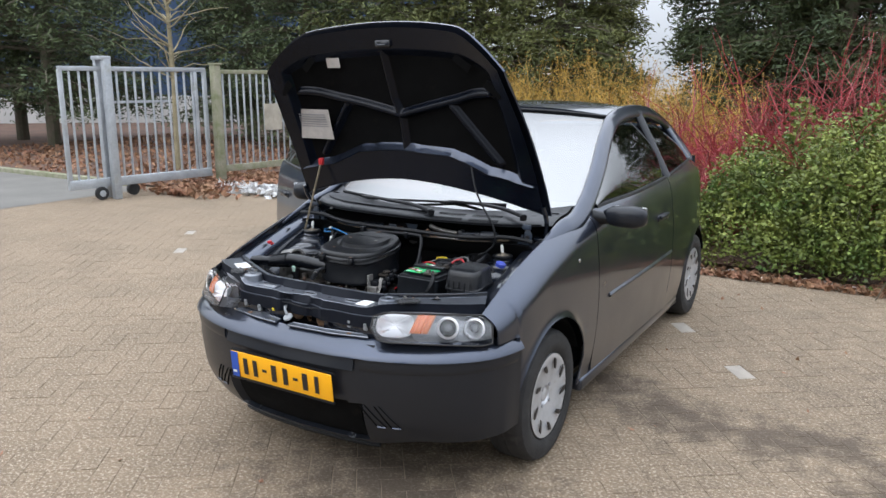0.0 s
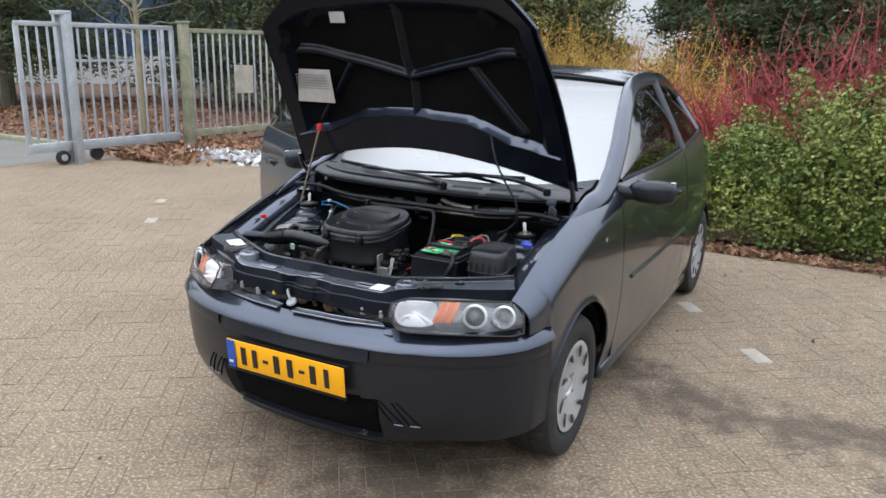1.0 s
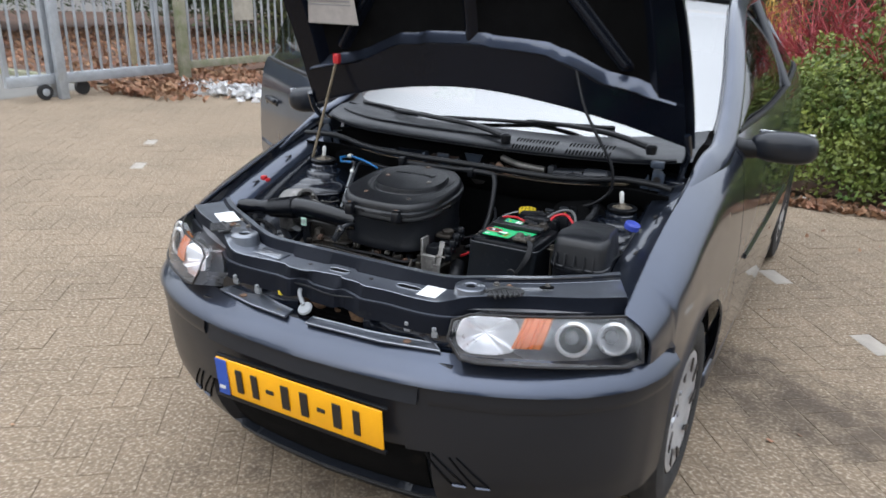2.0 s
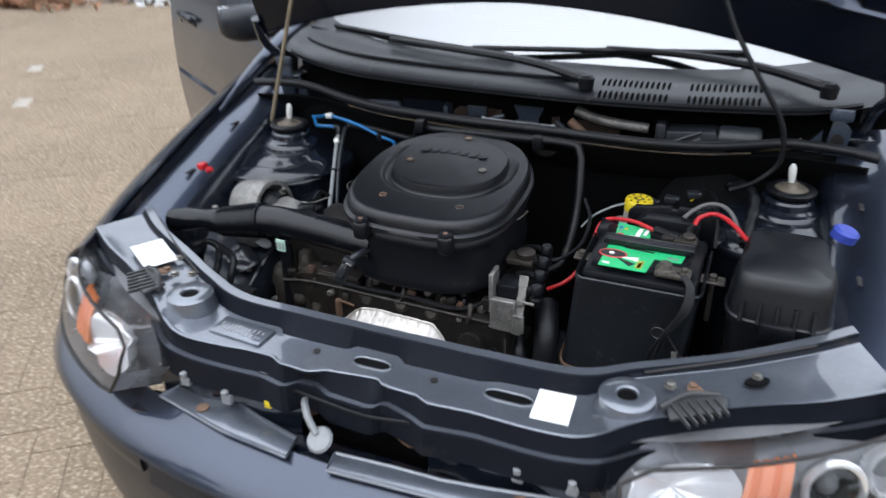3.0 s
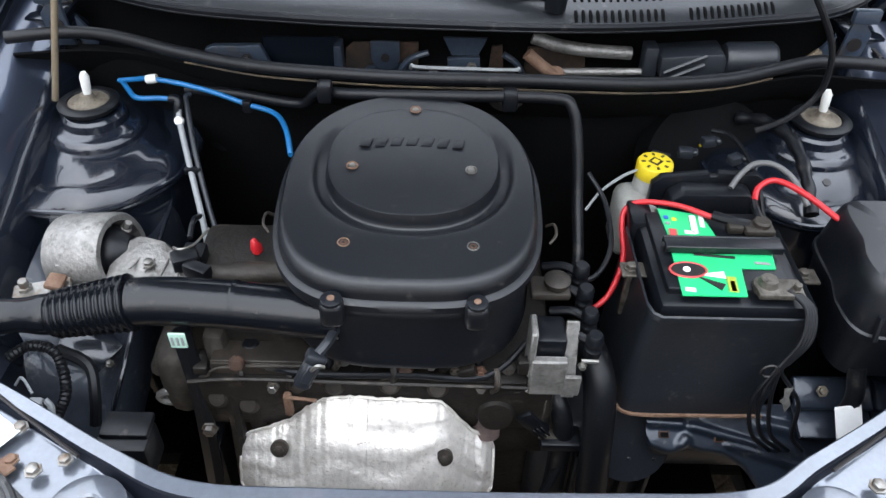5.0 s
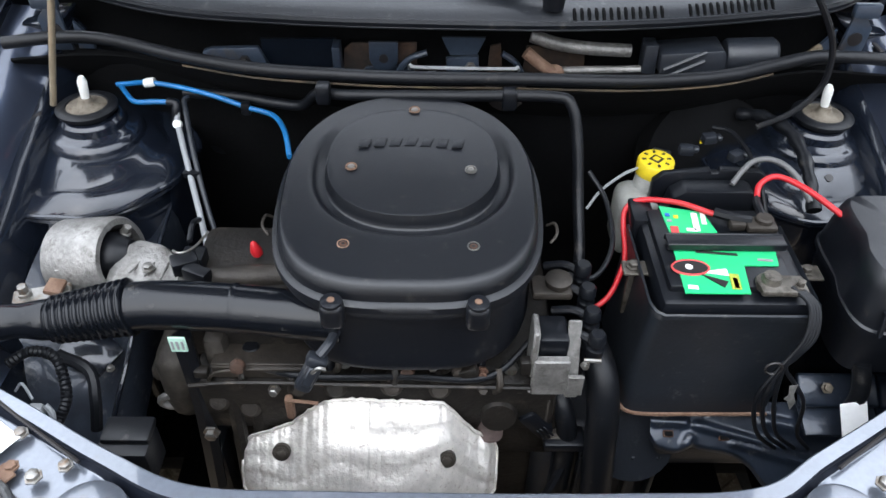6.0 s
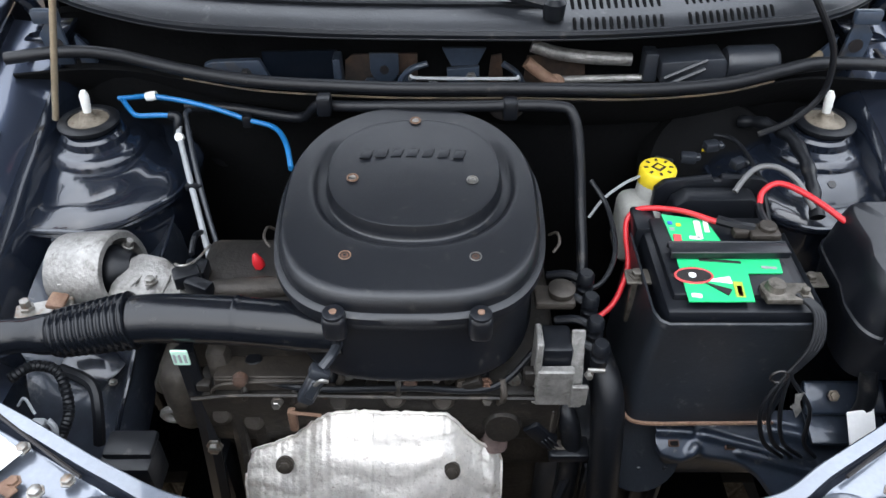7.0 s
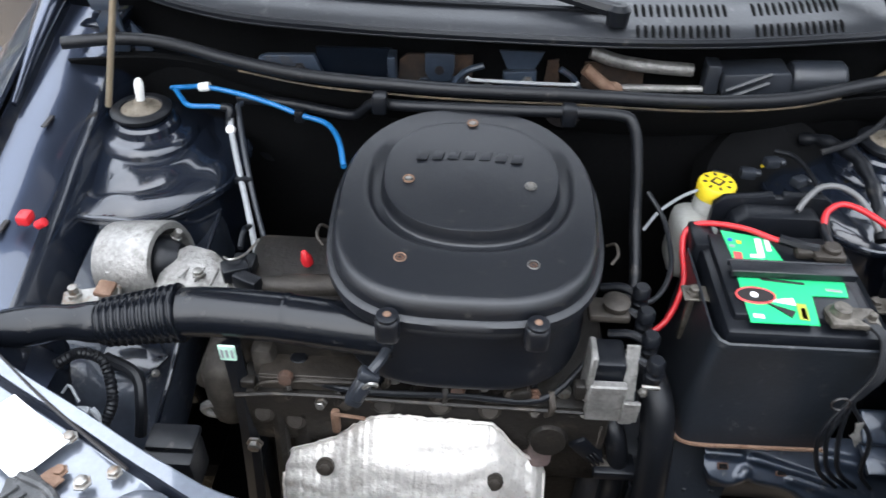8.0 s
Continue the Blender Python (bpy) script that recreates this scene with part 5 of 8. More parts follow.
part("motor_can", lathe([(0.022, 0), (0.025, 0.006), (0.025, 0.070), (0.020, 0.076), (0.008, 0.078)], 22, Matrix.Translation((0.398, 0.125, 0.928)) @ Matrix.Rotation(radians(88), 4, "Y")), GREYBLACK, motor)
part("motor_lead", tube([(0.47, 0.125, 0.915), (0.50, 0.128, 0.920), (0.52, 0.130, 0.922), (0.545, 0.14, 0.936)], 0.006, 8), mat("tan_cable", (0.10, 0.075, 0.045), 0.6), car)
for ob in car.children:
    if ob.name.split(".")[0] in {"cowl_pressing", "cowl_recess", "cowl_rib", "rusty_pocket", "cowl_filler", "cowl_tongue", "white_clip", "cowl_arch", "cowl_bracket", "wiper_linkage", "wiper_motor", "motor_lead"}:
        ob.location.y -= 0.028
for s in (-1, 1):
    hinge_ = part("hinge_bracket", joined(upright([(s * 0.622, 0.905), (s * 0.626, 0.955), (s * 0.612, 0.972), (s * 0.592, 0.972), (s * 0.586, 0.905)], 0.134, 0.006, 0.001), rbox((s * 0.604, 0.128, 0.986), (0.040, 0.014, 0.022), 0.004), upright([(s * 0.580, 0.905), (s * 0.578, 0.950), (s * 0.560, 0.925), (s * 0.555, 0.905)], 0.140, 0.006)), COWL_BLUE, car, "painted bonnet hinge bracket")
    part("bracket_hole", lathe([(0.011, 0), (0.011, 0.0015), (0.006, 0.0018)], 18, Matrix.Translation((s * 0.605, 0.1335, 0.938)) @ Matrix.Rotation(radians(90), 4, "X")), INK, hinge_)


# plastic scuttle grille in front of the windscreen
scuttle_line = curve_fn([-0.70, -0.55, -0.445, -0.241, -0.039, 0.223, 0.427, 0.561, 0.70], [0.26, 0.153, 0.103, 0.068, 0.058, 0.062, 0.095, 0.133, 0.25])


SCUTTLE_BLACK = mat("weathered_scuttle_plastic", (0.015, 0.017, 0.021), 0.38, scale=7, fine=220, bump=0.15, spread=0.35, dirt=(0.07, 0.07, 0.07), dirt_amount=0.1, dirt_scale=40)


def scuttle_pt(u, v):
    x = -0.68 + 1.36 * u
    y0 = scuttle_line(x)
    back = screen_pt(min(1, max(0, 0.5 + x / 1.42)), 0.0)
    y = y0 + (back.y + 0.01 - y0) * v
    z = float(np.interp(v, [0, 0.12, 0.4, 0.75, 1], [0.983, 0.998, 1.013, 1.017, max(1.014, back.z + 0.003)]))
    return V(x, y, z)


scuttle = part("scuttle_panel", thick(surf(scuttle_pt, 60, 14), 0.004, (0, 0.2, -9)), SCUTTLE_BLACK, car, "black plastic scuttle panel with air slots")
for k in range(29):
    if 13 <= k <= 15:
        continue
    x = 0.165 + 0.0105 * k
    for v0, v1 in ((0.08, 0.19), (0.30, 0.46)):
        uu = (x + 0.68) / 1.36
        a, b = scuttle_pt(uu, v0), scuttle_pt(uu, v1)
        slot = tube([a + V(0, 0, -0.0018), a.lerp(b, 0.5) + V(0, 0, 0.0010), b + V(0, 0, -0.0018)], 0.0030, 6, 3)
        part("air_slot", slot, DARK, scuttle)
part("scuttle_ridge", tube([scuttle_pt(0.03 + 0.94 * k / 40, 0.02) + V(0, 0.002, 0.002) for k in range(41)], 0.006, 6, smooth=False), PLASTIC, scuttle)
part("scuttle_ridge", tube([scuttle_pt(0.05 + 0.55 * k / 30, 0.34) + V(0, 0, 0.003) for k in range(31)], 0.004, 6, smooth=False), PLASTIC, scuttle)


for arm, blade in ((((0.135, 0.085, 1.022), (0.0, 0.130, 1.036), (-0.2, 0.170, 1.039), (-0.36, 0.215, 1.036)), ((-0.05, 0.178, 1.032), (-0.3, 0.225, 1.036), (-0.57, 0.325, 1.032))), (((0.575, 0.150, 1.028), (0.45, 0.205, 1.042), (0.30, 0.235, 1.048), (0.14, 0.240, 1.048)), ((0.42, 0.290, 1.048), (0.14, 0.235, 1.044), (-0.15, 0.200, 1.036)))):
    w = part("wiper", tube(arm, lambda t: 0.011 - 0.005 * t, 8), PLASTIC, car, "black wiper arm resting on the windscreen")
    part("wiper_pivot", lathe([(0.015, -0.018), (0.017, 0.004), (0.010, 0.010)], 16, Matrix.Translation(arm[0])), PLASTIC, w)
    part("wiper_blade", tube(blade, 0.0065, 6), RUBBER, w)

# ---- engine: air cleaner ----
AX, AY = -0.060, -0.188


def egg(a, r=1.0, grow=0.0):
    """Outline of the air cleaner, broad at the front and round behind."""
    c, s = math.cos(a), math.sin(a)
    e = 0.645 if s < 0 else 0.90
    wx, wy = 0.160, 0.180
    x = (wx + grow) * r * math.copysign(abs(c) ** e, c)
    y = (wy + grow) * r * math.copysign(abs(s) ** e, s)
    return x, y


def lid_z(y):
    return 0.893 + 0.095 * (y + 0.30)


PX, PY = -0.0565, -0.162
LID_EDGE = [(0.950, -0.002), (0.968, -0.006), (0.976, -0.013), (0.980, -0.020), (0.995, -0.0205), (1.018, -0.023), (1.022, -0.031), (0.97, -0.034), (0.965, -0.05)]


def smooth_step(a, b, x):
    t = min(1.0, max(0.0, (x - a) / (b - a)))
    return t * t * (3 - 2 * t)


PAD_ROWS = [0.0005, 0.2, 0.4, 0.6, 0.8, 0.90, 0.95, 0.970, 0.980, 0.990, 1.0, 1.015, 1.03, 1.06, 1.10, 1.13, 1.16, 1.19]


def pad_outline(a, r):
    c, s = math.cos(a), math.sin(a)
    return PX + 0.1085 * r * math.copysign(abs(c) ** 0.87, c), PY + 0.104 * r * math.copysign(abs(s) ** 0.87, s)


def cover_height(rho, y):
    """Relief of the cover: raised oval and the gutter round its front half."""
    front = smooth_step(0.75, 0.05, (y - PY) / 0.104)
    h = 0.010 * (1 - smooth_step(0.965, 1.0, rho)) + 0.003 * (1 - smooth_step(0.0, 0.95, rho))
    return h - 0.009 * front * smooth_step(0.975, 1.01, rho) * (1 - smooth_step(1.09, 1.18, rho))


def lid_fn(u, v):
    a, k = 2 * math.pi * u, round(v * 34)
    dz = 0.0
    if k < 18:
        x, y = pad_outline(a, PAD_ROWS[k])
        dz = cover_height(PAD_ROWS[k], y)
    else:
        r, dz = (0.94, 0.0) if k < 26 else LID_EDGE[k - 26]
        x, y = egg(a, r)
        x, y = AX + x, AY + y
        if k < 26:
            f = (k - 17) / 8
            q = pad_outline(a, 1.19)
            x, y = q[0] + (x - q[0]) * f, q[1] + (y - q[1]) * f
    return V(x, y, lid_z(y) + dz)


cleaner = part("air_cleaner_lid", surf(lid_fn, 128, 34, True), LID, car, "matt black plastic air cleaner cover", 50)


def base_fn(u, v):
    prof = [(0.97, -0.034), (0.992, -0.040), (0.992, -0.047), (0.955, -0.052), (0.945, -0.122), (0.965, -0.130), (0.955, -0.139), (0.6, -0.165)]
    r, dz = prof[round(v * 7)]
    x, y = egg(2 * math.pi * u, r)
    return V(AX + x, AY + y, lid_z(AY + y) + dz)


part("air_cleaner_base", surf(base_fn, 72, 7, True), LID, car, "black lower air cleaner housing")
lid_tilt = Matrix.Rotation(math.atan(0.095), 4, "X")
for k in range(7):
    x = AX - 0.058 + 0.0195 * k
    m = Matrix.Translation((x, -0.138 + 0.004 * math.sin(math.pi * k / 6), lid_z(-0.138) + 0.0126)) @ lid_tilt
    part("embossed_bar", prism([(-0.0075, -0.008), (0.0055, -0.008), (0.0095, 0.008), (-0.0035, 0.008)], 0.0016, m, 0.0006), LID, cleaner)
for x, y, up in ((-0.131, -0.298, -0.001), (0.016, -0.300, -0.001), (-0.131, -0.181, 0.0115), (0.015, -0.185, 0.0115), (-0.057, -0.066, 0.0115)):
    at = Matrix.Translation((x, y, lid_z(y) + up)) @ lid_tilt
    head = part("screw", lathe([(0.0074, 0.0), (0.0072, 0.0016), (0.0060, 0.0018), (0.0055, 0.0004), (0.0052, 0.0)], 16, at, caps=False), RUST if x < 0 else STEEL, cleaner, "cover screw in a metal ring")
    part("screw_head", lathe([(0.0046, -0.001), (0.0044, 0.0012), (0.0022, 0.0016), (0.0018, 0.0006)], 10, at), RUST_DARK if y < -0.2 else STEEL, head)
for x, y in ((-0.138, -0.372), (0.020, -0.373)):
    part("lid_clip", joined(rbox((x, y, 0.858), (0.026, 0.024, 0.036), 0.008, 3), lathe([(0.012, 0), (0.012, 0.004), (0.008, 0.005)], 14, Matrix.Translation((x, y, 0.873)))), LID, cleaner)
    part("screw", lathe([(0.0044, 0.0), (0.0042, 0.0018), (0.0022, 0.0022)], 10, Matrix.Translation((x, y, 0.877))), RUST, cleaner)
for x, y in ((-0.226, -0.235), (0.109, -0.245)):
    part("side_clip", tube([(x, y - 0.02, 0.868), (x - 0.008 * (1 if x < 0 else -1), y - 0.01, 0.874), (x - 0.008 * (1 if x < 0 else -1), y + 0.012, 0.872), (x, y + 0.02, 0.862)], 0.0018, 8), GRIME, cleaner)
part("red_cap", lathe([(0.0035, 0), (0.0075, 0.004), (0.0080, 0.012), (0.0040, 0.024), (0.002, 0.026)], 14, Matrix.Translation((-0.263, -0.190, 0.775)) @ Matrix.Rotation(radians(-10), 4, "Y")), RED, car, "small red plastic cap")

# intake duct with bellows
part("intake_pipe", joined(tube([(-0.135, -0.330, 0.806), (-0.175, -0.327, 0.806), (-0.27, -0.318, 0.808), (-0.345, -0.314, 0.808), (-0.385, -0.315, 0.806)], 0.0295, 24), lathe([(0.0298, -0.002), (0.0305, 0), (0.0305, 0.003), (0.0298, 0.005)], 24, Matrix.Translation((-0.262, -0.318, 0.808)) @ Matrix.Rotation(radians(90), 4, "Y"), caps=False)), PIPE, car, "black plastic intake pipe")
part("intake_bellows", tube([(-0.385 - 0.00087 * k, -0.315 - 0.00007 * k, 0.806 - 0.00015 * k) for k in range(110)], lambda t: (0.0335 - 0.006 * t) + 0.0021 * math.sin(t * 2 * math.pi * 11), 24, smooth=False), PIPE, car, "ribbed black rubber intake bellows")
part("intake_hose", tube([(-0.475, -0.322, 0.790), (-0.505, -0.322, 0.788), (-0.54, -0.323, 0.785), (-0.60, -0.328, 0.775)], lambda t: 0.023 + 0.002 * math.sin(9 * t), 20), PIPE, car, "black rubber intake hose")

# ---- engine block and what hangs on it ----
part("cylinder_head", joined(rbox((-0.10, -0.22, 0.66), (0.46, 0.26, 0.10), 0.014), rbox((-0.27, -0.21, 0.735), (0.16, 0.19, 0.07), 0.016)), SOOT, car, "grimy cylinder head below the air cleaner")
part("engine_block", rbox((-0.10, -0.17, 0.45), (0.46, 0.30, 0.36), 0.03, 3), SOOT, car)
for k in range(4):
    x = -0.245 + 0.095 * k
    part("exhaust_port", joined(tube([(x, -0.29, 0.67), (x, -0.315, 0.655), (x, -0.322, 0.58)], 0.018, 14), rbox((x, -0.304, 0.672), (0.075, 0.012, 0.05), 0.004)), GRIME, car)
    part("port_nut", bolt((x + 0.03, -0.316, 0.700), 0.009, 0.010, Matrix.Rotation(radians(90), 4, "X")), RUST if k % 2 else STEEL, car)
g2 = np.random.default_rng(21)
for k in range(11):
    x = -0.30 + 0.038 * k + g2.normal(0, 0.006)
    z = 0.690 + g2.uniform(-0.012, 0.016)
    part("head_stud", joined(bolt((x, -0.328, z + 0.012), 0.006 + 0.002 * g2.uniform(), 0.010, Matrix.Rotation(radians(80), 4, "X")), tube([(x, -0.33, z + 0.012), (x + g2.normal(0, 0.004), -0.318, z + 0.02)], 0.004, 6)), (GRIME, RUST_DARK, GRIME, STEEL)[k % 4], car)
for k in range(4):
    x = -0.245 + 0.095 * k
    part("plug_boot", joined(tube([(x - 0.012, -0.310, 0.725), (x - 0.010, -0.324, 0.705), (x - 0.008, -0.330, 0.690)], 0.009, 10), lathe([(0.011, 0), (0.012, 0.010), (0.009, 0.014)], 12, Matrix.Translation((x - 0.012, -0.311, 0.720)))), PLASTIC, car)
part("plug_lead", tube([(-0.26, -0.335, 0.725), (-0.18, -0.350, 0.722), (-0.06, -0.352, 0.726), (0.04, -0.348, 0.722), (0.10, -0.30, 0.745)], 0.0042, 8), RUBBER, car)
part("head_seam", tube([(-0.33, -0.352, 0.705), (-0.26, -0.354, 0.715), (-0.10, -0.354, 0.712), (0.10, -0.352, 0.706)], 0.003, 6), SOOT, car)


g3 = np.random.default_rng(5)
for k in range(26):
    x = -0.31 + 0.0165 * k + g3.normal(0, 0.004)
    y, z = -0.325 - 0.022 * g3.uniform(), 0.695 + 0.050 * g3.uniform()
    kind = k % 4
    if kind == 0:
        fit_ = rbox((x, y, z), (0.014 + 0.012 * g3.uniform(), 0.014, 0.012 + 0.012 * g3.uniform()), 0.003, 2, Matrix.Rotation(g3.normal(0, 0.4), 4, "Y"))
    elif kind == 1:
        fit_ = bolt((x, y - 0.006, z), 0.008, 0.010, Matrix.Rotation(radians(75), 4, "X"))
    elif kind == 2:
        fit_ = tube([(x, y, z - 0.02), (x + 0.006, y - 0.008, z), (x + 0.004, y + 0.006, z + 0.018)], 0.0045, 8)
    else:
        fit_ = lathe([(0.009, 0), (0.010, 0.004), (0.008, 0.010), (0.004, 0.011)], 12, Matrix.Translation((x, y, z)) @ Matrix.Rotation(radians(80), 4, "X"))
    part("head_fitting", fit_, (SOOT, GRIME, SOOT, RUST_DARK, GRIME, STEEL)[k % 6], car)


def shield_fn(u, v):
    w = 2 * u - 1
    x = -0.113 + w * (0.171 - 0.010 * v - 0.05 * max(0, v - 0.3))
    top = float(np.interp(x, [-0.284, -0.278, -0.262, -0.232, -0.210, -0.178, -0.160, -0.120, -0.020, -0.006, 0.008, 0.026, 0.046, 0.054, 0.058], [0.572, 0.594, 0.607, 0.622, 0.634, 0.668, 0.680, 0.684, 0.680, 0.668, 0.645, 0.622, 0.606, 0.594, 0.575]))
    z = top - (top - 0.43) * v
    y = -0.350 - 0.085 * math.sin(min(1, v * 1.6) * math.pi / 2) * (1 - 0.55 * w * w) + 0.0025 * math.sin(11 * w) * math.sin(9 * v) + 0.004 * noise.noise(V(w * 3, v * 4, 2)) - 0.007 * min(1, max(0, (v - 0.03) / 0.03)) - 0.007 * min(1, max(0, (v - 0.11 - 0.02 * math.sin(7 * w)) / 0.04)) + (0.0034 * noise.noise(V(w * 24, v * 2.2, 5)) + 0.0016 * noise.noise(V(w * 60, v * 3, 9))) * max(max(0.0, 1 - 1.8 * v), smooth_step(0.55, 0.95, abs(w))) + 0.0030 * math.exp(-((v - 0.24 - 0.03 * math.sin(9 * w)) / 0.03) ** 2) - 0.004 * smooth_step(0.0, 0.10, 1 - abs(w))
    return V(x, y, z)


SHIELD_RIM = [shield_fn(0, 1 - k / 20) for k in range(21)] + [shield_fn(k / 60, 0) for k in range(1, 61)] + [shield_fn(1, k / 20) for k in range(1, 21)]
shield = part("heat_shield", thick(surf(shield_fn, 150, 60), 0.0025, (0, 5, 0.6)), SHIELD, car, "dented bare-metal exhaust heat shield")
part("shield_rim", tube([p + V(0, -0.001, 0.0) for p in SHIELD_RIM], 0.0022, 6, smooth=False), SHIELD, shield, "rolled edge of the shield")
for x, y in ((-0.220, -0.392), (-0.010, -0.400)):
    part("shield_bolt", joined(bolt((x, y, 0.622), 0.009, 0.006, Matrix.Rotation(radians(60), 4, "X")), lathe([(0.0115, -0.004), (0.0115, 0.002), (0.008, 0.0022)], 16, Matrix.Translation((x, y + 0.001, 0.622)) @ Matrix.Rotation(radians(60), 4, "X"))), GRIME, shield)
part("rusty_bracket", joined(rbox((-0.208, -0.358, 0.672), (0.011, 0.012, 0.040), 0.004), tube([(-0.208, -0.362, 0.69), (-0.195, -0.366, 0.694), (-0.170, -0.366, 0.690)], 0.0025, 6)), RUST, car, "rusty bracket stub")
plug = part("sensor_plug", joined(rbox((0, 0, 0), (0.020, 0.016, 0.040), 0.005, 2), rbox((0, -0.010, 0.006), (0.012, 0.004, 0.026), 0.0015, 1), rbox((0, 0.0, 0.024), (0.024, 0.018, 0.014), 0.004, 2), tube([(0, 0, 0.03), (0.006, 0.01, 0.042), (0.012, 0.03, 0.05)], 0.006, 8)), GREYBLACK, car, "black wiring connector")
moved_plug = Matrix.Translation((-0.170, -0.392, 0.775)) @ Matrix.Rotation(radians(28), 4, "Y") @ Matrix.Rotation(radians(-14), 4, "X")
plug.data.transform(moved_plug)
part("plug_catch", tube([(-0.163, -0.400, 0.790), (-0.155, -0.402, 0.800), (-0.148, -0.400, 0.796)], 0.0025, 6), STEEL, plug)

# timing side: belt cover, engine mount, grey tubes, dipstick strap
mount = part("engine_mount", joined(
    lathe([(0.050, -0.044), (0.055, -0.041), (0.056, 0.0), (0.056, 0.038), (0.053, 0.042), (0.045, 0.042), (0.043, 0.010)], 40, Matrix.Translation((-0.484, -0.185, 0.763)) @ Matrix.Rotation(radians(78), 4, "Y") @ Matrix.Rotation(radians(10), 4, "X")),
    rbox((-0.505, -0.20, 0.720), (0.06, 0.07, 0.08), 0.016, 3), rbox((-0.50, -0.226, 0.765), (0.036, 0.014, 0.04), 0.005, 2)), CAST, car, "cast aluminium engine mount")
part("mount_rubber", lathe([(0.012, 0.0), (0.033, 0.004), (0.034, 0.018), (0.026, 0.030), (0.018, 0.040)], 24, Matrix.Translation((-0.468, -0.188, 0.768)) @ Matrix.Rotation(radians(78), 4, "Y")), RUBBER, mount)
fan_ = [(-0.058, -0.040), (-0.050, 0.026), (-0.020, 0.044), (0.014, 0.036), (0.048, 0.006), (0.066, -0.040)]
arm_ = part("mount_arm", joined(prism(fan_, 0.030, Matrix.Translation((-0.400, -0.208, 0.752)) @ Matrix.Rotation(radians(24), 4, "X"), 0.008), *[rbox((-0.412 + 0.018 * q, -0.208 - 0.005 * q, 0.7815), (0.003, 0.05, 0.004), 0.001, 1, Matrix.Rotation(radians(-22 + 9 * q), 4, "Z")) for q in range(4)], rbox((-0.40, -0.20, 0.735), (0.09, 0.05, 0.03), 0.01)), CAST, car, "cast engine mount arm")
part("arm_bolt", bolt((-0.398, -0.224, 0.782), 0.009, 0.007), STEEL, arm_)
part("arm_bolt", bolt((-0.445, -0.165, 0.79), 0.008, 0.014, Matrix.Rotation(radians(30), 4, "Y")), STEEL, arm_)
part("mount_stay", joined(rbox((-0.525, -0.262, 0.768), (0.07, 0.034, 0.006), 0.002, 1, Matrix.Rotation(radians(16), 4, "Z")), bolt((-0.545, -0.262, 0.771), 0.009, 0.014)), STEEL, car, "bolted steel stay")
part("rusty_tab", rbox((-0.508, -0.255, 0.778), (0.022, 0.026, 0.008), 0.003, 2, Matrix.Rotation(radians(12), 4, "Y")), RUST, car)
part("belt_cover", joined(tube([(-0.329, -0.333, 0.775), (-0.325, -0.340, 0.674), (-0.325, -0.350, 0.60), (-0.328, -0.362, 0.50)], 0.0125, 6, 4), rbox((-0.326, -0.33, 0.50), (0.03, 0.05, 0.14), 0.01)), PLASTIC, car, "narrow black belt cover")
green_tag = part("green_tag", rbox((-0.328, -0.349, 0.778), (0.020, 0.003, 0.025), 0.001, 1), mat("pale_green_tag", (0.45, 0.68, 0.55), 0.5), car, "pale green printed tag")
for k in range(3):
    part("tag_print", rbox((-0.334 + 0.006 * k, -0.3512, 0.778), (0.003, 0.001, 0.014), 0.0003, 1), GREYLAB, green_tag)
part("timing_housing", joined(rbox((-0.365, -0.25, 0.64), (0.06, 0.13, 0.13), 0.03, 3), rbox((-0.375, -0.285, 0.665), (0.05, 0.03, 0.06), 0.012, 2, Matrix.Rotation(radians(25), 4, "Y")), rbox((-0.30, -0.30, 0.71), (0.03, 0.05, 0.09), 0.012, 2)), DUSTY, car, "greasy cast timing housing")
part("lifting_eye", tube([(-0.383 + 0.016 * math.cos(a), -0.305, 0.612 + 0.011 * math.sin(a)) for a in (2 * math.pi * k / 14 for k in range(15))], 0.0055, 8, smooth=False, caps=False), CAST, car, "cast lifting eye")
part("bracket_bolt", bolt((-0.314, -0.362, 0.624), 0.011, 0.010, Matrix.Rotation(radians(90), 4, "X")), STEEL, car)
for line_, r_ in (([(-0.410, 0.030, 0.862), (-0.409, 0.018, 0.848), (-0.385, -0.045, 0.810), (-0.360, -0.108, 0.773), (-0.345, -0.15, 0.74)], 0.0044), ([(-0.400, 0.060, 0.868), (-0.404, 0.050, 0.868), (-0.398, 0.030, 0.858), (-0.378, -0.030, 0.822), (-0.354, -0.090, 0.775), (-0.33, -0.14, 0.74)], 0.0042)):
    part("coolant_tube", tube(line_, r_, 10), GREYPL if r_ > 0.0043 else GREYBLACK, car, "slim grey pipe" if r_ > 0.0043 else "")
part("tube_clip", lathe([(0.0066, 0), (0.0066, 0.008), (0.0055, 0.009)], 14, Matrix.Translation((-0.409, 0.020, 0.846)) @ Matrix.Rotation(radians(55), 4, "X")), WHITE, car)
part("tube_clip", rbox((-0.380, -0.05, 0.807), (0.024, 0.010, 0.010), 0.002), PLASTIC, car)
conn = part("wiring_connector", joined(rbox((-0.350, -0.222, 0.790), (0.034, 0.026, 0.022), 0.004, 2, Matrix.Rotation(radians(25), 4, "Z")), rbox((-0.330, -0.240, 0.788), (0.036, 0.018, 0.020), 0.003, 2, Matrix.Rotation(radians(-25), 4, "Z")), rbox((-0.345, -0.20, 0.775), (0.03, 0.03, 0.03), 0.004, 2), tube([(-0.35, -0.19, 0.80), (-0.352, -0.16, 0.805), (-0.358, -0.12, 0.78)], 0.004, 8)), PLASTIC, car, "black wiring connector")
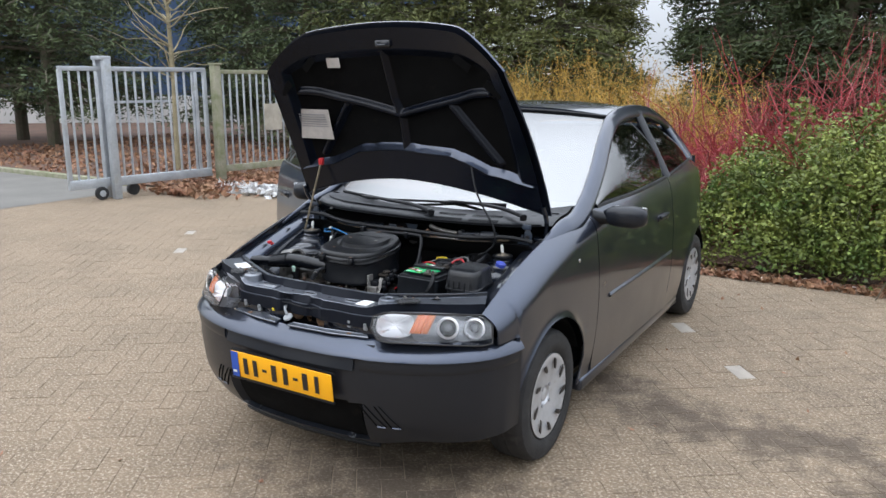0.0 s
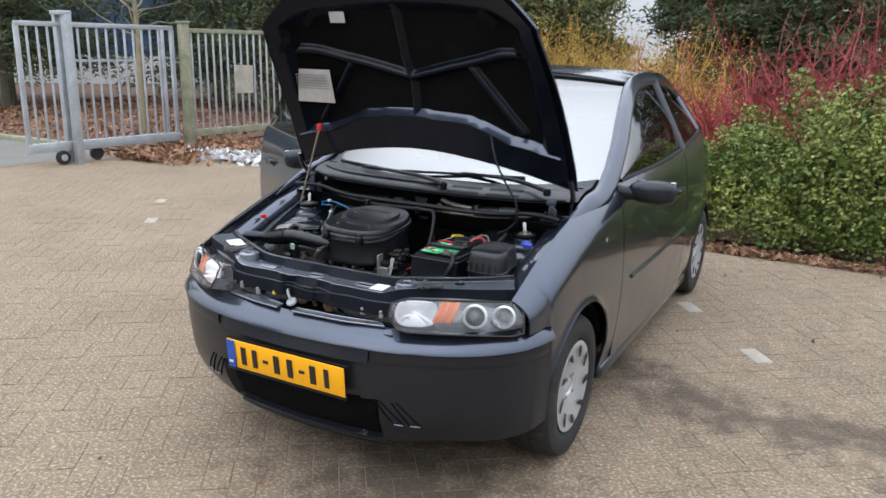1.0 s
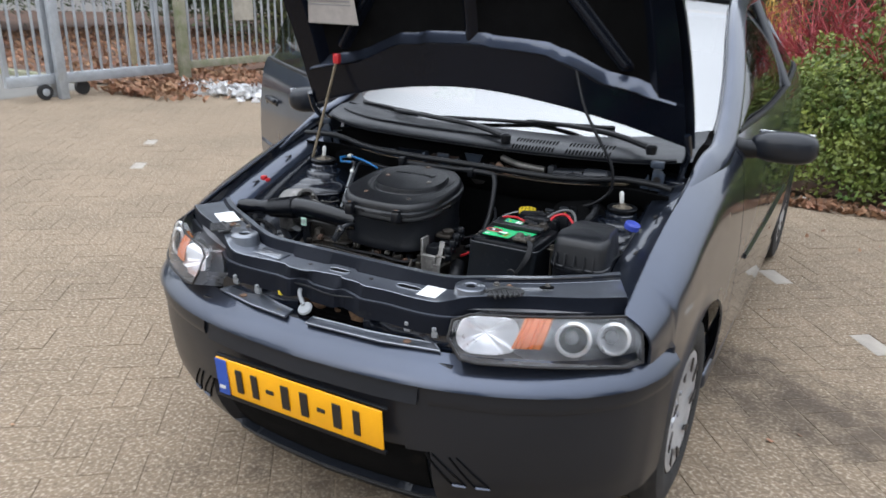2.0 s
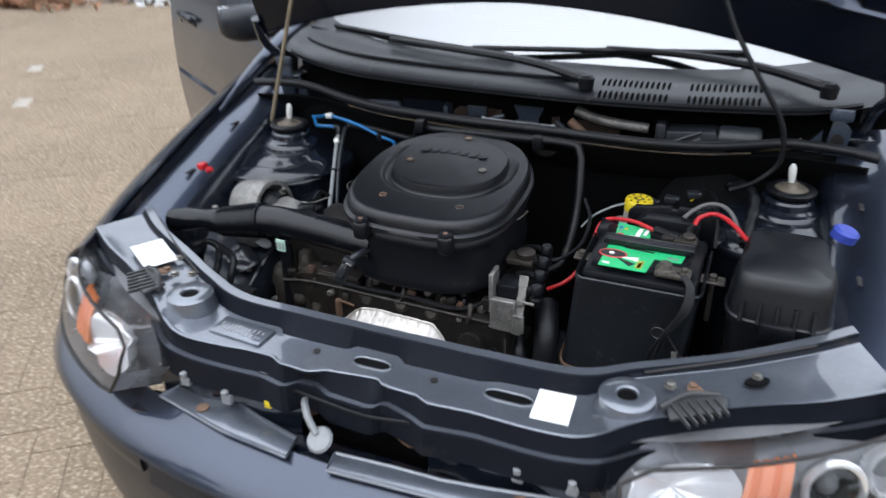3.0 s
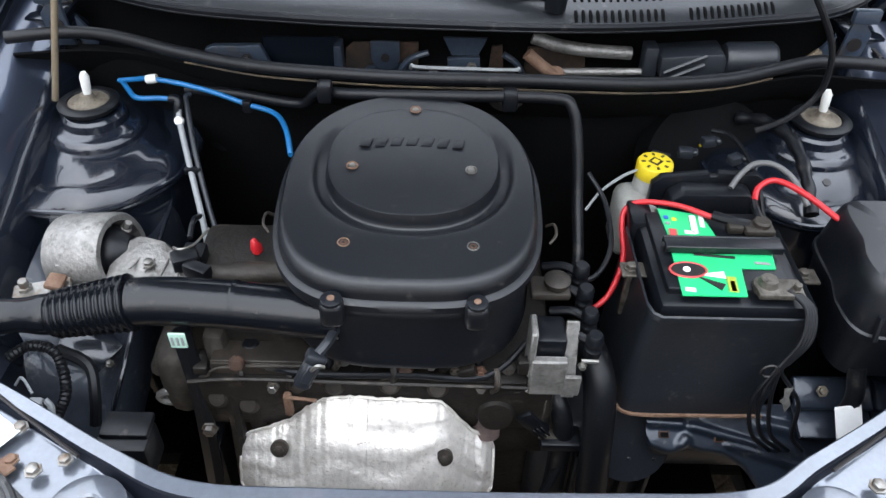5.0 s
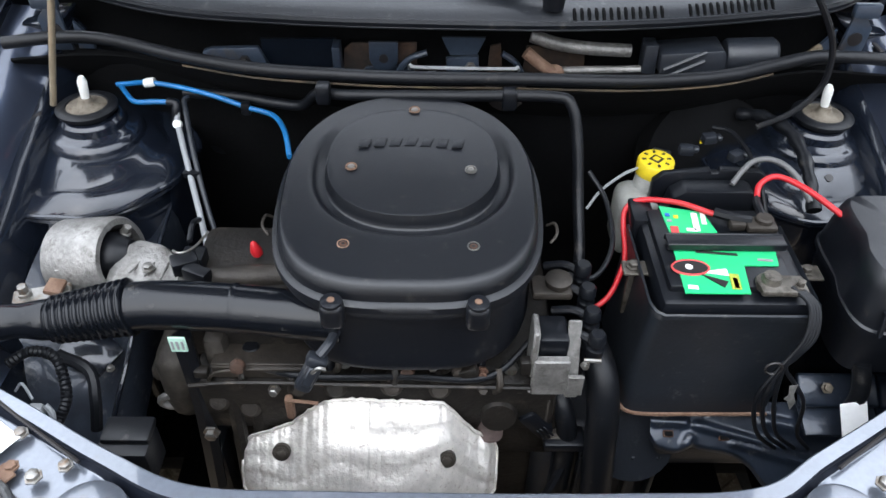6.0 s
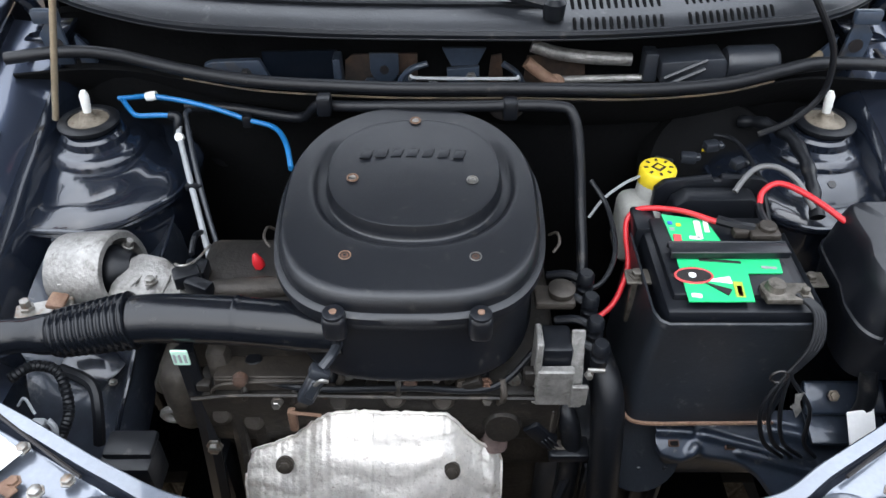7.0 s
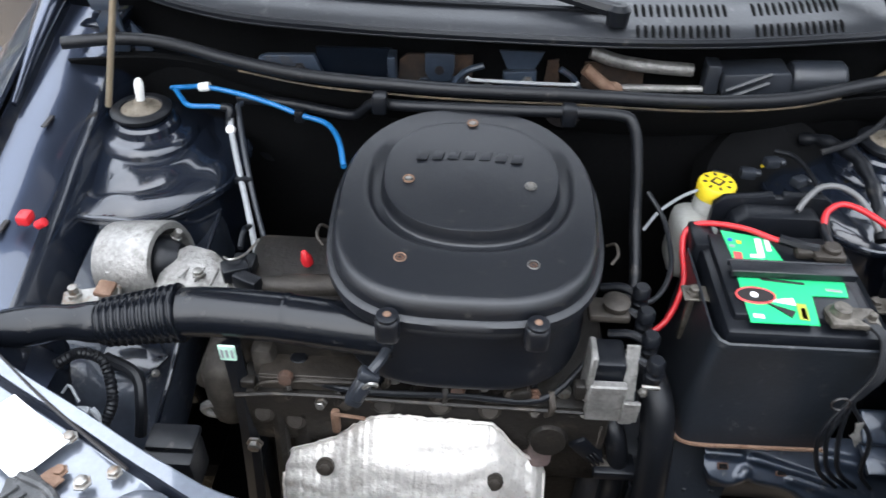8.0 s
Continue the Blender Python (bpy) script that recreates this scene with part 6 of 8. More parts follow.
part("connector_clip", tube([(-0.365, -0.212, 0.803), (-0.355, -0.222, 0.808), (-0.345, -0.216, 0.806), (-0.338, -0.200, 0.802), (-0.330, -0.17, 0.80)], 0.0018, 6), STEEL, conn)
part("pipe_union", joined(lathe([(0.013, -0.02), (0.014, -0.015), (0.014, 0.015), (0.012, 0.02)], 16, Matrix.Translation((-0.297, -0.232, 0.775)) @ Matrix.Rotation(radians(90), 4, "Y")), tube([(-0.29, -0.232, 0.775), (-0.25, -0.225, 0.77), (-0.20, -0.22, 0.77)], 0.017, 12)), GRIME, car)
part("blue_hose", tube([(-0.519, 0.098, 0.867), (-0.490, 0.090, 0.874), (-0.459, 0.075, 0.884), (-0.41, 0.068, 0.880), (-0.36, 0.058, 0.872), (-0.311, 0.044, 0.862), (-0.268, 0.022, 0.862), (-0.242, -0.030, 0.868), (-0.226, -0.090, 0.866)], 0.0040, 10), BLUE, car, "bright blue vacuum hose")
part("blue_hose", tube([(-0.512, 0.094, 0.867), (-0.495, 0.070, 0.866), (-0.475, 0.046, 0.868), (-0.440, 0.040, 0.872), (-0.424, 0.039, 0.872)], 0.0040, 10), BLUE, car, "short bright blue hose")
part("hose_joint", lathe([(0.0065, -0.007), (0.0072, 0.0), (0.0065, 0.009)], 14, Matrix.Translation((-0.459, 0.0745, 0.884)) @ Matrix.Rotation(radians(80), 4, "Y")), WHITE, car)
part("hose_elbow", tube([(-0.424, 0.039, 0.872), (-0.412, 0.036, 0.872), (-0.412, 0.030, 0.86), (-0.415, 0.03, 0.845)], 0.0065, 10), PLASTIC, car)
part("hose_clip", rbox((-0.312, 0.044, 0.860), (0.014, 0.012, 0.020), 0.003), PLASTIC, car)
part("vacuum_pipe", tube([(-0.41, 0.075, 0.868), (-0.33, 0.065, 0.868), (-0.27, 0.048, 0.868), (-0.225, 0.035, 0.872), (-0.195, 0.008, 0.908), (-0.15, -0.010, 0.916), (0.0, -0.020, 0.922), (0.13, -0.024, 0.925), (0.158, -0.034, 0.915), (0.168, -0.058, 0.87), (0.172, -0.10, 0.80), (0.170, -0.17, 0.75), (0.150, -0.20, 0.74)], 0.0080, 12), RUBBER, car, "black brake vacuum pipe along the bulkhead")
for x in (-0.185, 0.072):
    part("pipe_clip", rbox((x, -0.012 if x < 0 else -0.022, 0.920), (0.020, 0.024, 0.028), 0.004), PLASTIC, car)
part("grommet", lathe([(0.010, 0), (0.022, 0.003), (0.020, 0.010), (0.008, 0.012)], 18, Matrix.Translation((-0.386, 0.130, 0.745)) @ Matrix.Rotation(radians(90), 4, "X")), RUBBER, car)
part("bulkhead_hole", lathe([(0.030, 0), (0.030, 0.004), (0.024, 0.005)], 20, Matrix.Translation((0.072, 0.035, 0.90)) @ Matrix.Rotation(radians(80), 4, "X")), INK, car)

# ignition coil, leads, thermostat hoses
coil_frame = part("coil_frame", joined(rbox((0.114, -0.350, 0.728), (0.044, 0.012, 0.062), 0.002, 1), rbox((0.092, -0.335, 0.765), (0.008, 0.036, 0.078), 0.002, 1), rbox((0.114, -0.346, 0.700), (0.050, 0.016, 0.006), 0.0015, 1)), CAST, car, "aluminium coil bracket")
part("bracket_arm", joined(rbox((0.141, -0.339, 0.746), (0.016, 0.004, 0.104), 0.0012, 1, Matrix.Rotation(radians(-22), 4, "X")), rbox((0.144, -0.358, 0.720), (0.020, 0.006, 0.034), 0.001, 1)), CAST, coil_frame, "bare silver bracket arm")
part("coil", rbox((0.116, -0.318, 0.750), (0.038, 0.045, 0.060), 0.006), PLASTIC, car, "black ignition coil")
part("coil_bolt", joined(tube([(0.150, -0.356, 0.764), (0.170, -0.357, 0.764)], 0.0028, 8), bolt((0.150, -0.362, 0.764), 0.006, 0.006, Matrix.Rotation(radians(90), 4, "X"))), STEEL, car)
for k in range(4):
    x, y, z = 0.158 + 0.003 * k, -0.245 - 0.030 * k, 0.800 - 0.010 * k
    part("lead_boot", joined(lathe([(0.010, -0.02), (0.011, -0.006), (0.0095, -0.004), (0.0095, 0.002), (0.011, 0.004), (0.0105, 0.014), (0.008, 0.018)], 14, Matrix.Translation((x, y, z))), tube([(x, y, z), (x - 0.02, y + 0.012, z + 0.004), (x - 0.045, y + 0.02, z - 0.005)], 0.0055, 8)), PLASTIC, car)
part("throttle_lever", joined(lathe([(0.016, 0), (0.017, 0.008), (0.010, 0.012)], 18, Matrix.Translation((0.126, -0.262, 0.800))), rbox((0.118, -0.262, 0.792), (0.05, 0.035, 0.012), 0.004)), GRIME, car)
part("coolant_hose", tube([(0.172, -0.28, 0.72), (0.185, -0.32, 0.70), (0.19, -0.345, 0.66), (0.192, -0.37, 0.58), (0.195, -0.40, 0.45)], 0.021, 16), RUBBER, car, "thick black coolant hose")
part("coolant_hose", tube([(0.125, -0.29, 0.66), (0.14, -0.33, 0.645), (0.15, -0.345, 0.60), (0.148, -0.36, 0.50)], 0.014, 12), RUBBER, car)
part("hose_clip", rbox((0.146, -0.348, 0.594), (0.055, 0.034, 0.016), 0.004), PLASTIC, car)
part("lambda_plug", joined(rbox((0.106, -0.346, 0.630), (0.024, 0.020, 0.050), 0.004, 2, Matrix.Rotation(radians(-38), 4, "Y")), *[rbox((0.114 + 0.004 * q, -0.358, 0.616 + 0.004 * q), (0.003, 0.003, 0.024), 0.001, 1, Matrix.Rotation(radians(-38), 4, "Y")) for q in range(3)], tube([(0.10, -0.32, 0.65), (0.09, -0.31, 0.67), (0.10, -0.30, 0.69)], 0.007, 8)), PLASTIC, car, "black lambda sensor connector")
part("heater_loop", tube([(0.150, -0.36, 0.55), (0.125, -0.38, 0.50), (0.09, -0.36, 0.46)], 0.007, 8), RUBBER, car)
part("choke_cable", tube([(0.13, -0.24, 0.79), (0.175, -0.24, 0.79), (0.205, -0.19, 0.80), (0.205, -0.12, 0.82), (0.185, -0.08, 0.84)], 0.0035, 8), RUBBER, car)
part("thermostat", joined(rbox((0.10, -0.30, 0.60), (0.10, 0.08, 0.12), 0.015), lathe([(0.025, 0), (0.028, 0.03), (0.022, 0.045)], 18, Matrix.Translation((0.055, -0.315, 0.645)) @ Matrix.Rotation(radians(80), 4, "X"))), SOOT, car)

part("gearbox", joined(rbox((0.20, -0.24, 0.47), (0.18, 0.20, 0.24), 0.03, 3), *[rbox((0.14 + 0.035 * q, -0.345, 0.48), (0.006, 0.02, 0.16), 0.002) for q in range(5)], lathe([(0.06, 0), (0.07, 0.02), (0.055, 0.05)], 24, Matrix.Translation((0.245, -0.30, 0.55)) @ Matrix.Rotation(radians(60), 4, "X"))), GREYBLACK, car, "grimy cast gearbox housing")
part("manifold_stub", joined(tube([(0.045, -0.300, 0.672), (0.048, -0.328, 0.655), (0.046, -0.345, 0.60)], 0.019, 16), lathe([(0.024, 0), (0.025, 0.006), (0.022, 0.010)], 18, Matrix.Translation((0.046, -0.318, 0.664)) @ Matrix.Rotation(radians(50), 4, "X"))), mat("scaled_pipe", (0.19, 0.135, 0.125), 0.7, 0.3, color2=(0.10, 0.075, 0.07), scale=30, fine=160, bump=0.4, spread=0.4), car, "scaled brown exhaust manifold stub")
part("manifold_nut", joined(bolt((0.034, -0.338, 0.690), 0.010, 0.016, Matrix.Rotation(radians(55), 4, "X")), bolt((0.080, -0.335, 0.690), 0.009, 0.014, Matrix.Rotation(radians(60), 4, "X"))), DUSTY, car)
part("sensor_bracket", joined(rbox((0.118, -0.335, 0.640), (0.004, 0.03, 0.075), 0.001, 1), rbox((0.135, -0.340, 0.602), (0.038, 0.03, 0.004), 0.001, 1), rbox((0.095, -0.315, 0.655), (0.05, 0.02, 0.014), 0.003)), DUSTY, car, "folded metal sensor bracket")
part("head_flange", joined(rbox((0.085, -0.300, 0.668), (0.09, 0.04, 0.030), 0.006), rbox((0.10, -0.310, 0.615), (0.06, 0.05, 0.05), 0.010), bolt((0.105, -0.328, 0.676), 0.010, 0.012, Matrix.Rotation(radians(70), 4, "X"))), GRIME, car)
part("cover_plate", joined(rbox((-0.235, -0.318, 0.730), (0.13, 0.05, 0.004), 0.001, 1, Matrix.Rotation(radians(-8), 4, "X")), rbox((-0.235, -0.343, 0.722), (0.13, 0.003, 0.020), 0.001, 1), tube([(-0.31, -0.345, 0.700), (-0.285, -0.348, 0.728), (-0.17, -0.346, 0.732)], 0.0025, 6)), GRIME, car, "thin metal cover plate under the air cleaner")
for x, z in ((-0.300, 0.66), (-0.262, 0.648), (-0.150, 0.690), (-0.080, 0.694), (-0.020, 0.690)):
    part("head_knob", lathe([(0.013, 0), (0.015, 0.006), (0.015, 0.020), (0.010, 0.026)], 16, Matrix.Translation((x, -0.330, z)) @ Matrix.Rotation(radians(62), 4, "X")), GRIME, car)
part("engine_strut", joined(tube([(-0.285, -0.335, 0.70), (-0.282, -0.350, 0.62), (-0.286, -0.36, 0.50)], 0.010, 8), rbox((-0.255, -0.33, 0.60), (0.025, 0.04, 0.15), 0.006)), SOOT, car)

# ---- battery ----
BOLT_DULL = mat("tarnished_steel", (0.16, 0.145, 0.125), 0.5, 0.7, scale=40, fine=300, bump=0.2, spread=0.4, dirt=(0.03, 0.025, 0.02), dirt_amount=0.4, dirt_scale=70)
BX0, BX1, BY0, BY1, BZ = 0.238, 0.418, -0.326, -0.150, 0.835
battery = part("battery", joined(rbox(((BX0 + BX1) / 2, (BY0 + BY1) / 2, 0.74), (BX1 - BX0, BY1 - BY0, 0.18), 0.008, 2), rbox(((BX0 + BX1) / 2 - 0.005, (BY0 + BY1) / 2 + 0.005, 0.832), (BX1 - BX0 - 0.03, BY1 - BY0 - 0.03, 0.014), 0.004)), PLASTIC, car, "black car battery with a bright green label")
def tray_fn(u, v):
    """A tapered box wall, open towards the bulkhead, with a rolled rim."""
    path = [(-0.5, 0.42), (-0.5, 0.0), (-0.5, -0.38), (-0.475, -0.465), (-0.43, -0.5), (0.0, -0.5), (0.43, -0.5), (0.475, -0.465), (0.5, -0.38), (0.5, 0.0), (0.5, 0.42)]
    x, y = path[round(u * 10)]
    grow, z = [(0.985, 0.645), (0.99, 0.70), (1.0, 0.808), (1.022, 0.811), (1.027, 0.819), (1.01, 0.821), (0.99, 0.817)][round(v * 6)]
    return V(0.327 - 0.08 * (0.82 - z) + x * 0.198 * grow, -0.245 + y * 0.176 * grow - 0.05 * (0.82 - z), z)


part("battery_tray", thick(surf(tray_fn, 10, 6), 0.003, (0.33, -0.2, 0.7)), mat("battery_box_plastic", (0.013, 0.016, 0.021), 0.42, scale=9, fine=180, bump=0.12, spread=0.3, dirt=(0.07, 0.07, 0.07), dirt_amount=0.08, dirt_scale=40), car, "black plastic battery box")
part("tray_edge", tube([(0.213, -0.300, 0.660), (0.214, -0.330, 0.650), (0.235, -0.343, 0.645), (0.31, -0.344, 0.645), (0.405, -0.343, 0.645)], 0.0028, 6), RUST, car)
lab2 = part("battery_label", prism([(-0.058, -0.076), (0.018, -0.076), (0.024, -0.028), (0.066, -0.028), (0.070, -0.002), (-0.055, -0.002)], 0.0016, Matrix.Translation((0.320, -0.243, 0.8395))), GREEN, battery, "bright green printed battery label")
lab3 = part("battery_label", prism([(-0.055, 0.086), (0.000, 0.074), (0.010, 0.024), (-0.052, 0.026)], 0.0016, Matrix.Translation((0.320, -0.243, 0.8395))), GREEN, battery, "bright green printed battery label")
for x, y, w, h, mt, on in ((0.305, -0.190, 0.008, 0.036, PAPER, lab3), (0.297, -0.206, 0.014, 0.006, PAPER, lab3), (0.317, -0.182, 0.006, 0.026, PAPER, lab3), (0.275, -0.206, 0.010, 0.013, REDLAB, lab3), (0.282, -0.180, 0.006, 0.006, YELLOW, lab3), (0.272, -0.176, 0.006, 0.006, PLATE_B, lab3), (0.272, -0.188, 0.006, 0.005, GREYLAB, lab3), (0.325, -0.300, 0.011, 0.026, mat("label_olive", (0.35, 0.40, 0.05), 0.4), lab2), (0.325, -0.303, 0.006, 0.018, REDLAB, lab2), (0.273, -0.310, 0.012, 0.006, PAPER, lab2), (0.372, -0.262, 0.018, 0.004, GREYLAB, lab2), (0.316, -0.250, 0.050, 0.004, INK, lab2)):
    part("label_block", rbox((x, y, 0.8418), (w, h, 0.0012), 0.0003, 1, Matrix.Rotation(radians(-6), 4, "Z")), mt, on)
part("label_eye", prism([(0.021 * math.cos(a), 0.012 * math.sin(a)) for a in (2 * math.pi * k / 24 for k in range(24))], 0.0012, Matrix.Translation((0.278, -0.276, 0.8410))), INK, lab2)
part("label_eye_ring", tube([(0.278 + 0.022 * math.cos(a), -0.276 + 0.013 * math.sin(a), 0.8415) for a in (2 * math.pi * k / 20 for k in range(21))], 0.0015, 6, smooth=False, caps=False), REDLAB, lab2)
part("label_pupil", lathe([(0.0045, 0), (0.0045, 0.0008), (0.002, 0.001)], 14, Matrix.Translation((0.276, -0.276, 0.8424))), PAPER, lab2)
for k, mt in enumerate((PAPER, INK)):
    part("label_ray", prism([(0, -0.002), (0.032, -0.008), (0.032, 0.004)], 0.001, Matrix.Translation((0.288, -0.282 - 0.004 * k, 0.8412 + 0.0003 * k)) @ Matrix.Rotation(radians(0 - 34 * k), 4, "Z")), mt, lab2)
part("battery_clamp", joined(rbox((0.329, -0.236, 0.850), (0.146, 0.022, 0.004), 0.0015), rbox((0.329, -0.246, 0.848), (0.146, 0.003, 0.010), 0.001, 1), rbox((0.329, -0.226, 0.848), (0.146, 0.003, 0.010), 0.001, 1)), LID, battery, "black battery hold-down strap")
for x, y in ((0.221, -0.242), (0.437, -0.248)):
    part("clamp_bolt", joined(rbox((x + (0.012 if x < 0.3 else -0.006), y, 0.808), (0.05, 0.026, 0.004), 0.001, 1), bolt((x, y, 0.810), 0.009, 0.008), rbox((x, y, 0.77), (0.008, 0.008, 0.08), 0.002)), BOLT_DULL, battery)
part("battery_rear_hood", joined(prism([(0.270, 0.77), (0.270, 0.838), (0.282, 0.850), (0.345, 0.858), (0.347, 0.853), (0.356, 0.853), (0.358, 0.859), (0.412, 0.856), (0.424, 0.848), (0.424, 0.77)], 0.012, Matrix.Translation((0, -0.088, 0)) @ Matrix.Rotation(radians(90), 4, "X"), 0.002), prism([(0.278, 0.77), (0.290, 0.835), (0.306, 0.847), (0.392, 0.847), (0.400, 0.842), (0.400, 0.77)], 0.030, Matrix.Translation((0, -0.104, 0)) @ Matrix.Rotation(radians(90), 4, "X"), 0.003), rbox((0.245, -0.155, 0.805), (0.030, 0.05, 0.06), 0.004)), PLASTIC, battery, "black terminal cover")
part("red_cable", tube([(0.165, -0.255, 0.735), (0.200, -0.238, 0.755), (0.222, -0.200, 0.785), (0.224, -0.160, 0.806), (0.228, -0.140, 0.822), (0.246, -0.138, 0.836), (0.29, -0.156, 0.846), (0.330, -0.182, 0.848)], 0.0038, 10), RED, car, "red battery cable")
part("cable_sleeve", tube([(0.330, -0.180, 0.850), (0.352, -0.192, 0.851), (0.372, -0.196, 0.850)], 0.0065, 8), RUBBER, car)
part("red_cable", tube([(0.390, -0.158, 0.853), (0.398, -0.138, 0.864), (0.422, -0.130, 0.871), (0.450, -0.160, 0.872), (0.480, -0.205, 0.866)], 0.0040, 10), RED, car, "thick red cable to the fuse box")
part("grey_cable", tube([(0.370, -0.120, 0.850), (0.385, -0.105, 0.862), (0.405, -0.092, 0.870), (0.430, -0.095, 0.872), (0.450, -0.118, 0.866), (0.466, -0.15, 0.845)], 0.0040, 10), mat("grey_cable", (0.10, 0.10, 0.10), 0.5), car, "grey battery cable")
part("cable_sleeve", tube([(0.388, -0.196, 0.852), (0.386, -0.175, 0.856), (0.390, -0.156, 0.854)], 0.0052, 8), RUBBER, car)
part("battery_post", joined(lathe([(0.012, 0), (0.011, 0.018), (0.009, 0.02)], 16, Matrix.Translation((0.388, -0.198, 0.838))), rbox((0.384, -0.200, 0.846), (0.038, 0.026, 0.010), 0.003), rbox((0.355, -0.198, 0.845), (0.02, 0.016, 0.012), 0.003)), GRIME, battery)
part("battery_post", joined(lathe([(0.016, 0), (0.016, 0.008), (0.012, 0.010), (0.010, 0.018)], 18, Matrix.Translation((0.365, -0.302, 0.836))), rbox((0.378, -0.306, 0.841), (0.055, 0.03, 0.009), 0.003), bolt((0.395, -0.312, 0.845), 0.007, 0.010)), BOLT_DULL, battery, "bare metal clamp on the earth post")
for k in range(4):
    dx = 0.006 * k
    fan = ((0.362, 0.415), (0.372, 0.428), (0.385, 0.440), (0.420, 0.458))[k]
    part("earth_cable", tube([(0.386 + dx * 0.5, -0.312, 0.846), (0.404 + dx * 0.5, -0.332, 0.834), (0.402 + dx * 0.6, -0.352, 0.805), (0.388 + dx * 0.4, -0.360, 0.775), (0.379 + 0.5 * dx, -0.364, 0.760), (fan[0], -0.374, 0.715), (0.5 * (fan[0] + fan[1]) - 0.012, -0.382, 0.66), (fan[1], -0.374, 0.615)], 0.0028, 8), RUBBER, car, "black earth cable" if k == 0 else "")
part("cable_tie", tube([(0.372 + 0.010 * math.cos(a), -0.366, 0.764 + 0.010 * math.sin(a)) for a in (2 * math.pi * k / 14 for k in range(15))], 0.0016, 6, smooth=False, caps=False), INK, car)
part("foil_tag", prism([(-0.007, 0.022), (0.006, 0.026), (0.003, 0.006), (0.010, -0.010), (0.004, -0.026), (-0.004, -0.008), (-0.010, -0.004), (-0.004, 0.004)], 0.002, Matrix.Translation((0.402, -0.374, 0.722)) @ Matrix.Rotation(radians(78), 4, "X") @ Matrix.Scale(0.75, 4)), CAST, car, "crumpled metal tag")
hang = Matrix.Translation((0.262, -0.372, 0.600)) @ Matrix.Rotation(radians(38), 4, "X")
BRACKET_PAINT = mat("bracket_paint", (0.020, 0.028, 0.044), 0.36, 0.35, 0.45, scale=14, fine=110, bump=0.2, spread=0.4, dirt=(0.12, 0.11, 0.10), dirt_amount=0.08, dirt_scale=60)
BEADS = (((0.0, 0.040), (0.042, 0.038), 0.006), ((0.058, 0.035), (0.20, -0.002), 0.006), ((0.150, 0.040), (0.30, 0.010), 0.008), ((0.105, 0.012), (0.30, -0.040), 0.006), ((0.043, 0.012), (0.047, 0.018), 0.007))
bracket_low = curve_fn([-0.004, 0.0, 0.011, 0.028, 0.043, 0.052, 0.062, 0.116, 0.128, 0.140, 0.17, 0.30], [0.018, 0.009, 0.002, -0.002, 0.002, 0.006, 0.003, -0.012, -0.022, -0.040, -0.060, -0.085])


def bracket_pt(u, v):
    """Pressed sheet with rolled lower edge and raised beads."""
    x = -0.004 + 0.304 * u
    low = bracket_low(x)
    y = low + (0.066 - low) * v ** 1.2
    h = 0.0
    for (ax, ay), (bx, by), w in BEADS:
        k = min(1.0, max(0.0, ((x - ax) * (bx - ax) + (y - ay) * (by - ay)) / ((bx - ax) ** 2 + (by - ay) ** 2)))
        h = max(h, 0.006 * math.exp(-(((x - ax - k * (bx - ax)) ** 2 + (y - ay - k * (by - ay)) ** 2) / w ** 2) ** 1.5))
    edge = y - low
    return hang @ V(x, y, h + 0.0015 * noise.noise(V(x * 22, y * 30, 3)) - 0.008 * max(0.0, 1 - edge / 0.007) ** 2)


bracket_ = part("battery_bracket", thick(surf(bracket_pt, 110, 34), 0.002, (0.4, 0.2, 0.2)), BRACKET_PAINT, car, "pressed steel battery bracket with raised beads")
part("bracket_leg", rbox((0.40, -0.335, 0.57), (0.26, 0.03, 0.07), 0.01), BAY_SATIN, bracket_)
for x, y in ((0.019, 0.024), (0.092, 0.020)):
    part("slot_rim", moved(rbox((x, y, 0.0016), (0.014, 0.009, 0.003), 0.0010, 1), hang), RUST_DARK, bracket_)
    part("bracket_slot", moved(rbox((x, y, 0.0030), (0.0105, 0.006, 0.003), 0.0008, 1), hang), DARK, bracket_)

# ---- brake reservoir, fuse box and the driver's side corner ----
tank = part("brake_reservoir", joined(rbox((0.262, -0.075, 0.755), (0.062, 0.075, 0.10), 0.02, 3), lathe([(0.029, 0), (0.025, 0.035), (0.0235, 0.070), (0.022, 0.072)], 24, Matrix.Translation((0.280, -0.060, 0.755)))), TANK, car, "translucent brake fluid reservoir")
cap = part("cap", lathe([(0.0245, 0), (0.026, 0.003), (0.026, 0.022), (0.024, 0.025), (0.017, 0.0255)], 28, Matrix.Translation((0.282, -0.058, 0.822))), YELLOW, tank, "yellow filler cap with black print")
for k in range(8):
    a = math.pi / 4 * k
    part("cap_print", moved(rbox((0.0175, 0, 0.0), (0.006, 0.004, 0.001), 0.0003, 1), Matrix.Translation((0.282, -0.058, 0.8476)) @ Matrix.Rotation(a, 4, "Z")), INK, cap)
part("cap_print", rbox((0.282, -0.058, 0.8476), (0.016, 0.016, 0.001), 0.0004, 1, Matrix.Rotation(radians(45), 4, "Z")), INK, cap)
part("cap_print", rbox((0.282, -0.058, 0.8482), (0.009, 0.009, 0.001), 0.0004, 1, Matrix.Rotation(radians(45), 4, "Z")), YELLOW, cap)
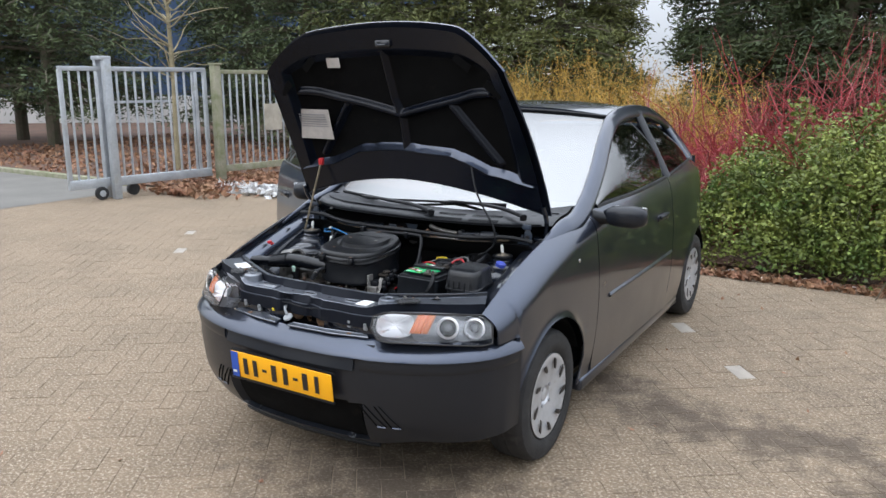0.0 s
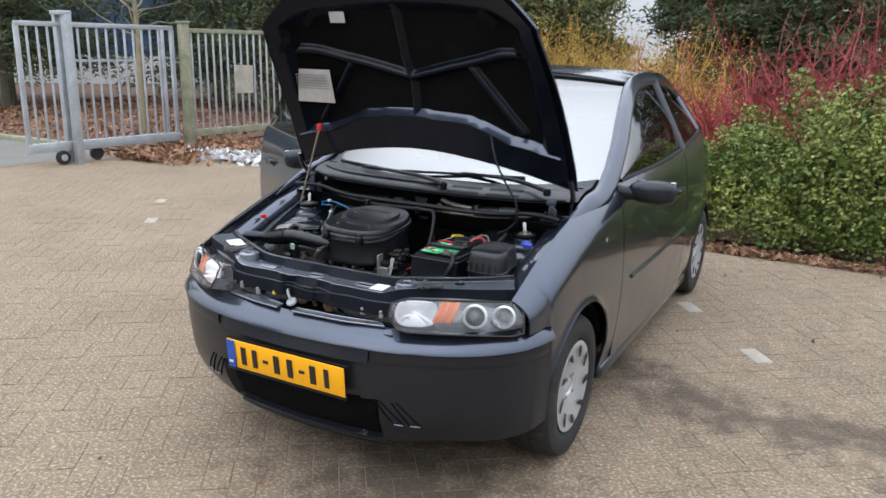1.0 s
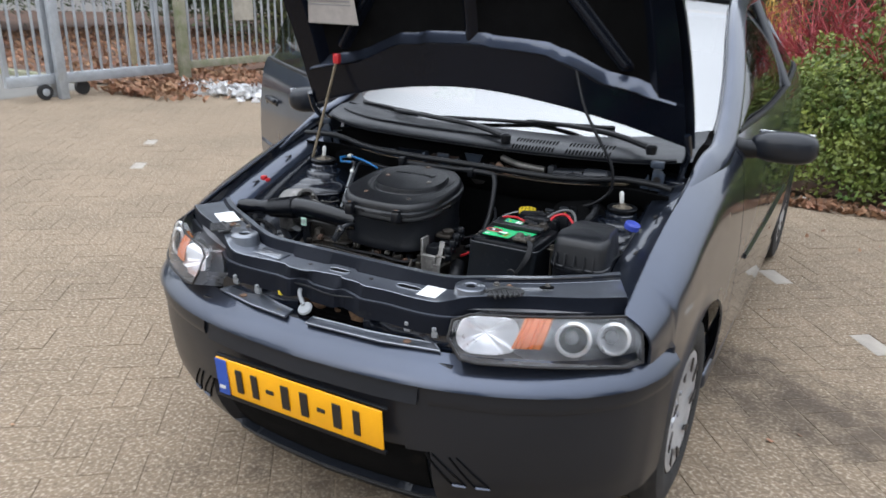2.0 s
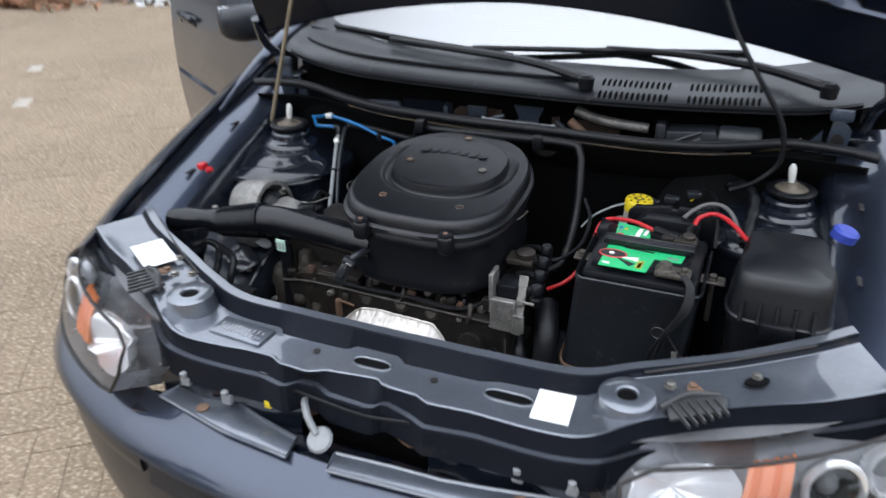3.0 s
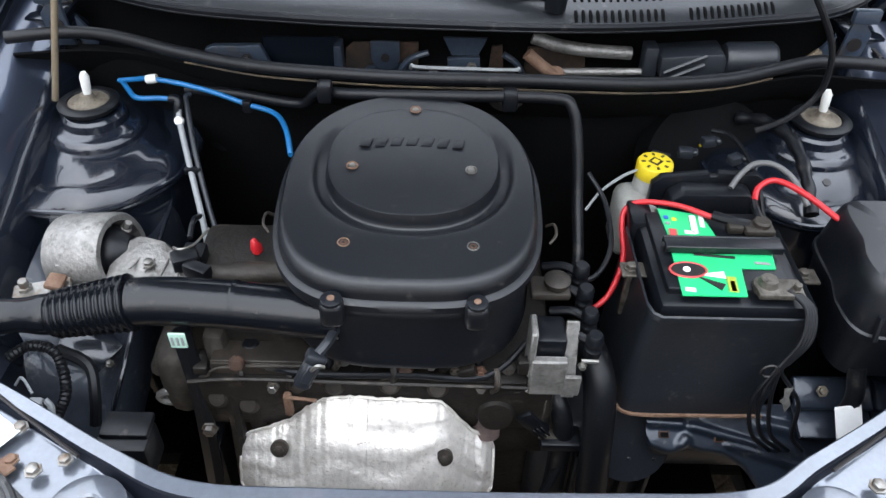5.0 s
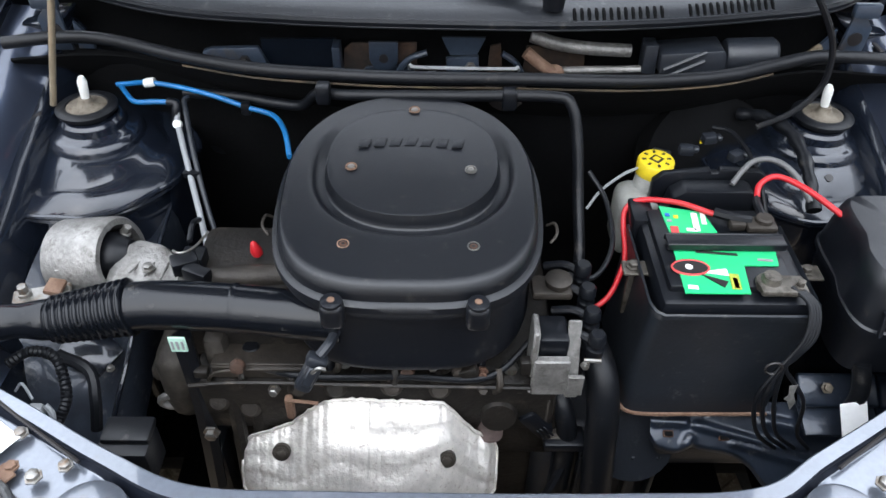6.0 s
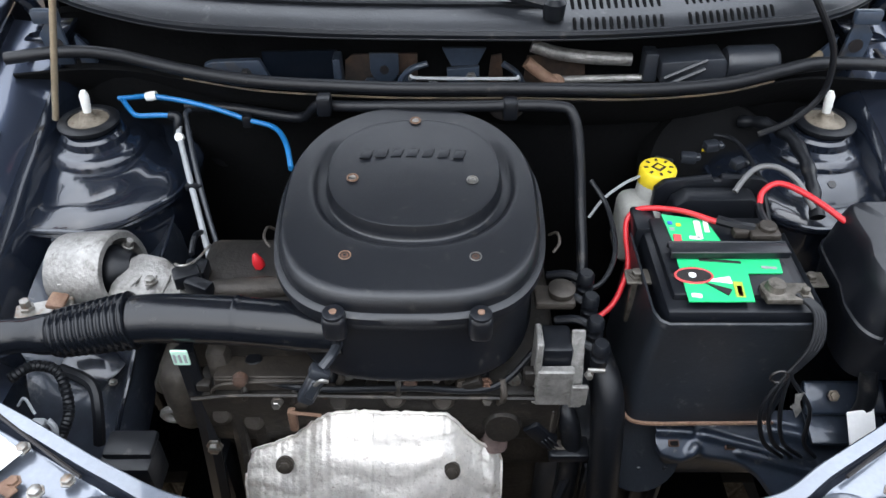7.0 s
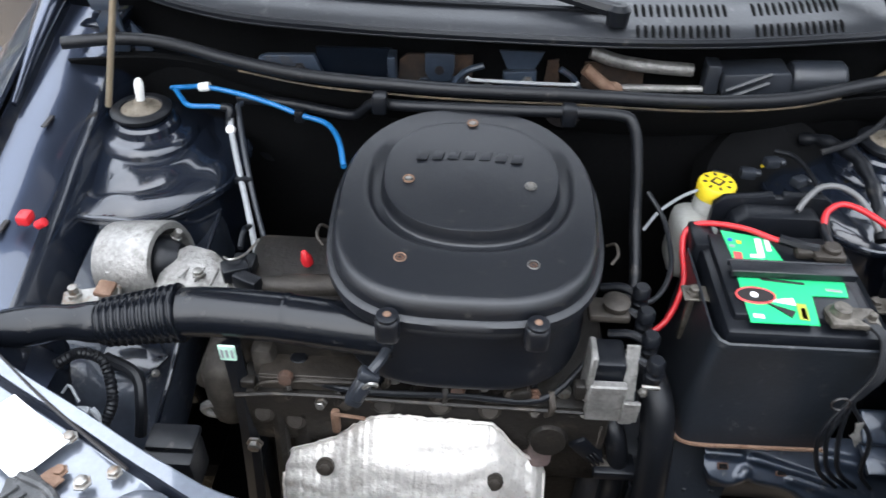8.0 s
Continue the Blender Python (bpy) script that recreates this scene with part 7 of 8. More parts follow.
part("master_cylinder", joined(tube([(0.30, -0.05, 0.71), (0.36, 0.0, 0.73), (0.40, 0.05, 0.75)], 0.020, 14), lathe([(0.10, 0), (0.11, 0.02), (0.10, 0.06), (0.04, 0.08)], 30, Matrix.Translation((0.40, 0.09, 0.75)) @ Matrix.Rotation(radians(60), 4, "X"))), DARK, car)
part("yellow_tab", rbox((0.371, 0.02, 0.826), (0.006, 0.006, 0.010), 0.003, 1, Matrix.Rotation(radians(30), 4, "Y")), YELLOW, car)
part("fluid_hose", tube([(0.258, -0.062, 0.835), (0.235, -0.070, 0.828), (0.205, -0.085, 0.812), (0.185, -0.10, 0.79)], 0.0022, 8), GREYPL, car)
for x, y, z in ((0.335, -0.02, 0.838), (0.372, 0.0, 0.845), (0.405, -0.03, 0.835), (0.30, -0.01, 0.822)):
    part("wire_connector", joined(rbox((x, y, z), (0.022, 0.016, 0.014), 0.003, 2, Matrix.Rotation(x * 9, 4, "Z")), rbox((x + 0.012, y - 0.004, z + 0.004), (0.008, 0.012, 0.008), 0.002, 1, Matrix.Rotation(x * 9, 4, "Z"))), GREYBLACK, car)
part("wiring_loom", tube([(0.43, 0.06, 0.85), (0.455, 0.035, 0.862), (0.475, -0.01, 0.868), (0.482, -0.06, 0.862), (0.478, -0.11, 0.85), (0.476, -0.15, 0.83)], lambda t: 0.009 + 0.0015 * math.sin(40 * t), 10), RUBBER, car, "taped wiring loom")
part("bulkhead_cable", tube([(0.385, 0.03, 0.845), (0.405, 0.01, 0.850), (0.418, -0.03, 0.845), (0.425, -0.08, 0.830), (0.43, -0.12, 0.80)], 0.0034, 8), RUBBER, car)


def fuse_fn(u, v):
    a = 2 * math.pi * u
    c, s = math.cos(a), math.sin(a)
    prof = [(0.90, -0.15), (0.97, -0.082), (1.03, -0.078), (1.03, -0.070), (1.0, -0.068), (0.93, -0.020), (0.88, -0.005), (0.82, 0.0), (0.4, 0.002), (0.001, 0.003)]
    r, dz = prof[round(v * 9)]
    x = 0.068 * r * math.copysign(abs(c) ** 0.35, c)
    y = 0.090 * r * math.copysign(abs(s) ** 0.42, s)
    return V(0.538 + x + 0.008 * (s < 0) * c, -0.258 + y, 0.882 + dz - 0.09 * (y < -0.02) * (abs(y) - 0.02))


fuse = part("fuse_box", surf(fuse_fn, 64, 9, True), LID, car, "black plastic fuse box with a domed lid")
part("fuse_catch", rbox((0.538, -0.352, 0.796), (0.05, 0.012, 0.028), 0.004), PLASTIC, fuse)
for k in range(5):
    part("fuse_flute", tube([(0.485 + 0.025 * k, -0.345, 0.838), (0.485 + 0.025 * k, -0.353, 0.806)], 0.0035, 6), LID, fuse)
part("blue_bottle_cap", lathe([(0.020, 0), (0.021, 0.014), (0.016, 0.018)], 18, Matrix.Translation((0.618, -0.150, 0.870)) @ Matrix.Rotation(radians(15), 4, "Y")), mat("washer_cap_blue", (0.04, 0.07, 0.42), 0.45), car, "blue washer bottle cap")
part("white_tag", rbox((0.500, -0.374, 0.668), (0.034, 0.003, 0.056), 0.001, 1, Matrix.Rotation(radians(-35), 4, "X") @ Matrix.Rotation(radians(-8), 4, "Y")), PAPER, car, "white paper tag on a wire")
for x, y, z in ((0.481, -0.324, 0.676), (0.520, -0.33, 0.678)):
    part("bay_bolt", bolt((x, y, z), 0.008, 0.006, Matrix.Rotation(radians(40), 4, "X")), WASHER, car)
part("fuse_bracket", joined(rbox((0.50, -0.318, 0.664), (0.105, 0.044, 0.010), 0.0045, 3, Matrix.Rotation(radians(35), 4, "X")), rbox((0.50, -0.345, 0.640), (0.10, 0.05, 0.008), 0.003, 2, Matrix.Rotation(radians(15), 4, "X"))), BRACKET_PAINT, car)
part("corner_pipe", tube([(0.498, -0.335, 0.74), (0.505, -0.348, 0.70), (0.503, -0.352, 0.672)], 0.011, 10), RUBBER, car)

# passenger side corner: wiring, clip, rubber buffer
part("red_clip", joined(rbox((-0.614, -0.200, 0.842), (0.017, 0.020, 0.015), 0.004), lathe([(0.006, 0), (0.006, 0.012), (0.0035, 0.013)], 12, Matrix.Translation((-0.598, -0.205, 0.835)) @ Matrix.Rotation(radians(60), 4, "Y"))), RED, car, "red plastic prop rod clip")
part("lamp_wiring", tube([(-0.545, -0.345, 0.735), (-0.521, -0.331, 0.742), (-0.492, -0.335, 0.738), (-0.479, -0.352, 0.722), (-0.472, -0.375, 0.705), (-0.478, -0.398, 0.690)], lambda t: 0.0065 + 0.0008 * math.sin(180 * t), 10, 16), RUBBER, car, "ribbed black wiring loom")
part("lamp_wiring", tube([(-0.445, -0.385, 0.66), (-0.44, -0.37, 0.70), (-0.45, -0.345, 0.725), (-0.49, -0.33, 0.735)], 0.0075, 8), RUBBER, car)
part("lamp_plug", joined(rbox((-0.495, -0.400, 0.715), (0.018, 0.016, 0.016), 0.004), tube([(-0.50, -0.39, 0.725), (-0.515, -0.375, 0.735), (-0.525, -0.378, 0.725)], 0.0018, 6), tube([(-0.485, -0.395, 0.72), (-0.478, -0.40, 0.71), (-0.48, -0.41, 0.69)], 0.004, 8)), GREYPL, car)
part("rubber_buffer", joined(rbox((-0.388, -0.425, 0.668), (0.064, 0.048, 0.060), 0.008), rbox((-0.386, -0.415, 0.700), (0.058, 0.036, 0.012), 0.005)), RUBBER, car, "square black rubber buffer")

# ---- ground: sand bed, road, planting beds ----
def sheet(name, x0, x1, y0, y1, z, material, label, category, n=24, rough=0.0):
    ob = part(name, surf(lambda u, v: V(x0 + (x1 - x0) * u, y0 + (y1 - y0) * v, z + rough * noise.noise(V(u * n / 3, v * n / 3, 7.7))), n, n), material, None)
    return tagged(ob, label, category, kind="structure")


sheet("ground", -90, 90, -60, 140, -0.0032, SAND, "sandy ground with filled joints between pavers", "ground", 8)
sheet("road", -60, -7.75, -30, 4.55, 0.0005, ROAD, "worn grey asphalt road beyond the gate", "road", 10)
sheet("planting_bed", -1.35, 14, 3.95, 40, 0.035, SOIL, "dark soil bed covered in brown leaf litter", "planting bed", 60, 0.03)
sheet("planting_bed", -7.05, -1.36, 5.0, 40, 0.035, SOIL, "leaf-strewn bed behind the fence", "planting bed", 50, 0.03)
sheet("planting_bed", -60, -7.35, 4.7, 60, 0.035, SOIL, "leaf-covered ground under the trees", "planting bed", 60, 0.03)
kerb = part("kerb", rbox((-34, 4.63, 0.0), (52, 0.12, 0.14), 0.015), MOSSY, None)
tagged(kerb, "mossy concrete kerb along the road", "kerb", kind="structure")

# ---- paving in herringbone ----
LONG, WIDE, TOP = 0.200, 0.100, 0.0
paving = new("pavement")
tagged(paving, "worn brown concrete block paving laid in herringbone", "pavement", kind="structure")
rng = np.random.default_rng(4)


def paver_shape(hx, hy):
    """Verts and faces of one block with a chamfered upper edge."""
    c = 0.0028
    v = [(sx * hx, sy * hy, -0.05) for sx, sy in ((-1, -1), (1, -1), (1, 1), (-1, 1))]
    v += [(sx * hx, sy * hy, -0.0014) for sx, sy in ((-1, -1), (1, -1), (1, 1), (-1, 1))]
    v += [(sx * (hx - c), sy * (hy - c), 0.0) for sx, sy in ((-1, -1), (1, -1), (1, 1), (-1, 1))]
    f = [(8, 9, 10, 11)]
    for b in (0, 4):
        f += [(b + k, b + (k + 1) % 4, b + 4 + (k + 1) % 4, b + 4 + k) for k in range(4)]
    return v, f


shape_v, shape_f = paver_shape(LONG / 2 - 0.0017, WIDE / 2 - 0.0017)
turn = radians(-53)
ct, st = math.cos(turn), math.sin(turn)


def paved(x, y):
    return -7.7 < x < 7 and -6 < y < (3.72 + 0.05 * math.sin(5 * x) if x > -1.2 else 5.0) and math.hypot(x, y) < 11


near_mesh = bpy.data.meshes.new("paver")
near_mesh.from_pydata(shape_v, [], shape_f)
white_mesh = near_mesh.copy()
# the pale blocks: those nearest to four places
centres = [((i + (1 if (i - j) % 4 == 0 else 0.5)) * WIDE, (j + (0.5 if (i - j) % 4 == 0 else 1)) * WIDE) for i in range(-60, 60) for j in range(-60, 60) if (i - j) % 4 == 0]
centres = [(a * ct - b * st, a * st + b * ct) for a, b in centres]
white_at = [min(centres, key=lambda q: math.hypot(q[0] - a, q[1] - b)) for a, b in ((1.31, 1.41), (0.76, 2.0), (-4.47, 2.51), (-3.87, 1.82))]
all_v, all_f, near = [], [], []
sv = np.array(shape_v)
for i in range(-116, 116):
    for j in range(-116, 116):
        # herringbone: every fourth cell starts a block along, its neighbour one across
        if (i - j) % 4 in (0, 3):
            lying = (i - j) % 4 == 0
            lx, ly = ((i + 1) * WIDE, (j + 0.5) * WIDE) if lying else ((i + 0.5) * WIDE, (j + 1) * WIDE)
            x, y = lx * ct - ly * st, lx * st + ly * ct
            if not paved(x, y):
                continue
            ang = turn + (0 if lying else math.pi / 2) + rng.normal(0, 0.008)
            dz, tx, ty = max(-0.0015, rng.normal(-0.0006, 0.0008)), 0.003 * rng.uniform(-1, 1), 0.003 * rng.uniform(-1, 1)
            m = Matrix.Translation((x, y, TOP + dz)) @ Euler((tx, ty, ang)).to_matrix().to_4x4()
            white = any(math.hypot(x - q[0], y - q[1]) < 0.004 for q in white_at)
            if white or (-0.4 < x < 2.2 and -2.0 < y < 0.5 and len(near) < 300):
                near.append((m, white))
            else:
                a = np.array(m)
                k = len(all_v) * 12
                all_v.append(sv @ a[:3, :3].T + a[:3, 3])
                all_f += [tuple(k + q for q in f) for f in shape_f]
rest = bpy.data.meshes.new("paver_field")
rest.from_pydata(np.concatenate(all_v).tolist(), [], all_f)
rest.materials.append(PAVER)
field = new("paver_field", rest)
field.parent = paving
tagged(field, kind="stuff")
near_mesh.materials.append(PAVER_ONE)
white_mesh.materials.append(WHITE_STONE)
for m, white in near:
    ob = new("paver", white_mesh if white else near_mesh)
    ob.parent, ob.matrix_basis = paving, m

# ---- sliding gate and fence ----
GATE_A, GATE_D = V(-7.26, 3.66, 0), V(0.1457, 0.9893, 0)
gate_side = V(-GATE_D.y, GATE_D.x, 0)


def at_gate(k, z, off=0.0):
    p = GATE_A + GATE_D * k + gate_side * off
    return V(p.x, p.y, z)


gturn = Matrix.Rotation(math.atan2(GATE_D.y, GATE_D.x), 4, "Z")


def gate_box(name, k, z, off, length, deep, height, material, parent, bev=0.004):
    return part(name, rbox(at_gate(k, z, off), (length, deep, height), bev, 2, gturn), material, parent)


leaf = empty_thing("sliding_gate", at_gate(0.5, 0, 0.12), "galvanised steel sliding gate with upright bars", "gate")
gate_box("top_rail", 0.52, 1.745, 0.11, 2.16, 0.05, 0.06, GALV, leaf)
gate_box("bottom_rail", 0.52, 0.225, 0.11, 2.16, 0.08, 0.12, GALV, leaf)
for k in (-0.54, 0.10, 1.42, 1.58):
    gate_box("stile", k, 0.98, 0.11, 0.055, 0.05, 1.50, GALV, leaf)
for k in np.arange(-0.42, 1.5, 0.128):
    gate_box("bar", float(k), 0.99, 0.11, 0.028, 0.02, 1.46, GALV, leaf, 0.003)
gate_box("cross_bar", 0.55, 1.30, 0.14, 0.9, 0.02, 0.035, GALV, leaf)
roller = part("roller", moved(lathe([(0.02, -0.035), (0.085, -0.03), (0.09, -0.01), (0.09, 0.01), (0.085, 0.03), (0.02, 0.035)], 22), Matrix.Translation(at_gate(-0.16, 0.09, 0.05)) @ gturn @ Matrix.Rotation(radians(90), 4, "X")), TYRE, leaf, "black guide roller")
part("roller_hub", moved(lathe([(0.045, 0.03), (0.04, 0.042), (0.01, 0.046)], 16), Matrix.Translation(at_gate(-0.16, 0.09, 0.05)) @ gturn @ Matrix.Rotation(radians(90), 4, "X")), GALV, roller)
part("roller", moved(lathe([(0.02, -0.035), (0.085, -0.03), (0.085, 0.03), (0.02, 0.035)], 22), Matrix.Translation(at_gate(0.35, 0.09, 0.16)) @ gturn @ Matrix.Rotation(radians(90), 4, "X")), TYRE, leaf)
portal = empty_thing("gate_post", at_gate(0, 0), "tall grey galvanised guide post of the gate", "gate post")
gate_box("post", 0.02, 0.94, -0.02, 0.10, 0.10, 1.88, GALV, portal, 0.008)
gate_box("post_cap", 0.0, 1.885, 0.06, 0.15, 0.26, 0.05, GALV, portal, 0.008)
gate_box("post", 0.02, 0.94, 0.22, 0.08, 0.08, 1.88, GALV, portal, 0.008)
post_b = empty_thing("fence_post", at_gate(1.68, 0), "mossy weathered fence post with a flat cap", "fence post")
gate_box("post", 1.70, 0.91, -0.01, 0.12, 0.12, 1.82, MOSSY, post_b, 0.008)
gate_box("post_cap", 1.70, 1.83, -0.01, 0.15, 0.15, 0.03, MOSSY, post_b, 0.006)
fence = empty_thing("bar_fence", at_gate(3.8, 0), "weathered galvanised bar fence beyond the gate", "fence")
gate_box("top_rail", 3.85, 1.72, 0.02, 4.2, 0.05, 0.06, MOSSY, fence)
gate_box("bottom_rail", 3.85, 0.26, 0.02, 4.2, 0.05, 0.10, MOSSY, fence)
for k in np.arange(1.84, 5.9, 0.125):
    gate_box("bar", float(k), 0.99, 0.02, 0.028, 0.02, 1.44, GALV, fence, 0.003)
for k in (3.9, 5.95):
    gate_box("post", k, 0.90, 0.06, 0.10, 0.08, 1.80, MOSSY, fence, 0.006)
sign = part("paper_notice", rbox(at_gate(2.72, 1.02, -0.03), (0.34, 0.006, 0.42), 0.002, 1, gturn), mat("weathered_notice", (0.50, 0.46, 0.38), 0.8, spread=0.3), None)
tagged(sign, "weathered pale board fixed to the fence bars", "board")


# ---- plants ----
def leaves(name, spots, size, material, parent, seed, stretch=1.5, up=0.3, sharp=False):
    """Many small bent leaves at the spots (x, y, z), joined."""
    g = np.random.default_rng(seed)
    n = len(spots)
    a = g.normal(size=(n, 3))
    a[:, 2] = a[:, 2] * 0.7
    a /= np.linalg.norm(a, axis=1)[:, None]
    b = g.normal(size=(n, 3)) + np.array([0, 0, up])
    b = np.cross(a, b)
    b /= np.linalg.norm(b, axis=1)[:, None]
    nrm = np.cross(a, b)
    s = size * g.uniform(0.6, 1.35, n)[:, None]
    p = np.asarray(spots)
    tip, root = p + a * s * stretch, p - a * s * stretch * 0.8
    w = s * (0.45 if sharp else 0.8)
    l, r = p + b * w + nrm * s * 0.18, p - b * w + nrm * s * 0.18
    verts = np.stack([root, l, tip, r], 1).reshape(-1, 3)
    faces = [(4 * i, 4 * i + 1, 4 * i + 2, 4 * i + 3) for i in range(n)]
    me = bpy.data.meshes.new(name)
    me.from_pydata(verts.tolist(), [], faces)
    me.materials.append(material)
    ob = new(name, me)
    if parent is not None:
        ob.parent, ob.matrix_parent_inverse = parent, parent.matrix_basis.inverted()
    return tagged(ob, kind="stuff")


def stems(name, lines, material, parent, r0=0.012, sides=4):
    """Tapered twigs along polylines, joined."""
    verts, faces = [], []
    for line, r in lines:
        ring0 = None
        for i, p in enumerate(line):
            d = (line[min(i + 1, len(line) - 1)] - line[max(i - 1, 0)]).normalized()
            u = d.orthogonal().normalized()
            w = d.cross(u)
            rad = r * (1 - 0.75 * i / (len(line) - 1))
            k = len(verts)
            verts += [tuple(p + rad * (math.cos(2 * math.pi * q / sides) * u + math.sin(2 * math.pi * q / sides) * w)) for q in range(sides)]
            if ring0 is not None:
                faces += [(ring0 + q, ring0 + (q + 1) % sides, k + (q + 1) % sides, k + q) for q in range(sides)]
            ring0 = k
    me = bpy.data.meshes.new(name)
    me.from_pydata(verts, [], faces)
    me.materials.append(material)
    ob = new(name, me)
    ob.parent, ob.matrix_parent_inverse = parent, parent.matrix_basis.inverted()
    return tagged(ob, kind="stuff") if len(lines) > 1 else ob


def twiggy(at, count, height, spread_, seed, r=0.011, lean=0.5, droop=0.0):
    """Branching twig lines of a shrub that rises from one stool."""
    g = np.random.default_rng(seed)
    out = []
    for _ in range(count):
        a = g.uniform(0, 2 * math.pi)
        lean_ = g.uniform(0.1, lean)
        p = V(at[0] + g.normal(0, 0.18 * spread_), at[1] + g.normal(0, 0.18 * spread_), at[2])
        d = V(math.cos(a) * lean_, math.sin(a) * lean_, 1).normalized()
        h = height * g.uniform(0.55, 1.05)
        line = [p.copy()]
        for k in range(7):
            d = (d + V(*g.normal(0, 0.16, 3)) + V(0, 0, 0.05 - droop)).normalized()
            p = p + d * h / 7
            line.append(p.copy())
        out.append((line, r * g.uniform(0.6, 1.2)))
        for k in (2, 3, 4, 5):
            for _ in range(int(g.integers(1, 3))):
                q, e = line[k].copy(), (d + V(*g.normal(0, 0.7, 3))).normalized()
                sub = [q.copy()]
                for _ in range(4):
                    e = (e + V(*g.normal(0, 0.22, 3)) + V(0, 0, 0.08 - droop)).normalized()
                    q = q + e * h * g.uniform(0.05, 0.11)
                    sub.append(q.copy())
                out.append((sub, r * 0.5))
    return out


def mound(g, n, cx, cy, rx, ry, h, base=0.0):
    """Leaf spots on and just under a lumpy mound."""
    out = []
    while len(out) < n:
        a, q = g.uniform(0, 2 * math.pi), math.sqrt(g.uniform(0, 1))
        x, y = q * math.cos(a), q * math.sin(a)
        top = h * max(0.0, 1 - q**2.4) ** 0.6
        lump = 0.60 * noise.noise(V(cx + x * rx * 2.2, cy + y * ry * 2.2, 4)) + 0.34 * noise.noise(V(cx + x * rx * 6, cy + y * ry * 6, 9))
        z = (top + lump * (0.3 + top)) * (1 - 0.45 * g.uniform() ** 2.2)
        out.append((cx + x * rx + 0.05 * g.normal(), cy + y * ry + 0.05 * g.normal(), max(0.02, base + z)))
    return out


g0 = np.random.default_rng(11)
# the last two bushes stand unseen, added to darken what the car's flank reflects
for k, (cx, cy, rx, ry, h, n) in enumerate(((0.95, 4.75, 1.05, 0.95, 0.66, 18000), (2.05, 4.65, 1.1, 0.95, 1.00, 20000), (1.6, 5.6, 1.3, 0.9, 1.05, 12000), (3.3, 4.9, 1.3, 1.1, 1.05, 8000), (-0.5, 4.9, 1.0, 0.8, 0.65, 4000), (-1.9, 5.4, 1.2, 0.9, 0.75, 3000), (5.3, 4.8, 1.6, 1.1, 1.2, 4000), (8.2, 4.8, 1.8, 1.2, 1.3, 3000), (11.0, 4.6, 1.8, 1.2, 1.3, 2500))):
    bush = empty_thing("ivy_bush", (cx, cy, 0), "dense green ivy bush with glossy yellow-green leaves on the bed", "bush", "ivy bushes along the yard")
    spots = mound(g0, int(n * 1.4), cx, cy, rx, ry, h, 0.03)
    leaves("leaf_mass", spots, 0.0155 if cy < 5.3 else 0.020, IVY, bush, 20 + k)
    stems("stem", twiggy((cx, cy, 0.02), 10, h * 0.9, 3.0, 60 + k, 0.010, 0.9), BARK, bush)
for k, (cx, cy, h, n) in enumerate(((0.3, 5.5, 1.5, 36), (0.2, 6.2, 2.0, 46), (0.9, 6.6, 2.5, 52), (1.6, 6.4, 2.6, 56), (2.4, 6.3, 2.7, 50), (-0.5, 6.9, 1.8, 36), (3.3, 6.6, 2.6, 30), (1.2, 5.7, 1.7, 34), (2.3, 5.6, 1.8, 34), (2.0, 7.4, 2.8, 44), (0.5, 7.4, 2.4, 40), (-1.0, 7.6, 1.9, 26))):
    shrub = empty_thing("dogwood_shrub", (cx, cy, 0), "bare dogwood shrub with tangled crimson-red twigs", "shrub", "red dogwood shrubs")
    stems("twig_mass", twiggy((cx, cy, 0.03), int(n * 1.35), h * 0.92, 2.6, 90 + k, 0.0125, 2.2, 0.10), REDSTEM, shrub)
for k, (cx, cy, h) in enumerate(((-3.9, 10.3, 2.1), (-3.0, 10.0, 2.2), (-2.2, 10.2, 2.0), (-1.3, 9.6, 2.0), (-4.8, 10.8, 2.0), (-0.6, 9.0, 1.8))):
    shrub = empty_thing("willow_shrub", (cx, cy, 0), "leafless shrub with thin golden-yellow twigs", "shrub", "yellow-twigged shrubs")
    lines = twiggy((cx, cy, 0.03), 34, h, 3.0, 130 + k, 0.011, 0.6)
    stems("twig_mass", lines, YELSTEM, shrub)
    leaves("leaf_mass", [tuple(p + V(*g0.normal(0, 0.05, 3))) for line, _ in lines for p in line[2:] for _ in range(6)], 0.014, YELSTEM, shrub, 150 + k, 2.0, sharp=True)


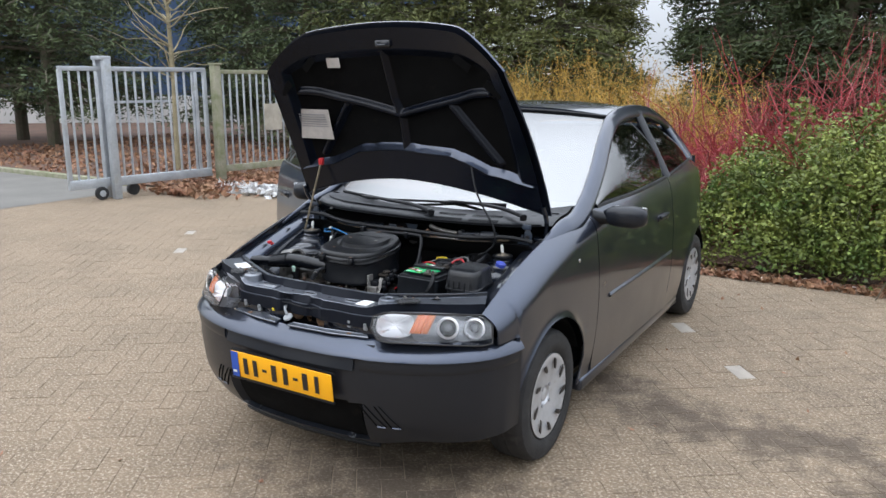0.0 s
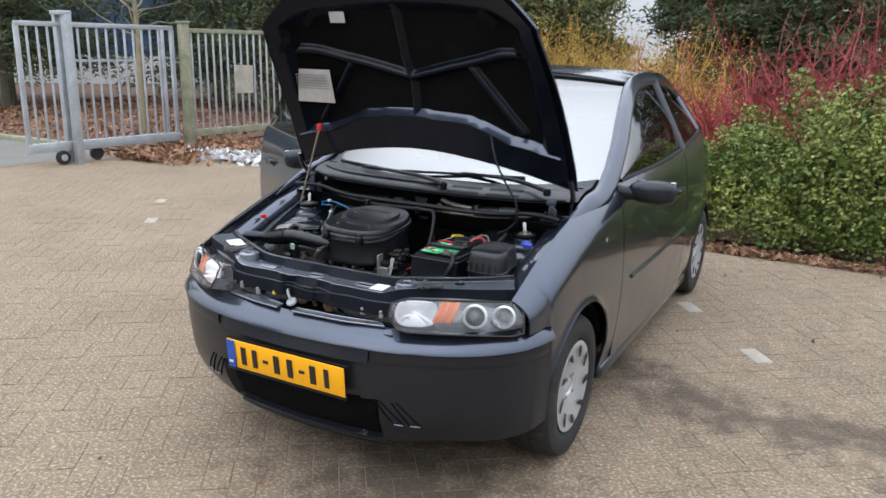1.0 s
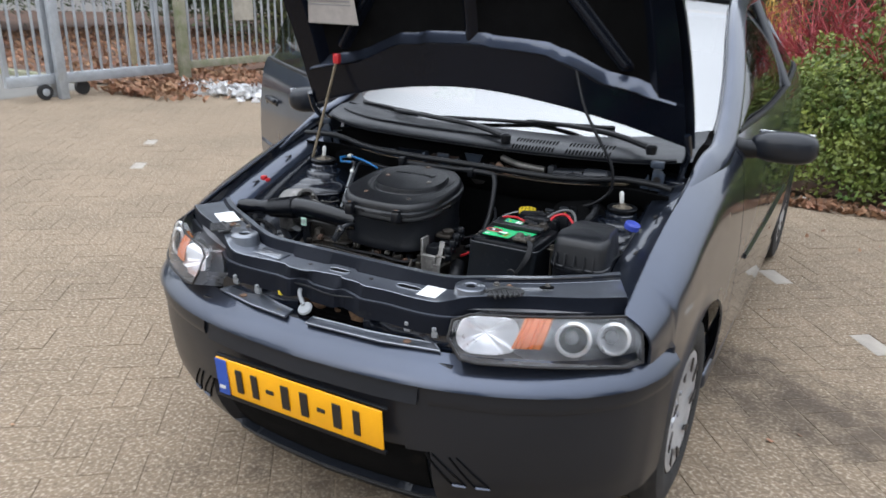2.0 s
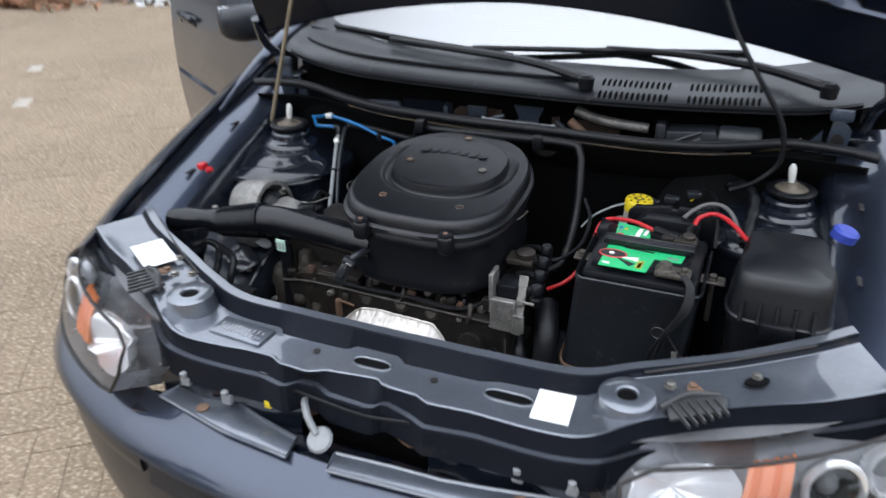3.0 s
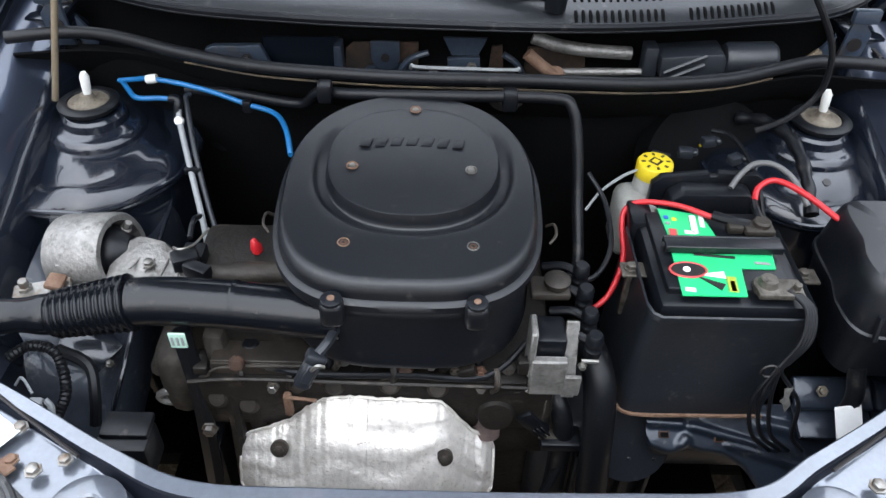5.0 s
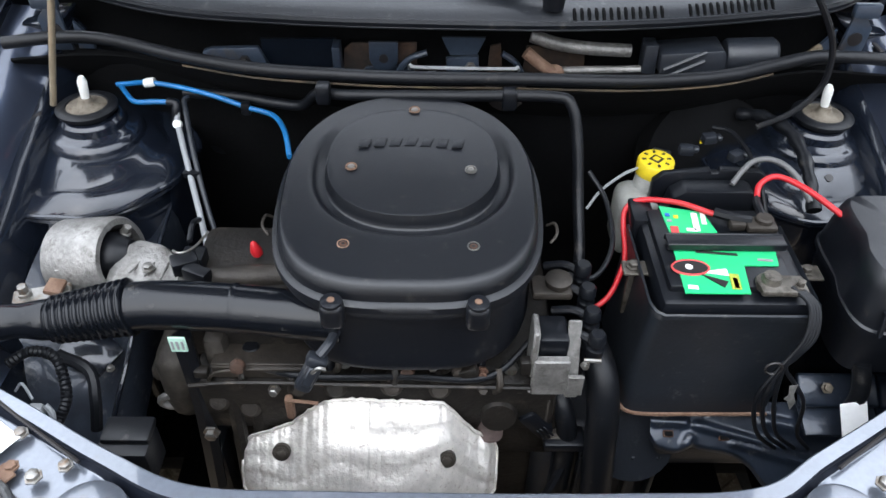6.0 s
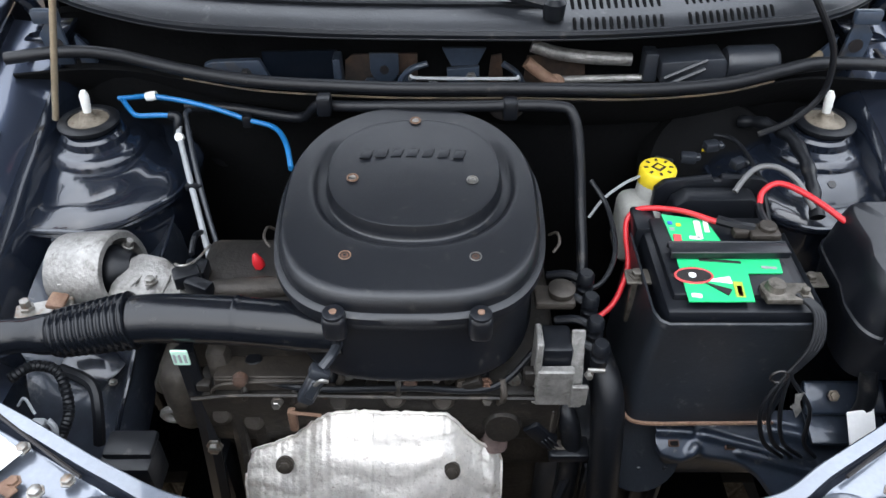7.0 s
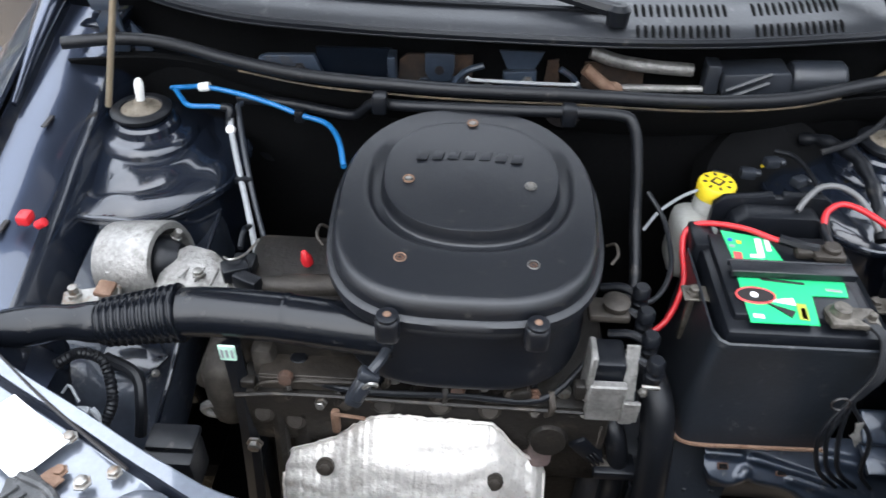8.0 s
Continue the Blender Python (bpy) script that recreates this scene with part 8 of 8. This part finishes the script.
def evergreen(name, x, y, h, rad, n, size, material, label, seed, low=0.0, point=0.6, trunk=0.16):
    """Trunk, limbs and a crown of sprays hung on the limbs, ragged at the edge."""
    g = np.random.default_rng(seed)
    t = empty_thing(name, (x, y, 0), label, "tree", "evergreen trees round the yard")
    stems("trunk", [([V(x, y, 0), V(x + 0.05, y, h * 0.5), V(x, y + 0.05, h)], trunk)], BARK, t, sides=10)
    limbs, spots = [], []
    count = max(40, n // 160)
    for _ in range(count):
        f = g.uniform(0, 1) ** 0.9
        z = low + (h - low) * f
        a = g.uniform(0, 2 * math.pi)
        reach = rad * max(0.10, (1 - f) ** point) * g.uniform(0.6, 1.15)
        p = V(x, y, z)
        d = V(math.cos(a), math.sin(a), 0.15)
        line = [p + d * reach * s + V(0, 0, -0.22 * reach * s * s) for s in (0, 0.3, 0.6, 0.85, 1.0)]
        limbs.append((line, 0.035))
        m = n // count
        s = g.uniform(0.25, 1.0, m) ** 0.7
        for si in s:
            q = p + d * reach * si + V(0, 0, -0.22 * reach * si * si)
            w = 0.30 * (1.15 - si) * reach * 0.5 + 0.10
            spots.append((q.x + g.normal() * w, q.y + g.normal() * w, max(0.1, q.z + g.normal() * w * 0.55 - 0.1)))
    stems("limb", limbs, BARK, t)
    leaves("crown", spots, size, material, t, seed + 1, 1.9, sharp=True)
    return t


CON = "tall dark green conifer with drooping sprays"
OLV = "broad olive-green evergreen tree"
for k, (x, y, h, r, n, low) in enumerate(((-15.4, 7.9, 8, 3.2, 14000, 0.9), (-17.9, 8.6, 9, 3.4, 12000, 1.0), (-12.6, 11.6, 8, 2.4, 9000, 0.6), (-10.3, 11.2, 8, 2.2, 9000, 0.5), (-20, 4.5, 9, 3.0, 6000, 1.0), (-14.6, 13.5, 8.5, 2.4, 6000, 0.6))):
    evergreen("conifer", x, y, h, r, int(n * 3.2), 0.040, NEEDLE, CON, 300 + 7 * k, low)
for k, (x, y, h, r, n) in enumerate(((-8.3, 11.6, 7.0, 2.2, 12000), (-6.4, 12.4, 7.5, 2.2, 12000), (-4.7, 12.8, 6.5, 2.1, 12000), (-4.1, 14.2, 6.0, 1.1, 6000))):
    evergreen("evergreen_tree", x, y, h, r, int(n * 3.2), 0.040, OLIVE, OLV, 400 + 7 * k, 0.3, 0.35)
for k, (x, y, h, r, n) in enumerate(((-1.5, 13.4, 6.5, 1.25, 9000), (-0.3, 12.4, 7.0, 1.6, 11000), (0.9, 11.4, 7.0, 1.8, 12000), (2.6, 11.6, 7.0, 1.7, 9000), (0.3, 13.8, 8.0, 2.0, 9000))):
    evergreen("conifer", x, y, h, r, int(n * 3.2), 0.038, NEEDLE, CON, 500 + 7 * k, 0.3, 0.4)
# unseen conifers behind the camera, added to block low sky and darken reflections
for k, (x, y) in enumerate(((10, -3), (9, -9), (3, -14), (-4, -15), (-11, -11))):
    evergreen("conifer", x, y, 7.5 if x < 5 else 4.6, 3.4 if x < 5 else 2.6, 2600, 0.22, NEEDLE, CON, 600 + 7 * k, 0.2, 0.4)
sap = empty_thing("bare_tree", (-8.9, 6.1, 0), "slender leafless young tree with pale bark", "tree")
PALEBARK = mat("pale_bark", (0.33, 0.28, 0.17), 0.85, spread=0.4, scale=5, fine=60, bump=0.5)
stems("trunk", [([V(-8.9, 6.1, 0), V(-8.88, 6.12, 1.5), V(-8.95, 6.15, 3.0), V(-8.9, 6.1, 4.6)], 0.055)], PALEBARK, sap, sides=10)
g1 = np.random.default_rng(8)
twl = []
for _ in range(46):
    z = g1.uniform(1.6, 4.2)
    a = g1.uniform(0, 6.28)
    p, d = V(-8.92, 6.12, z), V(math.cos(a), math.sin(a), 0.7).normalized()
    line = [p.copy()]
    for _ in range(5):
        d = (d + V(*g1.normal(0, 0.2, 3))).normalized()
        p = p + d * g1.uniform(0.15, 0.3)
        line.append(p.copy())
    twl.append((line, 0.016))
stems("branch", twl, PALEBARK, sap)

# fallen leaves: along the bed, under the fence, and pale scraps by the fence
spots = [(x, 3.62 + abs(g1.normal(0, 0.13)) + 0.0, 0.006 + g1.uniform(0, 0.03)) for x in g1.uniform(-1.2, 5, 2600)]
tagged(leaves("leaf_litter", spots, 0.022, DEADLEAF, None, 700), "brown fallen leaves scattered along the bed edge", "leaf litter")
spots = [(x, y, 0.02 + 0.10 * g1.uniform()) for x, y in zip(g1.normal(-6.75, 0.35, 2200), g1.uniform(4.2, 6.4, 2200))]
tagged(leaves("leaf_litter", spots, 0.035, DEADLEAF, None, 710), "brown leaf litter heaped under the fence", "leaf litter")
spots = [(x, y, 0.02 + 0.08 * g1.uniform()) for x, y in zip(g1.uniform(-6.7, -5.2, 420), g1.normal(5.05, 0.14, 420))]
tagged(leaves("snow_remnant", spots, 0.05, mat("dirty_snow", (0.72, 0.72, 0.72), 0.7, spread=0.3), None, 720), "remnants of dirty white snow beside the fence", "snow")
spots = [(x, 3.70 + abs(g1.normal(0, 0.10)), 0.012) for x in g1.uniform(0.3, 2.6, 70)]
tagged(leaves("paper_scrap", spots, 0.022, PAPER, None, 730), "small pale scraps lying at the bed edge", "litter")
spots = [(x, y, 0.006) for x, y in zip(g1.uniform(-1.5, 3.2, 60), g1.uniform(-1.8, 3.4, 60))]
tagged(leaves("fallen_leaf", spots, 0.014, DEADLEAF, None, 740, up=6.0), "a few small dry leaves on the paving", "leaf litter")
spots = [(x, y, 0.06 + 0.04 * g1.uniform()) for x, y in zip(g1.uniform(-16, -7.6, 5000), g1.uniform(4.8, 12, 5000))]
tagged(leaves("leaf_litter", spots, 0.035, DEADLEAF, None, 750), "brown leaf litter under the conifers", "leaf litter")

# ---- far buildings ----
hall = empty_thing("warehouse", (-26, 19, 0), "blue metal-clad warehouse behind the trees", "building")
hturn = Matrix.Rotation(radians(38), 4, "Z")
part("wall", rbox((-26, 19, 2.5), (26, 10, 5.0), 0.02, 1, hturn), BLUEWALL, hall)
part("plinth", rbox((-26, 19, 0.5), (26.1, 10.1, 1.0), 0.02, 1, hturn), PALEWALL, hall)
part("roof_edge", rbox((-26, 19, 5.06), (26.3, 10.3, 0.16), 0.02, 1, hturn), PALEWALL, hall)
for k in range(24):
    q = hturn @ V(-12.5 + 1.08 * k, -5.02, 0)
    part("cladding_rib", rbox((-26 + q.x, 19 + q.y, 3.0), (0.10, 0.06, 3.9), 0.01, 1, hturn), BLUEWALL, hall)
